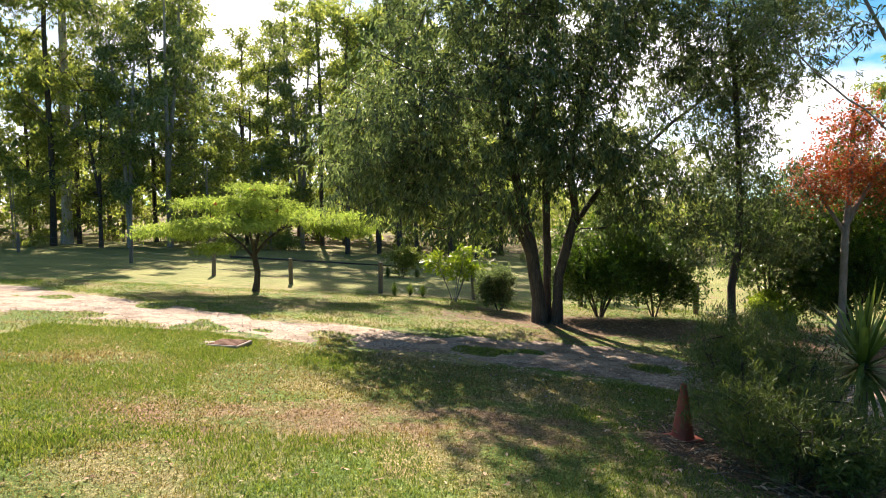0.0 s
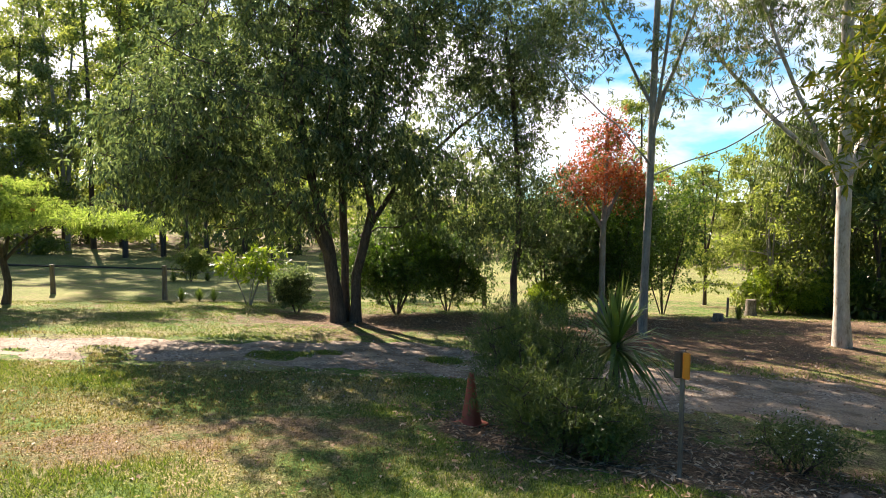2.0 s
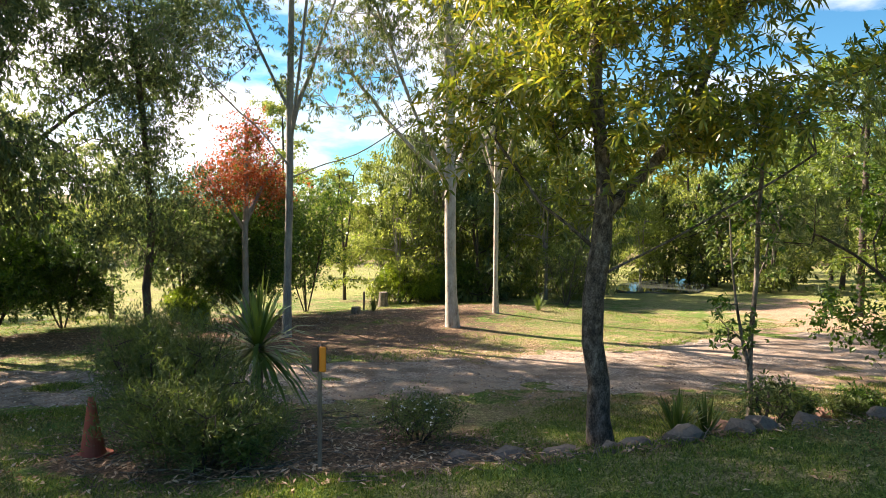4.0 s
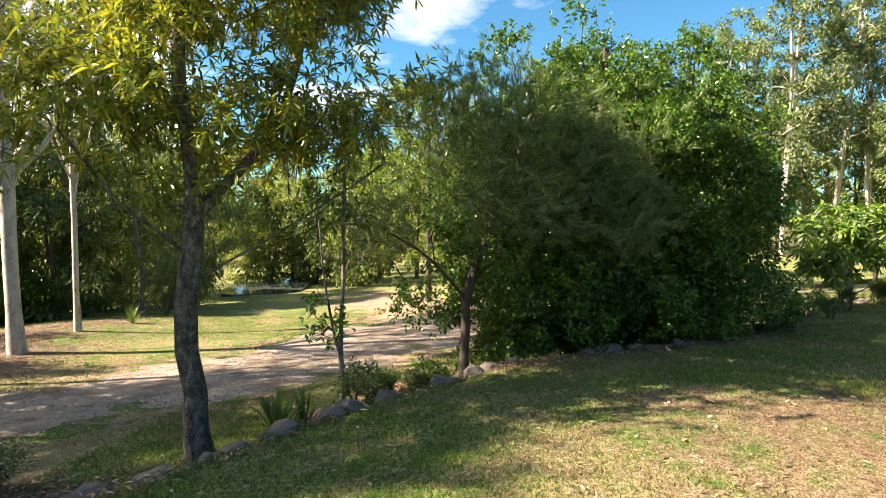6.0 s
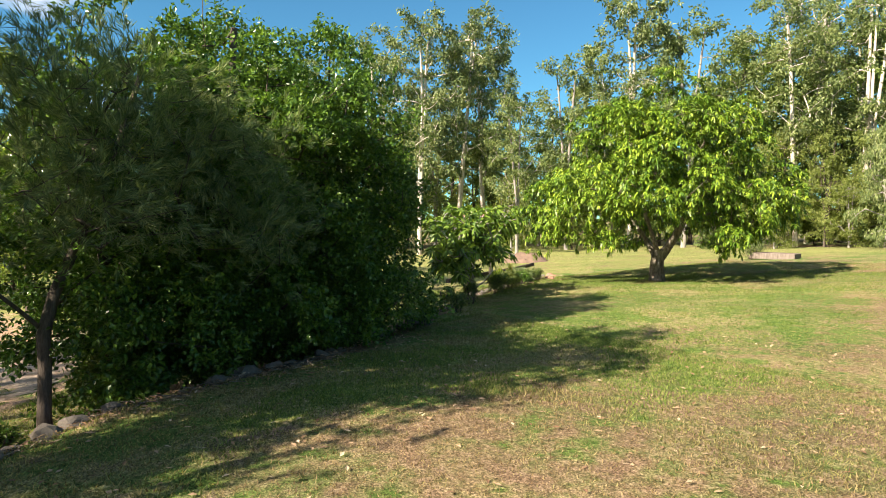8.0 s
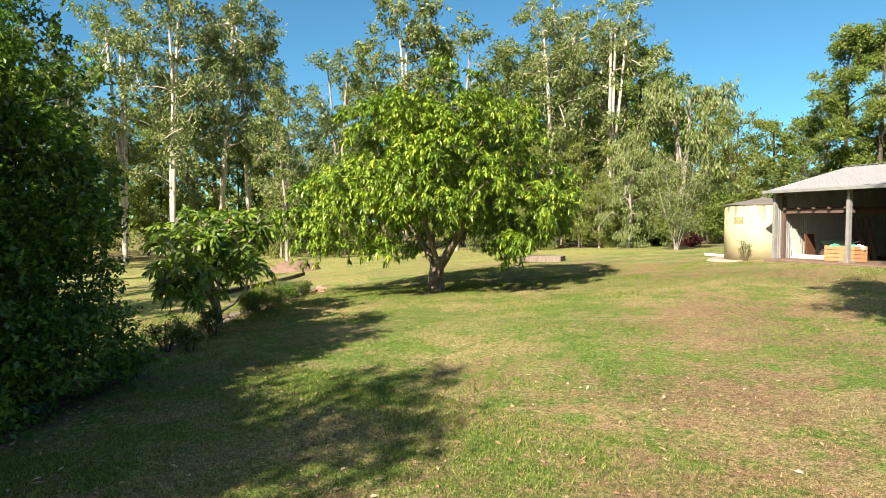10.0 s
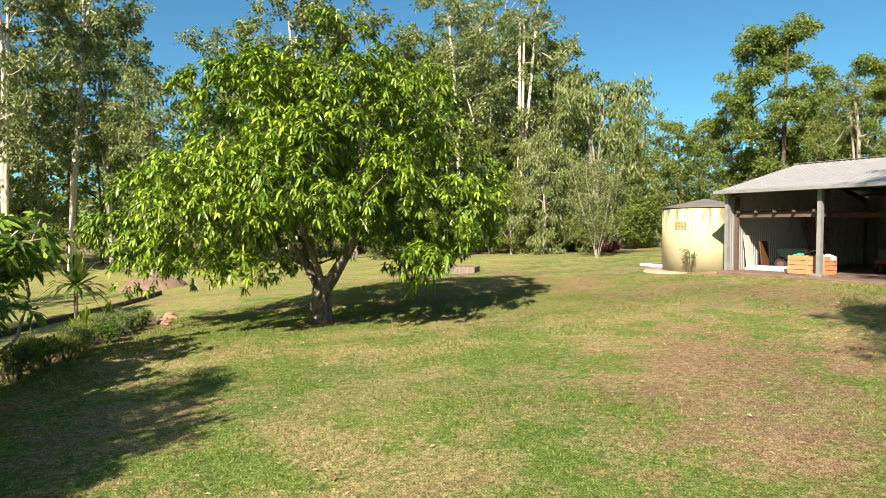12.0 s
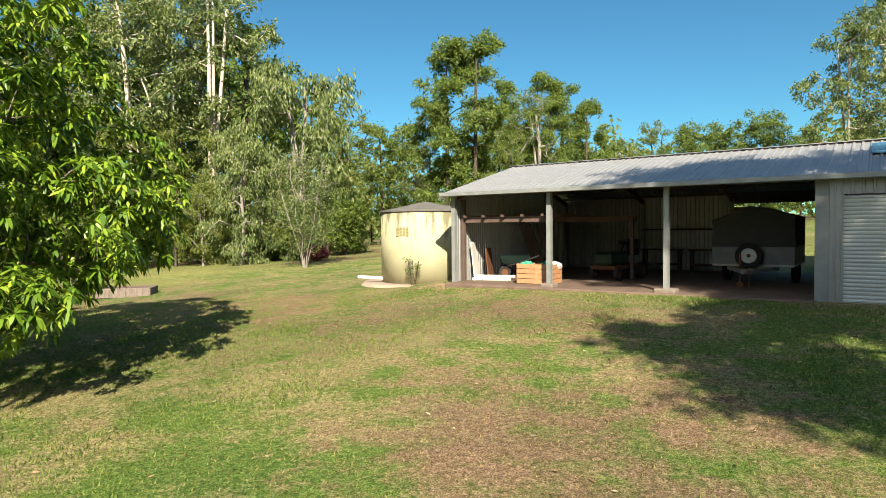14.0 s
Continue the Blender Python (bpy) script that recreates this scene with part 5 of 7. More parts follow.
def build_shed():
    ob = new("machinery_shed")
    ob.matrix_world = SHED
    tagged(ob, "open-fronted zinc-clad farm shed with a roller door", "shed")
    for k in range(4):
        for y, top in ((0.0, EAVE_Z - 0.06), (DEPTH, EAVE_Z - 0.06)):
            bm = bmesh.new()
            if k == 3 and y == 0:
                box(bm, (0.26, 0.1, top - 1.16), Matrix.Translation((BAY * k + 0.13, y, (top + 1.16) / 2)), 0.008)
            else:
                for dx in (-0.055, 0.055):
                    box(bm, (0.012, 0.13, top - FLOOR_Z), Matrix.Translation((BAY * k + dx, y, (top + FLOOR_Z) / 2)))
                box(bm, (0.098, 0.012, top - FLOOR_Z), Matrix.Translation((BAY * k, y - 0.05, (top + FLOOR_Z) / 2)))
            part("post", bm, POST_STEEL, ob, "pale galvanised steel post")
    for k in (1, 2):
        bm = bmesh.new()
        box(bm, (0.5 if k == 2 else 0.36, 0.42, 0.3), Matrix.Translation((BAY * k, -0.02, FLOOR_Z - 0.06)), 0.03)
        part("footing", bm, FOOTING, ob, "chipped concrete footing")
    # roof of ribbed sheets, gable across the ridge
    slope = math.atan2(RIDGE_Z - EAVE_Z, DEPTH / 2 + 0.3)
    run = math.hypot(RIDGE_Z - EAVE_Z, DEPTH / 2 + 0.3) + 0.02
    first = None
    for k in range(21):
        m = Matrix.Translation((-0.25 + 0.762 * k, -0.32, EAVE_Z)) @ Matrix.Rotation(slope, 4, "X")
        n = Matrix.Translation((-0.25 + 0.762 * (k + 1), DEPTH + 0.32, EAVE_Z)) @ Matrix.Rotation(math.pi, 4, "Z") @ Matrix.Rotation(slope, 4, "X")
        if first is None:
            first = sheet("roof_sheet", 0.764, run, m, ROOF_ZINC, ob)
            again(first, n)
        else:
            again(first, m)
            again(first, n)
    bm = bmesh.new()
    for s in (-1, 1):
        beam(bm, (-0.27, DEPTH / 2 + s * 0.09, RIDGE_Z + 0.025), (15.8, DEPTH / 2 + s * 0.09, RIDGE_Z + 0.025), 0.2, 0.012)
    part("ridge_cap", bm, ROOF_ZINC, ob)
    bm = bmesh.new()
    box(bm, (16.05, 0.11, 0.115), Matrix.Translation((7.77, -0.37, EAVE_Z - 0.03)), 0.012)
    part("gutter", bm, POST_STEEL, ob, "pale steel gutter")
    bm = bmesh.new()
    rod(bm, (-0.28, -0.3, EAVE_Z - 0.1), (-0.12, -0.3, EAVE_Z - 0.1), 0.05)
    rod(bm, (-0.26, -0.3, EAVE_Z - 0.1), (-0.34, -0.25, EAVE_Z - 0.16), 0.05)
    part("pipe_end", bm, WHITE_PVC, ob, "white plastic pipe end")
    for k in range(6):
        x = BAY * k
        bm = bmesh.new()
        for a, b in (((x, 0, EAVE_Z - 0.12), (x, DEPTH / 2, RIDGE_Z - 0.12)), ((x, DEPTH, EAVE_Z - 0.12), (x, DEPTH / 2, RIDGE_Z - 0.12))):
            beam(bm, a, b, 0.07, 0.16)
        part("rafter", bm, RUST, ob)
    for k in range(5):
        for back in (0, 1):
            t = (k + 0.5) / 5
            y = t * DEPTH / 2 if not back else DEPTH - t * DEPTH / 2
            bm = bmesh.new()
            beam(bm, (-0.2, y, EAVE_Z + t * (RIDGE_Z - EAVE_Z) - 0.04), (15.7, y, EAVE_Z + t * (RIDGE_Z - EAVE_Z) - 0.04), 0.06, 0.08)
            part("purlin", bm, INNER_SHADE, ob)
    # cladding: the near gable wall, the back with one bay open, and the wall beyond the roller door
    up = Matrix.Rotation(math.radians(90), 4, "X")
    for k in range(10):
        m = Matrix.Translation((-0.02, 0.1 + 0.79 * k, FLOOR_Z - 0.05)) @ Matrix.Rotation(math.radians(90), 4, "Z") @ up
        h = EAVE_Z + 0.0 - FLOOR_Z
        mid = 0.1 + 0.79 * (k + 0.5)
        h += (RIDGE_Z - EAVE_Z) * (1 - abs(mid - DEPTH / 2) / (DEPTH / 2)) - 0.05
        sheet("wall_sheet", 0.79, h, m, ZINC, ob, 0.12, 0.02)
    wall = None
    for k in range(20):
        x0 = 0.757 * k
        if BAY * 2 + 0.1 < x0 + 0.4 < BAY * 3 - 0.1:
            continue
        m = Matrix.Translation((x0, DEPTH + 0.06, FLOOR_Z - 0.05)) @ up
        if wall is None:
            wall = sheet("wall_sheet", 0.757, EAVE_Z - FLOOR_Z + 0.14, m, ZINC, ob, 0.15, 0.03)
        else:
            again(wall, m)
    for k in range(4):
        sheet("header_sheet", 0.757, 0.34, Matrix.Translation((0.757 * (8 + k), DEPTH + 0.04, EAVE_Z - 0.25)) @ up, INNER_SHADE, ob, 0.12, 0.02)
    bm = bmesh.new()
    box(bm, (0.75, 0.03, 2.2), Matrix.Translation((BAY * 2 + 0.42, DEPTH - 0.02, FLOOR_Z + 1.1)), 0.004)
    part("lining_board", bm, CRATE, ob, "tan sheet of lining board")
    for k in range(10):
        m = Matrix.Translation((BAY * 3 + 0.26, 0.1 + 0.79 * k, FLOOR_Z - 0.15)) @ Matrix.Rotation(math.radians(90), 4, "Z") @ up
        h = EAVE_Z - FLOOR_Z + (RIDGE_Z - EAVE_Z) * (1 - abs(0.1 + 0.79 * (k + 0.5) - DEPTH / 2) / (DEPTH / 2))
        sheet("wall_sheet", 0.79, h, m, INNER_SHADE, ob, 0.12, 0.02)
    # front beside and over the roller door
    x0 = BAY * 3 + 0.262
    sheet("wall_sheet", 0.24, EAVE_Z - 1.2, Matrix.Translation((x0, -0.03, 1.16)) @ up, ZINC, ob, 0.12, 0.03)
    sheet("wall_sheet", 3.2, 0.34, Matrix.Translation((x0 + 0.24, -0.03, EAVE_Z - 0.38)) @ up, ZINC, ob, 0.19, 0.03)
    sheet("wall_sheet", 3.1, EAVE_Z - 1.2, Matrix.Translation((x0 + 3.44, -0.03, 1.16)) @ up, ZINC, ob, 0.19, 0.03)
    bm = bmesh.new()
    prof, n = [], 28
    for k in range(n):
        z = 1.18 + (EAVE_Z - 0.4 - 1.18) * k / n
        h = (EAVE_Z - 0.4 - 1.18) / n
        prof += [(0.0, z), (-0.018, z + h * 0.3), (-0.018, z + h * 0.65), (0.0, z + h * 0.9)]
    rows = [[bm.verts.new((x, y - 0.0, z)) for y, z in prof] for x in (x0 + 0.24, x0 + 3.43)]
    for a, b, c, d in zip(rows[0], rows[0][1:], rows[1][1:], rows[1]):
        bm.faces.new((a, d, c, b))
    part("roller_door", bm, PALE_STEEL, ob, "closed pale steel roller door")
    bm = bmesh.new()
    box(bm, (0.9, 1.3, 0.05), Matrix.Translation((10.45, 2.3, EAVE_Z + (RIDGE_Z - EAVE_Z) * 2.6 / 4.3 + 0.09)) @ Matrix.Rotation(slope, 4, "X"), 0.01)
    part("skylight", bm, plain("blue glazed panel", (0.05, 0.16, 0.28), 0.15, 0, 0.1), ob, "blue-tinted raised roof panel")
    # timber rack along the near bay
    for y, far in ((0.35, 2.95), (3.2, 4.3)):
        bm = bmesh.new()
        beam(bm, (0.06, y, 3.1), (far, y, 3.1), 0.05, 0.16)
        part("rack_rail", bm, TIMBER, ob)
    for k in range(5):
        bm = bmesh.new()
        beam(bm, (0.25 + 0.62 * k, 0.15, 3.2), (0.25 + 0.62 * k, 3.4, 3.2), 0.07, 0.07)
        part("rack_joist", bm, TIMBER, ob)
    bm = bmesh.new()
    box(bm, (0.09, 0.09, 1.8), Matrix.Translation((4.2, 3.1, 2.2)))
    part("rack_post", bm, TIMBER, ob)
    bm = bmesh.new()
    box(bm, (0.1, 0.1, 2.4), Matrix.Translation((0.1, 0.35, 2.5)))
    part("rack_post", bm, TIMBER, ob)
    # slab
    bm = bmesh.new()
    box(bm, (9.2, 8.6, 0.5), Matrix.Translation((4.5, 3.9, FLOOR_Z - 0.25)), 0.04)
    box(bm, (7.2, 8.0, 0.5), Matrix.Translation((12.7, 4.1, FLOOR_Z - 0.25)))
    tagged(part("shed_floor", bm, EARTHEN), "dusty reddish earth and concrete shed floor", "floor", "", "structure").matrix_world = SHED


build_shed()


def at_shed(name, x, y, label, category, group="", rz=0.0, z=FLOOR_Z):
    ob = new(name)
    ob.empty_display_size = 0.2
    ob.matrix_world = SHED @ pose(x, y, z, 0, 0, rz)
    return tagged(ob, label, category, group)


def build_crate():
    ob = at_shed("wooden_crate", 2.35, 0.75, "open slatted pine crate with green rags on top", "crate", "", 4)
    for s in (-1, 1):
        for k in range(4):
            for a, size in ((0, (1.05, 0.022, 0.125)), (1, (0.022, 0.7, 0.125))):
                bm = bmesh.new()
                box(bm, size, Matrix.Translation((0, s * 0.36, 0.075 + 0.137 * k) if a == 0 else (s * 0.53, 0, 0.075 + 0.137 * k)), 0.004)
                part("board", bm, CRATE, ob)
        for t in (-1, 1):
            bm = bmesh.new()
            box(bm, (0.06, 0.06, 0.56), Matrix.Translation((s * 0.49, t * 0.32, 0.28)))
            part("corner_post", bm, CRATE, ob)
    bm = bmesh.new()
    box(bm, (0.06, 0.02, 0.55), Matrix.Translation((0.06, -0.382, 0.28)), 0.003)
    part("brace", bm, CRATE, ob)
    bm = bmesh.new()
    box(bm, (0.98, 0.66, 0.03), Matrix.Translation((0, 0, 0.4)))
    part("base", bm, TIMBER, ob)
    rng = random.Random(4)
    for k, (x, y) in enumerate(((-0.3, -0.1), (0.25, 0.0), (0.42, 0.1))):
        bm = bmesh.new()
        bmesh.ops.create_icosphere(bm, subdivisions=3, radius=0.17)
        for v in bm.verts:
            v.co *= 1 + 0.5 * noise.noise(v.co * 9 + Vector((k * 5, 0, 0)))
            v.co.z *= 0.7
        r = part("rag", bm, plain("green cloth", (0.05, 0.32, 0.22), 0.85, 0, 0.2, 9.0, 0.4) if k < 2 else WHITE_PVC)
        r.matrix_world = SHED @ pose(2.35 + x, 0.75 + y, FLOOR_Z + 0.5)
        tagged(r, "crumpled green cloth on the pine crate" if k < 2 else "crumpled white plastic on the pine crate", "rag")


build_crate()


def wheel(bm_r, width, parent, x, y, z, across="x"):
    """A wheel under a thing: its hub, with the tyre and the rim as pieces of it."""
    turn = Matrix.Rotation(math.radians(90), 4, "Y" if across == "x" else "X")
    bm = bmesh.new()
    bmesh.ops.create_cone(bm, cap_ends=True, segments=14, radius1=bm_r * 0.17, radius2=bm_r * 0.15, depth=width * 0.75, matrix=turn)
    hub = part("wheel", bm, RUST, parent)
    hub.location = (x, y, z)
    bm = bmesh.new()
    prof = [(0.58, -0.42), (0.78, -0.5), (0.94, -0.42), (1.0, -0.25), (1.0, 0.25), (0.94, 0.42), (0.78, 0.5), (0.58, 0.42)]
    seg = 28
    ring = [[bm.verts.new(turn @ Vector((math.cos(a) * r * bm_r, math.sin(a) * r * bm_r, h * width))) for r, h in prof] for a in [2 * math.pi * k / seg for k in range(seg)]]
    for a, b in zip(ring, ring[1:] + ring[:1]):
        for k in range(len(prof) - 1):
            bm.faces.new((a[k], a[k + 1], b[k + 1], b[k]))
    part("tyre", bm, RUBBER, hub, "black rubber tyre")
    bm = bmesh.new()
    bmesh.ops.create_cone(bm, cap_ends=True, segments=24, radius1=bm_r * 0.6, radius2=bm_r * 0.6, depth=width * 0.55, matrix=turn)
    for k in range(5):
        a = 2 * math.pi * k / 5
        for s in (-1, 1):
            bmesh.ops.create_cone(bm, cap_ends=True, segments=8, radius1=bm_r * 0.1, radius2=bm_r * 0.08, depth=width * 0.1, matrix=turn @ Matrix.Translation((math.cos(a) * bm_r * 0.38, math.sin(a) * bm_r * 0.38, s * width * 0.3)))
    part("rim", bm, PALE_STEEL if bm_r > 0.3 else RUST, hub, "pale pressed-steel rim" if bm_r > 0.3 else "rusty steel rim")


def build_trailer():
    ob = at_shed("box_trailer", 7.45, 3.9, "galvanised box trailer under a dark canvas cover", "trailer")
    bm = bmesh.new()
    box(bm, (1.95, 2.6, 0.06), Matrix.Translation((0, 0.2, 0.52)), 0.01)
    part("tray", bm, ZINC, ob)
    for x, y, sx, sy in ((0, -1.1, 1.95, 0.03), (0, 1.5, 1.95, 0.03), (-0.96, 0.2, 0.03, 2.6), (0.96, 0.2, 0.03, 2.6)):
        bm = bmesh.new()
        box(bm, (sx, sy, 0.42), Matrix.Translation((x, y, 0.76)), 0.006)
        box(bm, (sx + 0.03, sy + 0.03, 0.05), Matrix.Translation((x, y, 0.98)), 0.006)
        part("side_panel", bm, SHADED_STEEL, ob, "galvanised side panel, its grey darkened for shade")
    bm = bmesh.new()
    prof = [(-0.98, 0.95), (-0.98, 1.72), (-0.1, 2.06), (0.1, 2.06), (0.98, 1.78), (0.98, 0.95)]
    rows = [[bm.verts.new((x, y + (0.06 if z > 1.9 else 0), z)) for x, z in prof] for y in (-1.08, -0.3, 0.6, 1.48)]
    for a, b in zip(rows, rows[1:]):
        for k in range(len(prof) - 1):
            bm.faces.new((a[k], b[k], b[k + 1], a[k + 1]))
    bm.faces.new(rows[0])
    bm.faces.new(rows[-1][::-1])
    bmesh.ops.subdivide_edges(bm, edges=bm.edges[:], cuts=3, use_grid_fill=True)
    for v in bm.verts:
        v.co += Vector((0, 0, 0.025)) * noise.noise(v.co * 3) + Vector((0.02, 0.02, 0)) * noise.noise(v.co * 5 + Vector((7, 0, 0)))
    part("canvas_cover", bm, CANVAS, ob, "dark canvas cover pitched over a frame")
    wheel(0.32, 0.19, ob, -0.86, 0.4, 0.32)
    wheel(0.32, 0.19, ob, 0.86, 0.4, 0.32)
    wheel(0.33, 0.2, ob, -0.05, -1.25, 0.78, "y")
    bm = bmesh.new()
    for s in (-1, 1):
        beam(bm, (s * 0.6, -1.0, 0.45), (0, -2.3, 0.42), 0.05, 0.1)
    beam(bm, (0, -1.0, 0.45), (0, -2.45, 0.42), 0.05, 0.08)
    drawbar = part("drawbar", bm, ZINC, ob)
    bm = bmesh.new()
    rod(bm, (-0.15, -1.9, 0.0), (-0.15, -1.9, 0.85), 0.028)
    rod(bm, (-0.15, -1.95, 0.08), (-0.15, -1.85, 0.08), 0.08, None, 12)
    part("jockey_stand", bm, RUST, ob)
    for k in range(9):
        bm = bmesh.new()
        bmesh.ops.create_cone(bm, cap_ends=True, segments=6, radius1=0.022, radius2=0.022, depth=0.012, matrix=Matrix.Translation((0.1 + 0.01 * (k % 2), -2.25, 0.42 - 0.045 * k)) @ Matrix.Rotation(radians(90), 4, "X" if k % 2 else "Y"))
        part("chain_link", bm, RUST, drawbar)


build_trailer()


def build_barrow():
    ob = at_shed("garden_cart", 0.75, 2.3, "green tray garden cart on two small wheels", "cart", "", 25)
    bm = bmesh.new()
    v = box(bm, (0.95, 0.55, 0.26), Matrix.Translation((0, 0, 0.56)))
    for q in v:
        if q.co.z < 0.5:
            q.co.x *= 0.75
            q.co.y *= 0.75
    bm.faces.remove(max(bm.faces, key=lambda f: f.calc_center_median().z))
    part("tray", bm, GREEN_PAINT, ob)
    wheel(0.19, 0.09, ob, -0.3, -0.32, 0.19, "y")
    wheel(0.19, 0.09, ob, -0.3, 0.32, 0.19, "y")
    for s in (-1, 1):
        bm = bmesh.new()
        rod(bm, (-0.4, s * 0.25, 0.3), (0.75, s * 0.25, 0.68), 0.016)
        rod(bm, (0.35, s * 0.25, 0.5), (0.45, s * 0.25, 0.0), 0.016)
        part("handle", bm, PALE_STEEL, ob)


build_barrow()


def lean_plank(x, y, length, tilt, rz, mat, label, category="plank", w=0.2, t=0.03):
    ob = None
    bm = bmesh.new()
    box(bm, (w, t, length), Matrix.Translation((0, 0, length / 2)), 0.004)
    ob = part("plank", bm, mat)
    ob.matrix_world = SHED @ pose(x, y, FLOOR_Z, tilt, 0, rz)
    return tagged(ob, label, category, "stacked boards")


for k, (x, y, ln, tilt, rz) in enumerate([(1.3, 2.9, 1.9, 0, 0), (1.55, 2.95, 1.8, 0, 8), (1.8, 3.0, 1.7, 0, -5)]):
    p = lean_plank(x, y, ln, -6, rz, TIMBER, "weathered plank leaning in the shed")
    p.matrix_world = SHED @ pose(x, y, FLOOR_Z, -8, -24, rz)
# The white sheet is added to imitate sunlight on the end wall cladding.
for x, y, w, h, mat, label in [(0.35, 1.5, 0.85, 0.95, RUST, "red-brown panel leaning on the shed wall"), (0.16, 1.0, 0.8, 1.15, WHITE_PVC, "white sheet added for the sunlit patch of shed wall")]:
    bm = bmesh.new()
    box(bm, (w, 0.03, h), Matrix.Translation((0, 0, h / 2)), 0.004)
    b = part("panel", bm, mat)
    b.matrix_world = SHED @ pose(x, y, FLOOR_Z, 6, 0, -70)
    tagged(b, label, "panel")
for k, (x, y, rz, ln) in enumerate([(0.75, 0.75, 12, 1.1), (0.85, 0.95, 5, 0.9), (0.7, 1.15, 20, 1.2)]):
    bm = bmesh.new()
    rod(bm, (-ln / 2, 0, 0.045), (ln / 2, 0, 0.045), 0.045, None, 10)
    p = part("pipe", bm, WHITE_PVC)
    p.matrix_world = SHED @ pose(x, y, FLOOR_Z + 0.06 * (k == 2), 0, 0, rz)
    tagged(p, "short white plastic pipe lying on the shed floor", "pipe", "loose pipes")


def build_bench(x, y, label):
    ob = at_shed("workbench", x, y, label, "bench")
    bm = bmesh.new()
    box(bm, (1.4, 0.45, 0.05), Matrix.Translation((0, 0, 0.75)), 0.006)
    part("top", bm, TIMBER, ob)
    for a in (-0.6, 0.6):
        for b in (-0.17, 0.17):
            bm = bmesh.new()
            box(bm, (0.06, 0.06, 0.73), Matrix.Translation((a, b, 0.365)))
            part("leg", bm, TIMBER, ob)
    bm = bmesh.new()
    box(bm, (1.2, 0.04, 0.08), Matrix.Translation((0, -0.17, 0.25)))
    part("stretcher", bm, TIMBER, ob)


build_bench(3.9, 7.3, "dark timber bench against the shed back wall")
build_bench(5.5, 7.3, "dark timber bench against the shed back wall")
bm = bmesh.new()
beam(bm, (3.0, 7.85, 2.75), (6.1, 7.85, 2.75), 0.05, 0.06)
r = part("tool_rail", bm, TIMBER)
r.matrix_world = SHED
tagged(r, "dark timber tool rail on the shed back wall", "rail")


def build_mower():
    ob = at_shed("ride_on_mower", 3.7, 3.4, "ride-on mower parked deep in shade", "mower", "", -15)
    bm = bmesh.new()
    box(bm, (0.6, 1.0, 0.4), Matrix.Translation((0, -0.4, 0.62)), 0.08)
    part("bonnet", bm, plain("dark green enamel", (0.02, 0.045, 0.03), 0.5, 0.1, 0.3, 8.0, 0.1), ob)
    bm = bmesh.new()
    box(bm, (0.85, 1.7, 0.12), Matrix.Translation((0, 0, 0.36)), 0.03)
    part("deck", bm, RUST, ob)
    bm = bmesh.new()
    box(bm, (0.48, 0.45, 0.12), Matrix.Translation((0, 0.55, 0.75)), 0.04)
    box(bm, (0.48, 0.1, 0.42), Matrix.Translation((0, 0.78, 0.98)), 0.04)
    part("seat", bm, RUBBER, ob)
    bm = bmesh.new()
    rod(bm, (0, 0.1, 0.7), (0, 0.25, 1.05), 0.02)
    bmesh.ops.create_cone(bm, segments=16, radius1=0.17, radius2=0.17, depth=0.03, cap_ends=True, matrix=Matrix.Translation((0, 0.27, 1.07)) @ Matrix.Rotation(radians(-20), 4, "X"))
    part("steering_wheel", bm, RUBBER, ob)
    for s in (-1, 1):
        wheel(0.25, 0.2, ob, s * 0.45, 0.55, 0.25)
        wheel(0.18, 0.14, ob, s * 0.42, -0.65, 0.18)


build_mower()


def tank_mat():
    m = Mat("lime-washed concrete", 0.85, 0, 0.2)
    vec = m.coords((1.4, 1.4, 0.22))
    run, blot, fine = m.noise(2.4, 6, 0.6, vec), m.noise(1.2, 5), m.noise(30, 3)
    paint = m.ramp(m.mix(0.4, blot, fine), [(0.3, (0.36, 0.345, 0.21)), (0.7, (0.5, 0.485, 0.33))])
    top = m.node("ShaderNodeSeparateXYZ")
    m.link(m.coords(), top.inputs[0])
    drip = m.grey(m.maths("ADD", run, m.maths("MULTIPLY", m.maths("SUBTRACT", top.outputs[2], 1.9), 0.2)), 0.47, 0.63)
    foot = m.maths("MULTIPLY", m.grey(m.maths("SUBTRACT", blot, m.maths("MULTIPLY", top.outputs[2], 0.9)), 0.2, 0.5), 0.7)
    col = m.mix(m.maths("MULTIPLY", drip, 0.85), paint, (0.12, 0.11, 0.07))
    m.colour(m.mix(foot, col, (0.2, 0.17, 0.1)))
    m.bump(m.mix(0.5, run, fine), 0.3, 0.02)
    return m.m


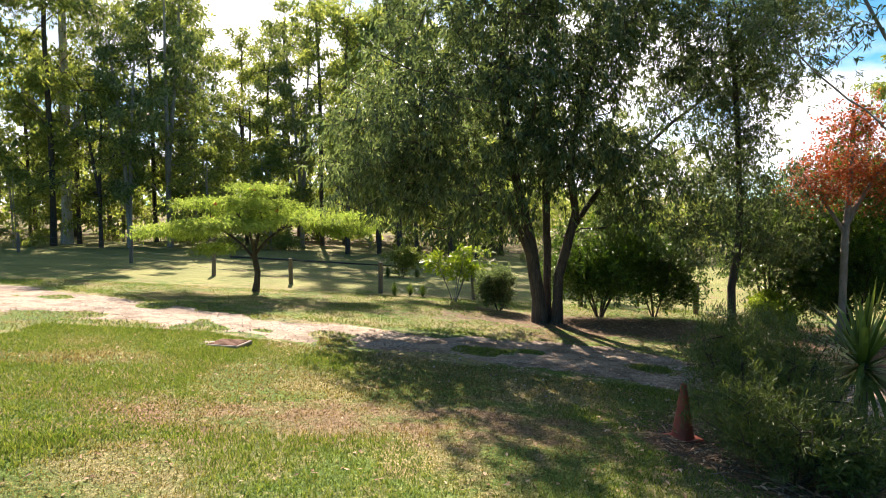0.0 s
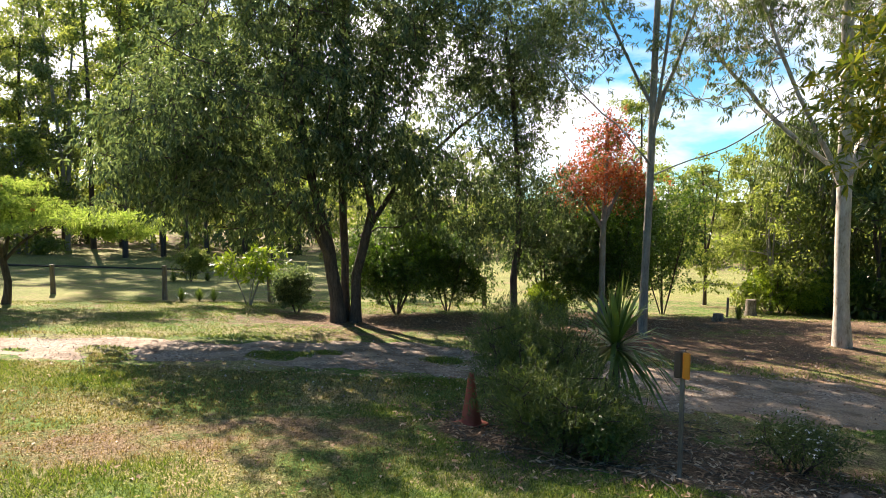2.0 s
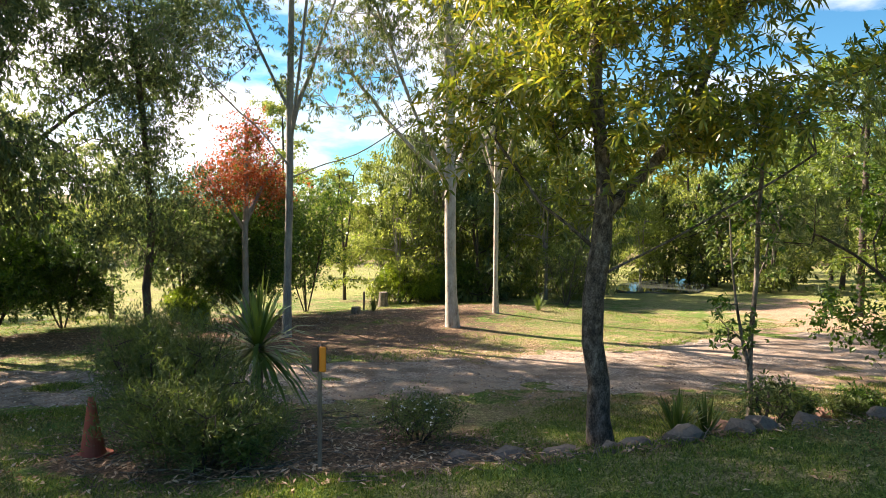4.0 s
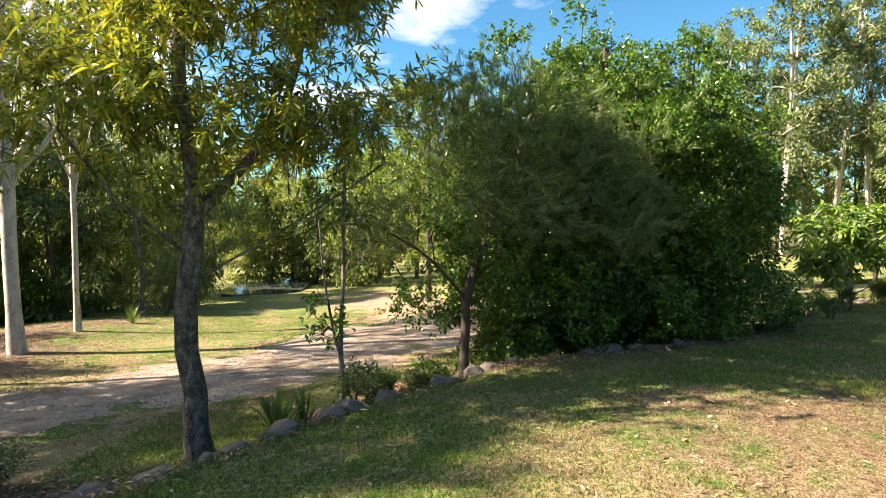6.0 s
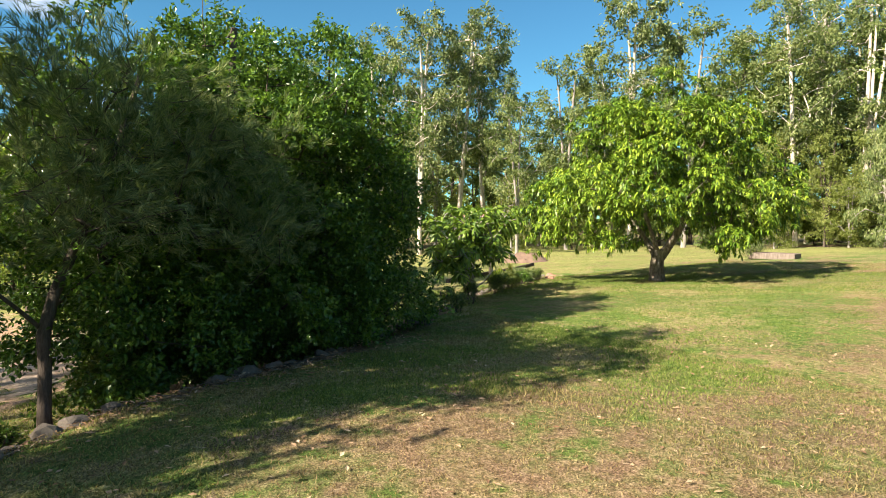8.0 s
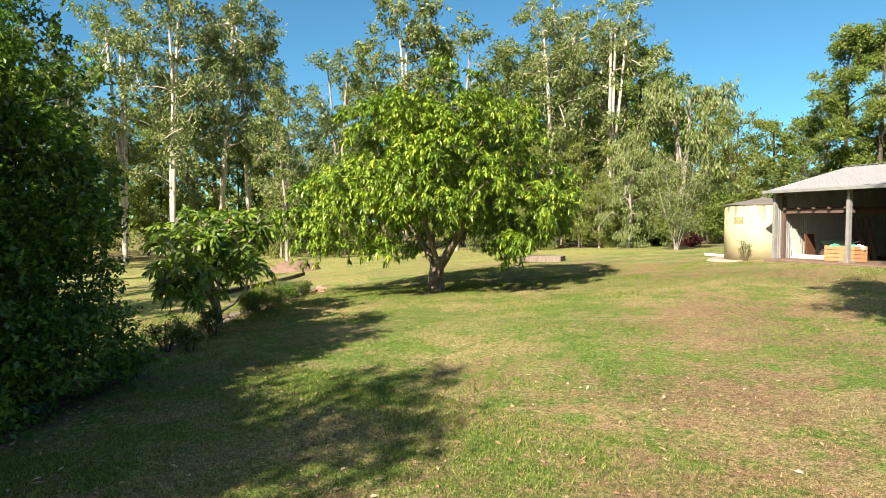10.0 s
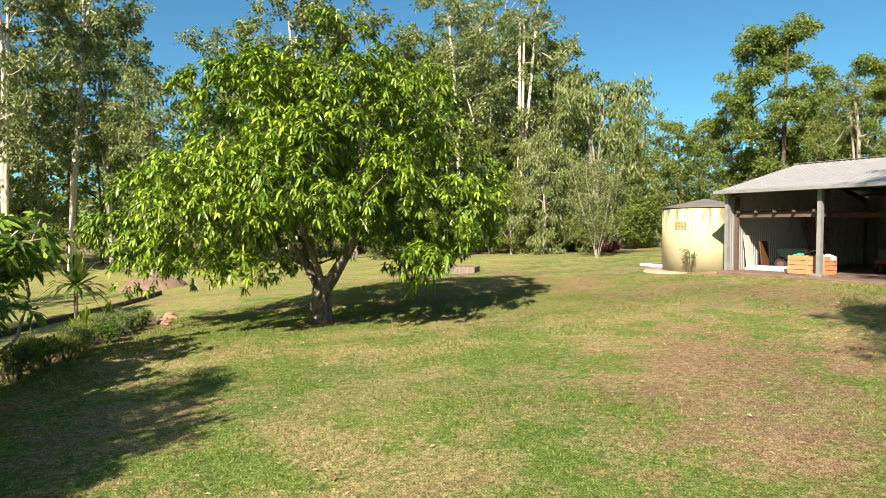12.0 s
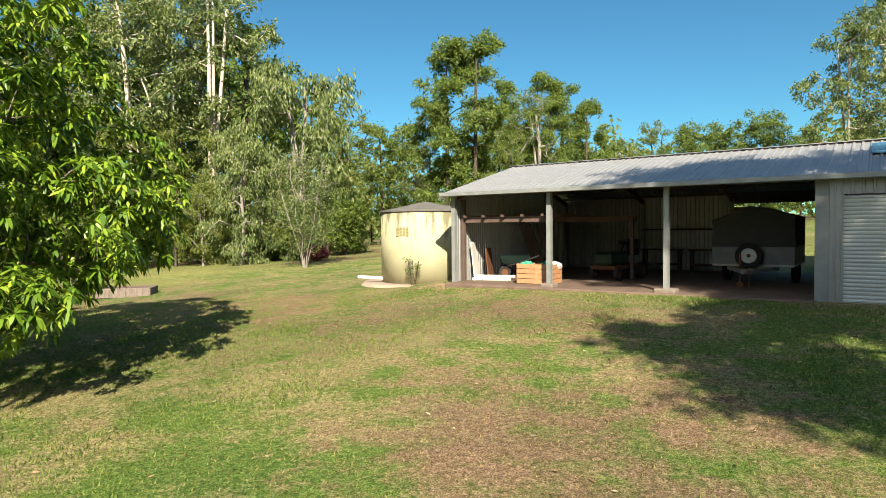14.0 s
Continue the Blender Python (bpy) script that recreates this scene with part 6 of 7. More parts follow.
def build_tank():
    x, y, r, h = 13.35, -32.45, 1.55, 2.4
    ob = thing("water_tank", x, y, 1.05, "round yellow lime-washed concrete water tank", "tank")
    bm = bmesh.new()
    bmesh.ops.create_cone(bm, cap_ends=True, segments=64, radius1=r, radius2=r, depth=h, matrix=Matrix.Translation((0, 0, h / 2)))
    for f in bm.faces:
        f.smooth = len(f.verts) == 4
    part("wall", bm, tank_mat(), ob)
    bm = bmesh.new()
    bmesh.ops.create_cone(bm, cap_ends=True, segments=14, radius1=r + 0.06, radius2=0.06, depth=0.32, matrix=Matrix.Translation((0, 0, h + 0.17)))
    bmesh.ops.create_cone(bm, cap_ends=True, segments=40, radius1=r + 0.05, radius2=r + 0.05, depth=0.06, matrix=Matrix.Translation((0, 0, h)))
    part("roof", bm, plain("grey fibro roof", (0.13, 0.125, 0.115), 0.85, 0, 0.3, 3.0, 0.3), ob, "grey conical roof")
    bm = bmesh.new()
    a = math.atan2(-11.2 - y, 9.6 - x) - 0.52
    m = pose(math.cos(a) * (r + 0.005), math.sin(a) * (r + 0.005), 1.72, 0, 0, math.degrees(a))
    for k in range(3):
        for j in range(4):
            box(bm, (0.025, 0.1, 0.085), m @ Matrix.Translation((0, -0.18 + 0.12 * j, -0.1 + 0.1 * k)), 0.006)
    part("vent_block", bm, plain("weathered vent", (0.27, 0.24, 0.12), 0.9), ob, "small grid of vent bricks")
    bm = bmesh.new()
    bmesh.ops.create_cone(bm, cap_ends=True, segments=48, radius1=r + 0.7, radius2=r + 0.6, depth=0.1, matrix=Matrix.Translation((0, 0, 0.0)))
    tagged(part("tank_plinth", bm, CONCRETE), "low round concrete kerb under the tank", "plinth", "", "structure").location = (x, y, 1.02)
    bm = bmesh.new()
    rod(bm, (0, 0, 0), (0.9, -0.25, 0.02), 0.06, None, 12)
    p = part("drain_pipe", bm, WHITE_PVC)
    p.location = (14.75, -31.75, 1.2)
    tagged(p, "white plastic drain pipe beside the tank", "pipe")
    bush("weed", x + math.cos(a + 0.28) * (r + 0.22), y + math.sin(a + 0.28) * (r + 0.22), "spindly weed growing against the tank", 0.32, 1.15, LEAF_GUM_WARM, 301, n=13, sprays=3, leaves=5, length=0.08, width=0.04, low=0.15, stems=4)


build_tank()

# ---------------------------------------------------------------- small things in the garden
ROCK = plain("lichened field stone", (0.15, 0.13, 0.11), 0.9, 0, 0.45, 5.0, 0.6)
ROCK_RED = plain("red-brown stone", (0.33, 0.19, 0.13), 0.9, 0, 0.4, 5.0, 0.6)
POST_WOOD = bark_mat("weathered post", [(0.3, (0.07, 0.055, 0.045)), (0.5, (0.17, 0.14, 0.12)), (0.75, (0.3, 0.26, 0.22))], (8, 8, 1.0), 0.5)
CONE = plain("faded red rubber", (0.36, 0.075, 0.045), 0.6, 0, 0.3, 7.0, 0.15)
ORANGE = plain("orange reflector", (0.75, 0.26, 0.03), 0.45, 0, 0.15, 7.0, 0.05)
WIRE = plain("fence wire", (0.25, 0.25, 0.25), 0.5, 0.8, 0.2)


def rock_mesh(seed):
    bm = bmesh.new()
    bmesh.ops.create_icosphere(bm, subdivisions=2, radius=1.0)
    off = Vector((seed * 3.7, seed * 1.3, 0))
    for v in bm.verts:
        v.co *= 1 + 0.42 * noise.noise(v.co * 1.1 + off) + 0.16 * noise.noise(v.co * 2.9 + off)
        v.co.x += 0.25 * v.co.y * math.sin(seed)
        v.co.z *= 0.66
    me = bpy.data.meshes.new("rock")
    bm.to_mesh(me)
    bm.free()
    return me


ROCKS = [rock_mesh(k) for k in range(7)]
for me in ROCKS[:5]:
    me.materials.append(ROCK)
for me in ROCKS[5:]:
    me.materials.append(ROCK_RED)


def rock(x, y, r, k, rng, label, group):
    ob = new("rock", ROCKS[k])
    s = rng.uniform(0.8, 1.25)
    ob.matrix_world = pose(x, y, gh(x, y) + r * 0.22, rng.uniform(-12, 12), rng.uniform(-12, 12), rng.uniform(0, 360)) @ Matrix.Diagonal((r * s, r / s, r * rng.uniform(0.8, 1.1), 1))
    return tagged(ob, label, "rock", group)


def edging():
    rng = random.Random(8)
    line = smooth_line([(*p, 0.0) for p in EDGE[2:]], 0.1)
    gap = 0.0
    for p, q in zip(line, line[1:]):
        gap -= math.hypot(*(q - p)[:2])
        if gap > 0:
            continue
        r = rng.uniform(0.09, 0.2)
        rock(p[0] + rng.uniform(-0.12, 0.15), p[1] + rng.uniform(-0.1, 0.15), r, rng.randrange(5), rng, "rough grey stone edging the lawn terrace", "terrace edging stones")
        gap = r * rng.uniform(1.5, 2.2) + (rng.uniform(0.1, 0.5) if rng.random() < 0.2 else 0)
    for k in range(12):
        rock(8.7 + 0.27 * k + rng.uniform(-0.1, 0.1), 2.75 - 0.14 * k + rng.uniform(-0.2, 0.2), rng.uniform(0.1, 0.2), 5 + k % 2, rng, "reddish stone in the lower garden edge", "red garden stones")
    for x, y, r in ((6.6, 3.5, 0.2), (6.1, 3.9, 0.22), (7.3, 2.9, 0.18), (7.55, 2.75, 0.17), (5.6, 4.2, 0.2)):
        rock(x, y, r, rng.randrange(5), rng, "weathered grey boulder beside the garden bed", "garden boulders")
    for k in range(9):
        rock(24.6 + 0.28 * k, -17.2 - 0.18 * k + rng.uniform(-0.2, 0.2), rng.uniform(0.1, 0.18), 5 + k % 2, rng, "reddish stone at the end of the flower bed", "red garden stones")


edging()


def fence():
    ob = thing("paddock_fence", 0, 0, 0, "old post and wire paddock fence", "fence")
    spots = [(-25.5, 37.4), (-16.7, 33.3), (-10.5, 28.4), (-6.5, 26.5), (-2.5, 24.7), (1.2, 24.0), (5.2, 23.4), (9.4, 23.0)]
    rng = random.Random(5)
    for x, y in spots:
        bm = bmesh.new()
        h = rng.uniform(1.1, 1.25)
        lean = rng.uniform(-0.06, 0.06)
        z = gh(x, y)
        rod(bm, (x, y, z - 0.2), (x + lean, y, z + h), 0.1, 0.085, 9)
        part("post", bm, POST_WOOD, ob)
    for hgt in (0.35, 0.7, 1.05):
        for (ax, ay), (bx, by) in zip(spots, spots[1:]):
            bm = bmesh.new()
            rod(bm, (ax, ay, gh(ax, ay) + hgt), (bx, by, gh(bx, by) + hgt), 0.004, None, 4)
            part("wire", bm, WIRE, ob)


fence()


def timber_edging():
    ob = thing("timber_edging", 0, 0, 0, "low dark sleeper edging curving round a garden bed", "edging")
    line = [(28.6, -14.0), (29.4, -15.3), (30.4, -17.0), (31.6, -19.2), (33.0, -21.2), (34.4, -22.8)]
    for (ax, ay), (bx, by) in zip(line, line[1:]):
        bm = bmesh.new()
        beam(bm, (ax, ay, gh(ax, ay) + 0.06), (bx, by, gh(bx, by) + 0.06), 0.14, 0.24, 0.015)
        part("sleeper", bm, TIMBER, ob)


timber_edging()


def traffic_cone():
    x, y = 3.04, 7.75
    ob = thing("traffic_cone", x, y, gh(x, y), "faded red rubber traffic cone beside the shrubs", "traffic cone", "", 20)
    bm = bmesh.new()
    box(bm, (0.38, 0.38, 0.04), Matrix.Translation((0, 0, 0.02)), 0.015)
    part("base", bm, CONE, ob)
    bm = bmesh.new()
    prof = [(0.15, 0.035), (0.135, 0.07), (0.105, 0.26), (0.075, 0.45), (0.045, 0.66), (0.032, 0.72), (0.024, 0.715)]
    rings = [[bm.verts.new((math.cos(a) * r, math.sin(a) * r, z)) for a in [2 * math.pi * k / 24 for k in range(24)]] for r, z in prof]
    for a, b in zip(rings, rings[1:]):
        for k in range(24):
            bm.faces.new((a[k], a[(k + 1) % 24], b[(k + 1) % 24], b[k]))
    part("body", bm, CONE, ob)


traffic_cone()


def marker_post():
    x, y = 4.12, 4.87
    ob = thing("marker_post", x, y, gh(x, y), "thin steel marker post with an orange reflector board", "marker post", "", -55)
    bm = bmesh.new()
    box(bm, (0.042, 0.03, 1.38), Matrix.Translation((0, 0, 0.59)), 0.004)
    part("post", bm, POST_WOOD, ob)
    for dx in (-0.055, 0.055):
        bm = bmesh.new()
        box(bm, (0.07, 0.02, 0.26), Matrix.Translation((dx * 0.72, -0.03, 1.14)), 0.012)
        part("reflector", bm, ORANGE if dx > 0 else TIMBER, ob, "orange reflector board" if dx > 0 else "dark edge of the reflector board")


marker_post()


def drain():
    x, y = -4.35, 12.5
    ob = thing("drain_grate", x, y, gh(x, y) + 0.02, "rusty drain grate set in a concrete surround", "drain", "", -15)
    bm = bmesh.new()
    for a, b, w, d in ((0, 0.25, 0.72, 0.06), (0, -0.25, 0.72, 0.06), (-0.33, 0, 0.06, 0.44), (0.33, 0, 0.06, 0.44)):
        box(bm, (w, d, 0.1), Matrix.Translation((a, b, 0)), 0.015)
    part("surround", bm, CONCRETE, ob)
    for k in range(7):
        bm = bmesh.new()
        box(bm, (0.62, 0.03, 0.035), Matrix.Translation((0, -0.21 + 0.07 * k, 0.045)))
        part("bar", bm, RUST, ob)
    bm = bmesh.new()
    box(bm, (0.34, 0.3, 0.07), Matrix.Translation((-0.54, 0.05, -0.025)), 0.02)
    part("apron", bm, CONCRETE, ob)


drain()


def spiky(name, x, y, label, n, length, width, rise, seed, leaf, trunk=0.0, category="plant", spread=1.0):
    """A rosette of long pointed leaves, on a short trunk or from the ground; each leaf bends under its weight."""
    rng = np.random.default_rng(seed)
    ob = thing(name, x, y, gh(x, y) - 0.02, label, category)
    if trunk:
        v, q = tube([(0, 0, 0), (0.02, 0, trunk * 0.5), (0, 0, trunk)], [0.07, 0.06, 0.065], 10)
        link_part("trunk", fast_mesh("trunk", v, q), BARK_BROWN, ob)
    V, Q, T = [], [], []
    for k in range(n):
        a = k * 2.39996 + rng.uniform(-0.2, 0.2)
        e = radians(rise + (88 - rise) * (1 - (k / n)) ** spread + rng.uniform(-6, 6))
        L = length * rng.uniform(0.75, 1.1)
        out = np.array([math.cos(a), math.sin(a), 0])
        side = np.array([-math.sin(a), math.cos(a), 0]) * width / 2
        base = np.array([0, 0, trunk * rng.uniform(0.85, 1.0)])
        b = len(V)
        for t, wd in ((0.0, 0.6), (0.3, 1.0), (0.65, 0.85)):
            p = base + out * math.cos(e) * L * t + np.array([0, 0, math.sin(e) * L * t - 0.22 * L * t ** 3 * math.cos(e)])
            V += [p - side * wd, p + side * wd]
        V.append(base + out * math.cos(e) * L + np.array([0, 0, math.sin(e) * L - 0.32 * L * math.cos(e)]))
        Q += [(b, b + 1, b + 3, b + 2), (b + 2, b + 3, b + 5, b + 4)]
        T.append((b + 4, b + 5, b + 6))
    link_part("leaf_crown", fast_mesh("leaf_crown", V, Q, T, False), leaf, ob)
    return ob


LEAF_YUCCA = leaf_mat("yucca leaf", [(0.15, (0.06, 0.11, 0.03)), (0.5, (0.14, 0.22, 0.05)), (0.85, (0.28, 0.34, 0.1))], 0.35, 0.3)
spiky("yucca", 5.4, 7.9, "spiky green yucca standing in the garden bed", 110, 1.15, 0.062, -45, 401, LEAF_YUCCA, 1.15)
spiky("strap_plant", 8.4, 2.75, "clump of upright strap leaves by the stones", 44, 0.75, 0.045, 45, 402, LEAF_STRAP)
spiky("strap_plant", 8.75, 2.5, "clump of upright strap leaves by the stones", 30, 0.65, 0.045, 45, 403, LEAF_STRAP)
spiky("cycad", 30.4, -17.4, "cycad with a stout trunk beside the garden edge", 60, 1.3, 0.16, -20, 406, LEAF_STRAP, 1.3)
spiky("flowering_clump", 29.2, -17.9, "low clump with yellow-tipped strap leaves", 50, 0.7, 0.05, 20, 407, LEAF_LONG)
spiky("grass_tussock", 20.4, 12.2, "pale arching grass tussock on the mound", 90, 0.75, 0.02, 30, 404, LEAF_STRAP)
spiky("grass_tussock", 17.0, 17.6, "pale arching grass tussock on the mound", 70, 0.7, 0.02, 30, 405, LEAF_STRAP)
for k, (x, y) in enumerate([(-1.9, 24.2), (-1.3, 24.4), (-0.8, 24.3), (-2.9, 32.6), (-1.4, 33.2)]):
    spiky("grass_tussock", x, y, "tall rank grass tussock by the paddock fence", 90, 0.6, 0.022, 35, 410 + k, LEAF_STRAP)
bush("daisy_bush", 6.0, 5.2, "low grey-green daisy bush in the leaf litter", 0.6, 0.55, LEAF_SHRUB, 421, n=150, sprays=5, leaves=8, length=0.05, width=0.014)
for k, (x, y, h) in enumerate([(9.4, 1.9, 0.9), (10.3, 1.7, 0.5), (11.2, 0.9, 0.6), (10.8, 1.2, 0.5), (3.7, 5.6, 0.4), (23.2, -14.8, 0.6), (24.4, -16.0, 0.5), (25.2, -16.9, 0.45), (21.5, -12.8, 0.7), (20.6, -11.9, 0.7), (16.8, -8.6, 0.6), (15.2, -6.9, 0.5), (18.3, -9.8, 0.8), (17.5, -8.4, 0.9)]):
    bush("garden_plant", x, y, "small leafy plant in the garden bed", h * 0.6, h, (LEAF_SHRUB, LEAF_STRAP, LEAF_FICUS)[k % 3], 430 + k, n=45, sprays=4, leaves=7, length=0.08, width=0.03, group="garden bed plants")
for k, (x, y, h) in enumerate([(22.0, -13.4, 0.55), (22.7, -13.9, 0.6), (23.6, -14.6, 0.5), (24.1, -15.4, 0.6), (25.0, -15.9, 0.5), (25.7, -16.6, 0.45), (21.2, -12.5, 0.7)]):
    bush("border_plant", x, y, "wispy pale green flowering plant in the border", 0.5, h, (LEAF_WOOD, LEAF_GREV)[k % 2], 480 + k, n=70, sprays=4, leaves=8, length=0.1, width=0.016, droop=-0.3, group="border plants", rad=0.6)
for k, (x, y) in enumerate([(28.0, -16.6), (27.2, -15.9), (28.8, -17.0)]):
    spiky("bromeliad", x, y, "clump of yellow-green bromeliad leaves in the border", 34, 0.6, 0.06, 25, 490 + k, LEAF_LIME)
p = bpy.data.objects["daisy_bush"]
flower = np.random.default_rng(7)
petals = leaf_mat("white petal", [(0.2, (0.7, 0.7, 0.66)), (0.8, (0.85, 0.85, 0.82))], 0.6, 0.2, (1, 1, 1))
bloom = foliage(np.zeros((1, 3)), np.array([[0, 0, 1.0]]), flower, 1, 0.002, 9, 0.028, 0.016, fwd=0.2, rad=1.0, droop=-0.1, heart=np.zeros(3))
bloom.materials.append(petals)
for k in range(40):
    f = link_part("flower", bloom, None, p)
    f.location = (flower.normal(0, 0.28), flower.normal(0, 0.28), flower.uniform(0.4, 0.6))
for k, (x, y) in enumerate([(13.9, -1.9), (14.6, -3.6), (15.2, -5.4), (13.6, -0.6)]):
    bush("hedge_shrub", x, y, "leafy green shrub filling the foot of the fig trees", 0.85, 1.4, LEAF_FICUS if k % 3 else LEAF_SHRUB, 450 + k, n=130, length=0.1, width=0.05, group="hedge foot shrubs")


def stump(x, y, r, h, label):
    ob = thing("tree_stump", x, y, gh(x, y) - 0.03, label, "stump")
    v, q = tube([(0, 0, 0), (0, 0, h * 0.3), (0.01, 0, h)], [r * 1.35, r, r * 0.95], 14)
    link_part("trunk", fast_mesh("trunk", v, q), BARK_BROWN, ob)
    bm = bmesh.new()
    bmesh.ops.create_cone(bm, cap_ends=True, segments=14, radius1=r * 0.94, radius2=r * 0.9, depth=0.03, matrix=Matrix.Translation((0.01, 0, h)))
    part("cut_face", bm, POST_WOOD, ob, "pale sawn cut face")


stump(19.1, 19.2, 0.2, 0.65, "grey sawn tree stump on the mulch")
stump(15.9, 17.4, 0.18, 0.28, "low dark stump in the grass")
bm = bmesh.new()
rod(bm, (0, 0, -0.1), (0.02, 0, 0.75), 0.045, None, 8)
p = part("stake", bm, POST_WOOD)
p.location = (17.5, 18.7, gh(17.5, 18.7))
tagged(p, "short weathered timber stake in the grass", "stake")


def planter():
    x, y = 24.9, -32.4
    ob = thing("planter_box", x, y, gh(x, y), "low grey weathered timber planter box on the lawn", "planter", "", 20)
    for a, b, w, d in ((0, -0.5, 2.3, 0.15), (0, 0.5, 2.3, 0.15), (-1.08, 0, 0.15, 0.85), (1.08, 0, 0.15, 0.85)):
        bm = bmesh.new()
        box(bm, (w, d, 0.36), Matrix.Translation((a, b, 0.16)), 0.02)
        part("wall", bm, POST_WOOD, ob)
    bm = bmesh.new()
    box(bm, (2.05, 0.88, 0.3), Matrix.Translation((0, 0, 0.18)))
    part("soil", bm, EARTHEN, ob)
    bush("planter_shrub", x + 0.9, y + 0.8, "dry grey-brown shrub beside the planter box", 0.85, 1.35, LEAF_GUM_WARM, 470, n=120, sprays=4, leaves=8, length=0.1, width=0.02)


planter()


def mound():
    x, y = 38.5, -24.8
    n = 26
    g = np.linspace(-1, 1, n)
    gx, gy = np.meshgrid(g, g, indexing="ij")
    rng = np.random.default_rng(6)
    h = np.clip(1 - gx ** 2 - gy ** 2, 0, 1) ** 0.8 * 0.7 + rng.normal(0, 0.07, gx.shape) - 0.12
    px, py = x + gx * 2.0, y + gy * 1.6
    i = np.arange(n * n).reshape(n, n)
    q = np.stack([i[:-1, :-1], i[1:, :-1], i[1:, 1:], i[:-1, 1:]], -1).reshape(-1, 4)
    tagged(link_part("dirt_mound", fast_mesh("dirt_mound", np.stack([px, py, gz(px, py) + h], -1).reshape(-1, 3), q), plain("loose red earth", (0.17, 0.115, 0.085), 0.95, 0, 0.35, 3.0, 0.6)), "heap of loose red-brown earth and sticks", "mound")


mound()


def pond():
    m = Mat("still water", 0.06, 0, 0.5)
    m.colour(m.ramp(m.noise(0.6, 3), [(0.3, (0.05, 0.06, 0.05)), (0.7, (0.09, 0.1, 0.085))]))
    m.bump(m.noise(6, 3), 0.06, 0.02)
    bm = bmesh.new()
    ring = []
    for k in range(48):
        a = 2 * math.pi * k / 48
        r = 1 + 0.12 * math.sin(3 * a + 1) + 0.07 * math.sin(5 * a)
        ring.append(bm.verts.new((38 + math.cos(a) * 4.0 * r, 14 + math.sin(a) * 2.3 * r, 0)))
    bm.faces.new(ring)
    z = max(gh(v.co.x, v.co.y) for v in ring) + 0.02
    for v in ring:
        v.co.z = z
    ext = bmesh.ops.extrude_face_region(bm, geom=bm.faces[:])
    for g in ext["geom"]:
        if isinstance(g, bmesh.types.BMVert):
            g.co.z -= 1.2
            g.co.x, g.co.y = 38 + (g.co.x - 38) * 1.08, 14 + (g.co.y - 14) * 1.1
    bmesh.ops.recalc_face_normals(bm, faces=bm.faces[:])
    tagged(part("pond", bm, m.m), "small farm pond reflecting the sky", "water", "", "structure")


pond()

# fallen log in the paddock
v, q = tube([(-14, 41, gh(-14, 41) + 0.05), (-9, 40.6, gh(-9, 40.6) + 0.06), (-3, 40.2, gh(-3, 40.2) + 0.04)], [0.065, 0.06, 0.04], 9)
tagged(link_part("fallen_log", fast_mesh("fallen_log", v, q), BARK_DARK), "long dark fallen log lying in the paddock", "log")

# ---------------------------------------------------------------- grass, litter and gravel


def grass_mat():
    m = Mat("grass blade", 0.6, 0.0, 0.25)
    g = m.node("ShaderNodeNewGeometry")
    green = m.ramp(g.outputs["Random Per Island"], [(0.1, (0.06, 0.12, 0.018)), (0.5, (0.135, 0.215, 0.038)), (0.9, (0.26, 0.32, 0.085))])
    dry = m.ramp(g.outputs["Random Per Island"], [(0.1, (0.11, 0.07, 0.038)), (0.5, (0.23, 0.155, 0.085)), (0.9, (0.4, 0.3, 0.17))])
    col = m.mix(m.attr("dry"), green, dry)
    m.colour(col)
    tr = m.node("ShaderNodeBsdfTranslucent")
    m.link(m.mix(1.0, col, (1.0, 1.0, 0.5), "MULTIPLY"), tr.inputs["Color"])
    mx = m.node("ShaderNodeMixShader")
    mx.inputs[0].default_value = 0.42
    m.link(m.b.outputs[0], mx.inputs[1])
    m.link(tr.outputs[0], mx.inputs[2])
    m.link(mx.outputs[0], m.out.inputs["Surface"])
    return m.m


def patchy(x, y, seed):
    """A cheap smooth noise over the plan, about -1 to 1."""
    rng = np.random.default_rng(seed)
    s = np.zeros(np.shape(x))
    for k in range(10):
        a, f, p = rng.uniform(0, 6.28), rng.uniform(0.5, 3.2), rng.uniform(0, 6.28)
        s = s + np.sin((x * math.cos(a) + y * math.sin(a)) * f + p) / math.sqrt(f)
    return s / 4.5


def scatter(n, rng, zones):
    """Points over rectangles (x0, x1, y0, y1, share)."""
    out = []
    for x0, x1, y0, y1, share in zones:
        k = int(n * share)
        out.append(np.column_stack([rng.uniform(x0, x1, k), rng.uniform(y0, y1, k)]))
    return np.vstack(out)


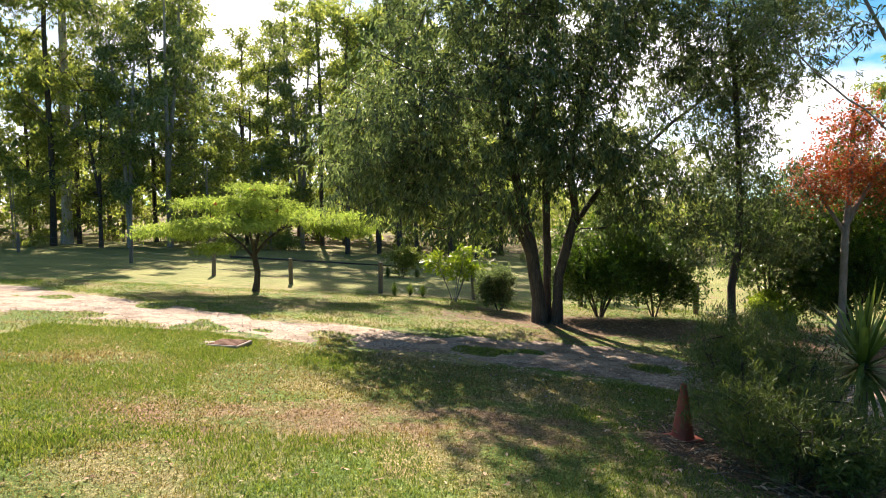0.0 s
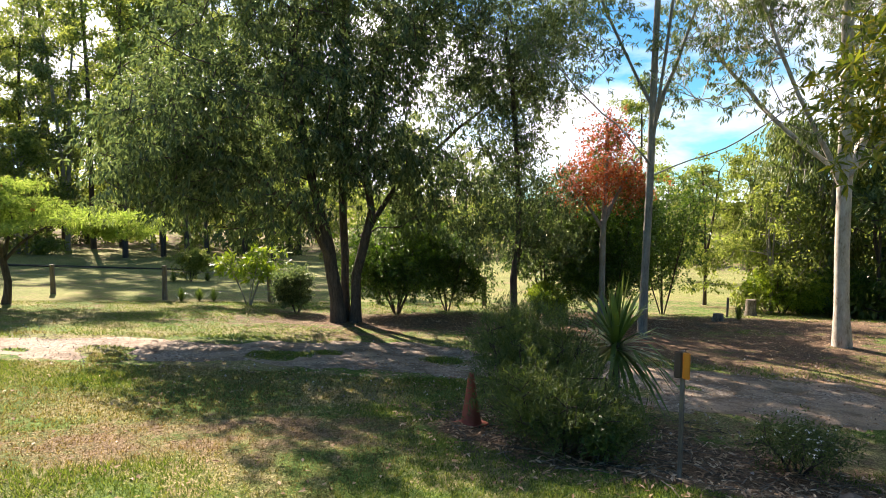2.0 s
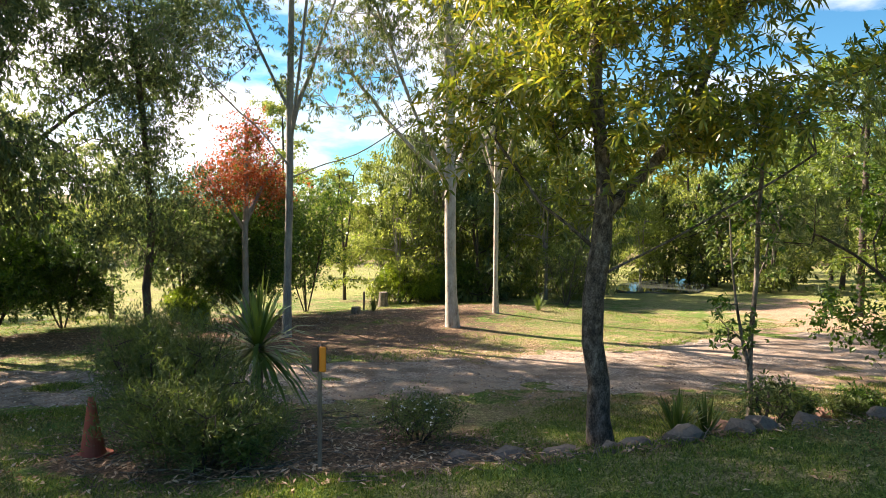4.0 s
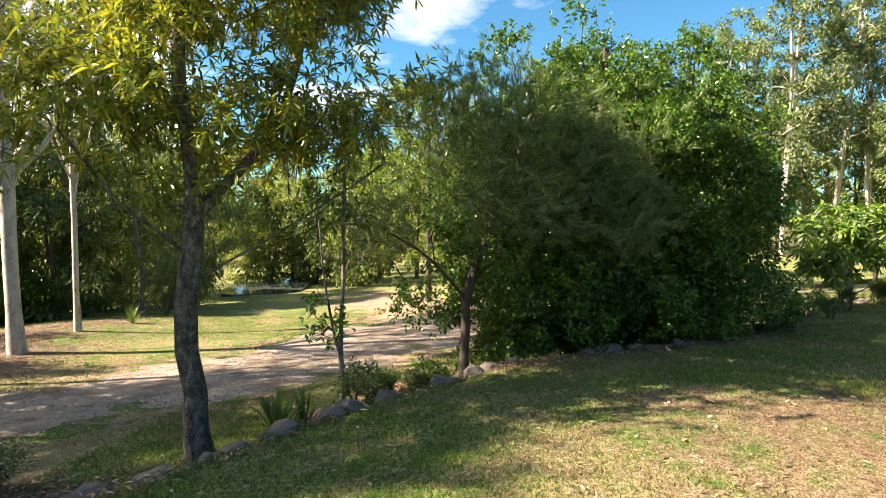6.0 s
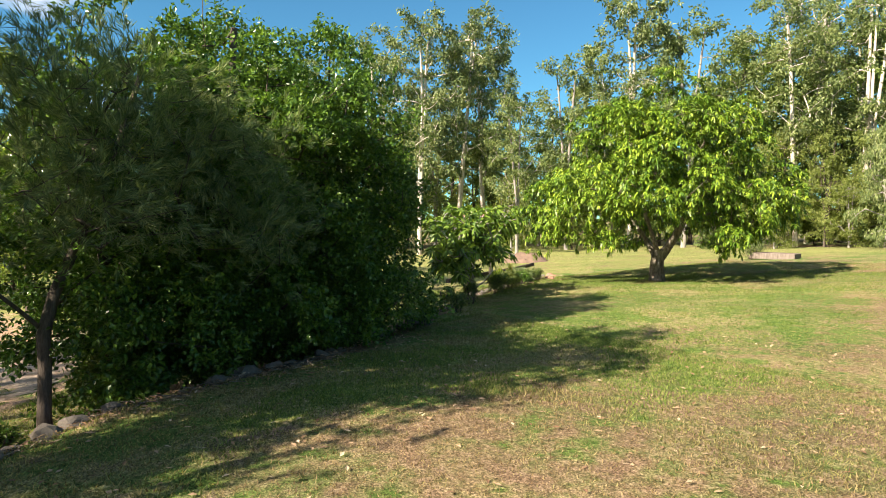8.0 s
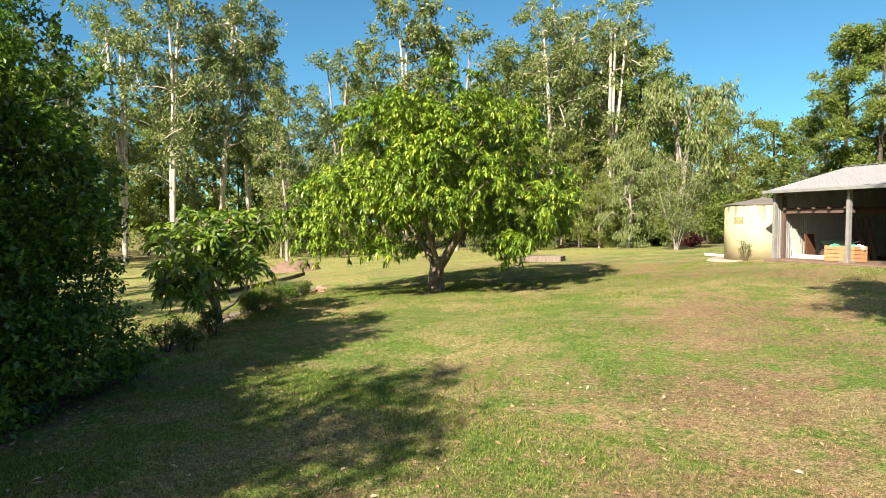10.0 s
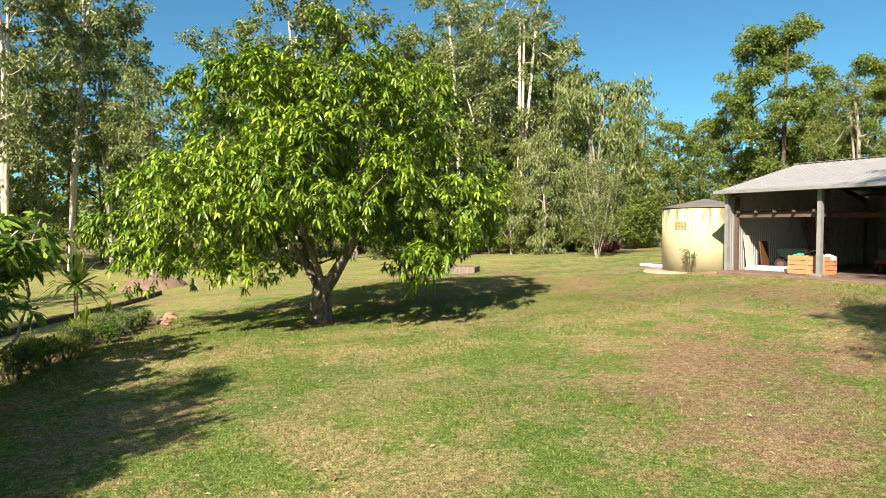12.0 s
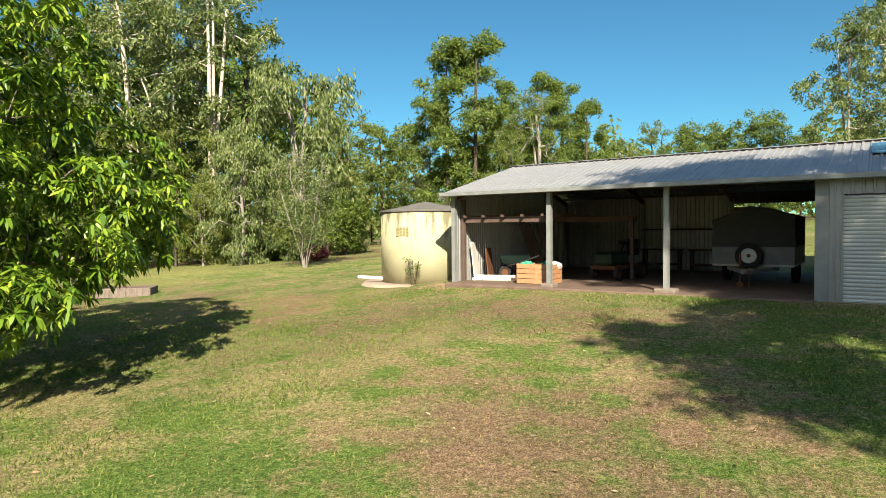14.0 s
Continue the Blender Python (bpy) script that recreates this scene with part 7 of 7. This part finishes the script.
def build_grass():
    rng = np.random.default_rng(15)
    p = scatter(820000, rng, [(-9, 4.5, 3.8, 14, 0.27), (-16, 10, 13, 24, 0.1), (2, 16, -9, 5, 0.32), (3, 26, -30, -8, 0.24), (8, 24, 3, 20, 0.07)])
    x, y = p[:, 0], p[:, 1]
    m = masks(x, y)
    dv, w = line_side(x, y, [q[:2] for q in DRIVE], [q[2] for q in DRIVE])
    patch = patchy(x, y, 2)
    dry = np.clip((m["dry"] + 0.32 * patch - 0.33) / 0.3, 0, 1)
    dry = np.maximum(dry, np.clip((patchy(x * 0.7, y * 0.7, 31) - 0.05) / 0.4, 0, 0.65))
    keep = ((np.abs(dv) > w / 2 - 0.1 + 0.35 * patch) | (island(x, y) + 0.55 * (2 * dv / w) ** 4 > 0.66)) & (m["litter"] + 0.3 * patch < 0.5) & (m["earth"] + 0.3 * patch < 0.5)
    keep &= rng.uniform(0, 1, len(x)) > 0.55 * dry
    keep &= ~((np.abs((x - 11.96) * 0.446 + (y + 29.3) * 0.895) < 0.5) & (y < -24))
    u, v = -(x - 11.96) * 0.895 + (y + 29.3) * 0.446, -(x - 11.96) * 0.446 - (y + 29.3) * 0.895
    keep &= ~((u > -0.4) & (v > -0.5) & (v < 9))
    x, y, dry, wild = x[keep], y[keep], dry[keep], m["wild"][keep]
    n = len(x)
    tuft = np.clip(patchy(x, y, 9), 0, 1)
    h = (0.026 + 0.036 * rng.uniform(0, 1, n) + 0.06 * tuft ** 2 + 0.06 * wild) * (1 - 0.35 * dry)
    verge = np.exp(-((np.abs(dv[keep]) - w[keep] / 2) / 0.5) ** 2)
    h = h * np.where(np.hypot(x - 6, y + 4) > 16, 0.9, 0.85) * (1 + 0.9 * verge * np.clip(0.4 + patchy(x, y, 12), 0, 1))
    a = rng.uniform(0, 2 * math.pi, n)
    wd = 0.0045 + 0.0045 * rng.uniform(0, 1, n) + 0.003 * (np.hypot(x - 6, y + 4) > 14)
    z = gz(x, y) - 0.004
    lean = rng.normal(0, 0.55, (n, 2)) * h[:, None]
    b0 = np.column_stack([x - np.cos(a) * wd, y - np.sin(a) * wd, z])
    b1 = np.column_stack([x + np.cos(a) * wd, y + np.sin(a) * wd, z])
    tip = np.column_stack([x + lean[:, 0], y + lean[:, 1], z + h])
    v = np.stack([b0, b1, tip], 1).reshape(-1, 3)
    me = fast_mesh("grass", v, None, np.arange(n * 3).reshape(-1, 3), False)
    attribute(me, "dry", np.repeat(np.clip(dry + rng.normal(0, 0.2, n), 0, 1), 3))
    tagged(link_part("grass", me, grass_mat()), "mown grass, green with straw-coloured dry patches", "grass", "", "stuff")


build_grass()


def flat_leaves(name, p, length, width, rng, mat, label, category):
    n = len(p)
    a = rng.uniform(0, 6.28, n)
    way = np.column_stack([np.cos(a), np.sin(a), rng.normal(0, 0.18, n)])
    pos = np.column_stack([p, gz(p[:, 0], p[:, 1]) + rng.uniform(0.008, 0.03, n)])
    tagged(link_part(name, leaf_mesh(name, pos, way, length, width, rng, 2.5), mat), label, category, "", "stuff")


LITTER = leaf_mat("dead leaf", [(0.1, (0.1, 0.05, 0.028)), (0.4, (0.24, 0.14, 0.08)), (0.65, (0.4, 0.27, 0.17)), (0.85, (0.58, 0.46, 0.33))], 0.8, 0.1)


def build_litter():
    rng = np.random.default_rng(16)
    p = scatter(60000, rng, [(2, 14, -6, 9, 0.5), (-2, 14, 15, 22, 0.25), (12, 24, 10, 20, 0.15), (12, 27, -19, -3, 0.1)])
    m = masks(p[:, 0], p[:, 1])
    p = p[m["litter"] * 1.1 + 0.03 > rng.uniform(0.12, 1, len(p))]
    flat_leaves("leaf_litter", p, 0.1, 0.03, rng, LITTER, "dry brown leaf litter under the trees", "leaf litter")
    p = scatter(2600, rng, [(-8, 4, 4, 14, 0.3), (3, 14, -12, 2, 0.4), (4, 20, -28, -10, 0.3)])
    flat_leaves("fallen_leaves", p, 0.085, 0.034, rng, LITTER, "fallen brown leaves scattered on the lawn", "fallen leaves")
    p = scatter(9000, rng, [(-16, 4, 10, 20, 0.5), (2, 18, 2, 14, 0.5)])
    dv, w = line_side(p[:, 0], p[:, 1], [q[:2] for q in DRIVE], [q[2] for q in DRIVE])
    flat_leaves("drive_leaves", p[(np.abs(dv) < w / 2 + 0.3) & (patchy(p[:, 0], p[:, 1], 21) > -0.1)], 0.09, 0.032, rng, LITTER, "dead leaves strewn along the gravel driveway", "fallen leaves")
    line = smooth_line(DRIVE, 0.3)
    k = rng.integers(60, len(line) - 20, 9000)
    off = rng.normal(0, 0.42, (9000, 1)) * line[k, 2:3]
    t = np.gradient(line[:, :2], axis=0)[k]
    t /= np.linalg.norm(t, axis=1)[:, None]
    p = line[k, :2] + np.column_stack([-t[:, 1], t[:, 0]]) * off + rng.normal(0, 0.2, (9000, 2))
    near = np.hypot(p[:, 0] - 3, p[:, 1] - 9) < 16
    p = p[near]
    n = len(p)
    r = rng.uniform(0.012, 0.03, n)
    c = np.column_stack([p, gz(p[:, 0], p[:, 1]) + 0.012])
    d = np.array([(1, 0, -0.3), (-0.5, 0.87, -0.3), (-0.5, -0.87, -0.3), (0.1, 0, 0.8)])
    v = c[:, None, :] + d[None] * r[:, None, None] * rng.uniform(0.7, 1.3, (n, 4, 1))
    b = np.arange(n)[:, None] * 4
    tri = np.vstack([b + np.array([[0, 1, 3]]), b + np.array([[1, 2, 3]]), b + np.array([[2, 0, 3]])])
    stone = Mat("gravel stone", 0.85)
    g = stone.node("ShaderNodeNewGeometry")
    stone.colour(stone.ramp(g.outputs["Random Per Island"], [(0.1, (0.16, 0.12, 0.1)), (0.5, (0.32, 0.26, 0.22)), (0.9, (0.5, 0.45, 0.4))]))
    tagged(link_part("gravel", fast_mesh("gravel", v.reshape(-1, 3), None, tri, False), stone.m), "loose pale gravel stones on the driveway", "gravel", "", "stuff")


build_litter()


def build_sticks():
    """Fallen twigs and bark strips on the garden beds."""
    rng = np.random.default_rng(18)
    p = scatter(5200, rng, [(2.5, 13, -5, 8.5, 0.6), (10, 22, 9, 17, 0.4)])
    p = p[masks(p[:, 0], p[:, 1])["litter"] > 0.35][:900]
    V, Q = [], []
    for x, y in p:
        a, ln = rng.uniform(0, 6.28), rng.uniform(0.12, 0.55)
        dx, dy, b = math.cos(a) * ln / 2, math.sin(a) * ln / 2, rng.normal(0, 0.03)
        z = gh(x, y) + 0.015
        v, q = tube([(x - dx, y - dy, z), (x + b, y - b, z + rng.uniform(0, 0.03)), (x + dx, y + dy, z + rng.uniform(0, 0.04))], [0.006, 0.007, 0.003], 3)
        Q.append(q + sum(len(k) for k in V))
        V.append(v)
    tagged(link_part("fallen_twigs", fast_mesh("fallen_twigs", np.vstack(V), np.vstack(Q)), BARK_BROWN), "dry twigs and bark strips on the garden bed", "twigs", "", "stuff")


build_sticks()
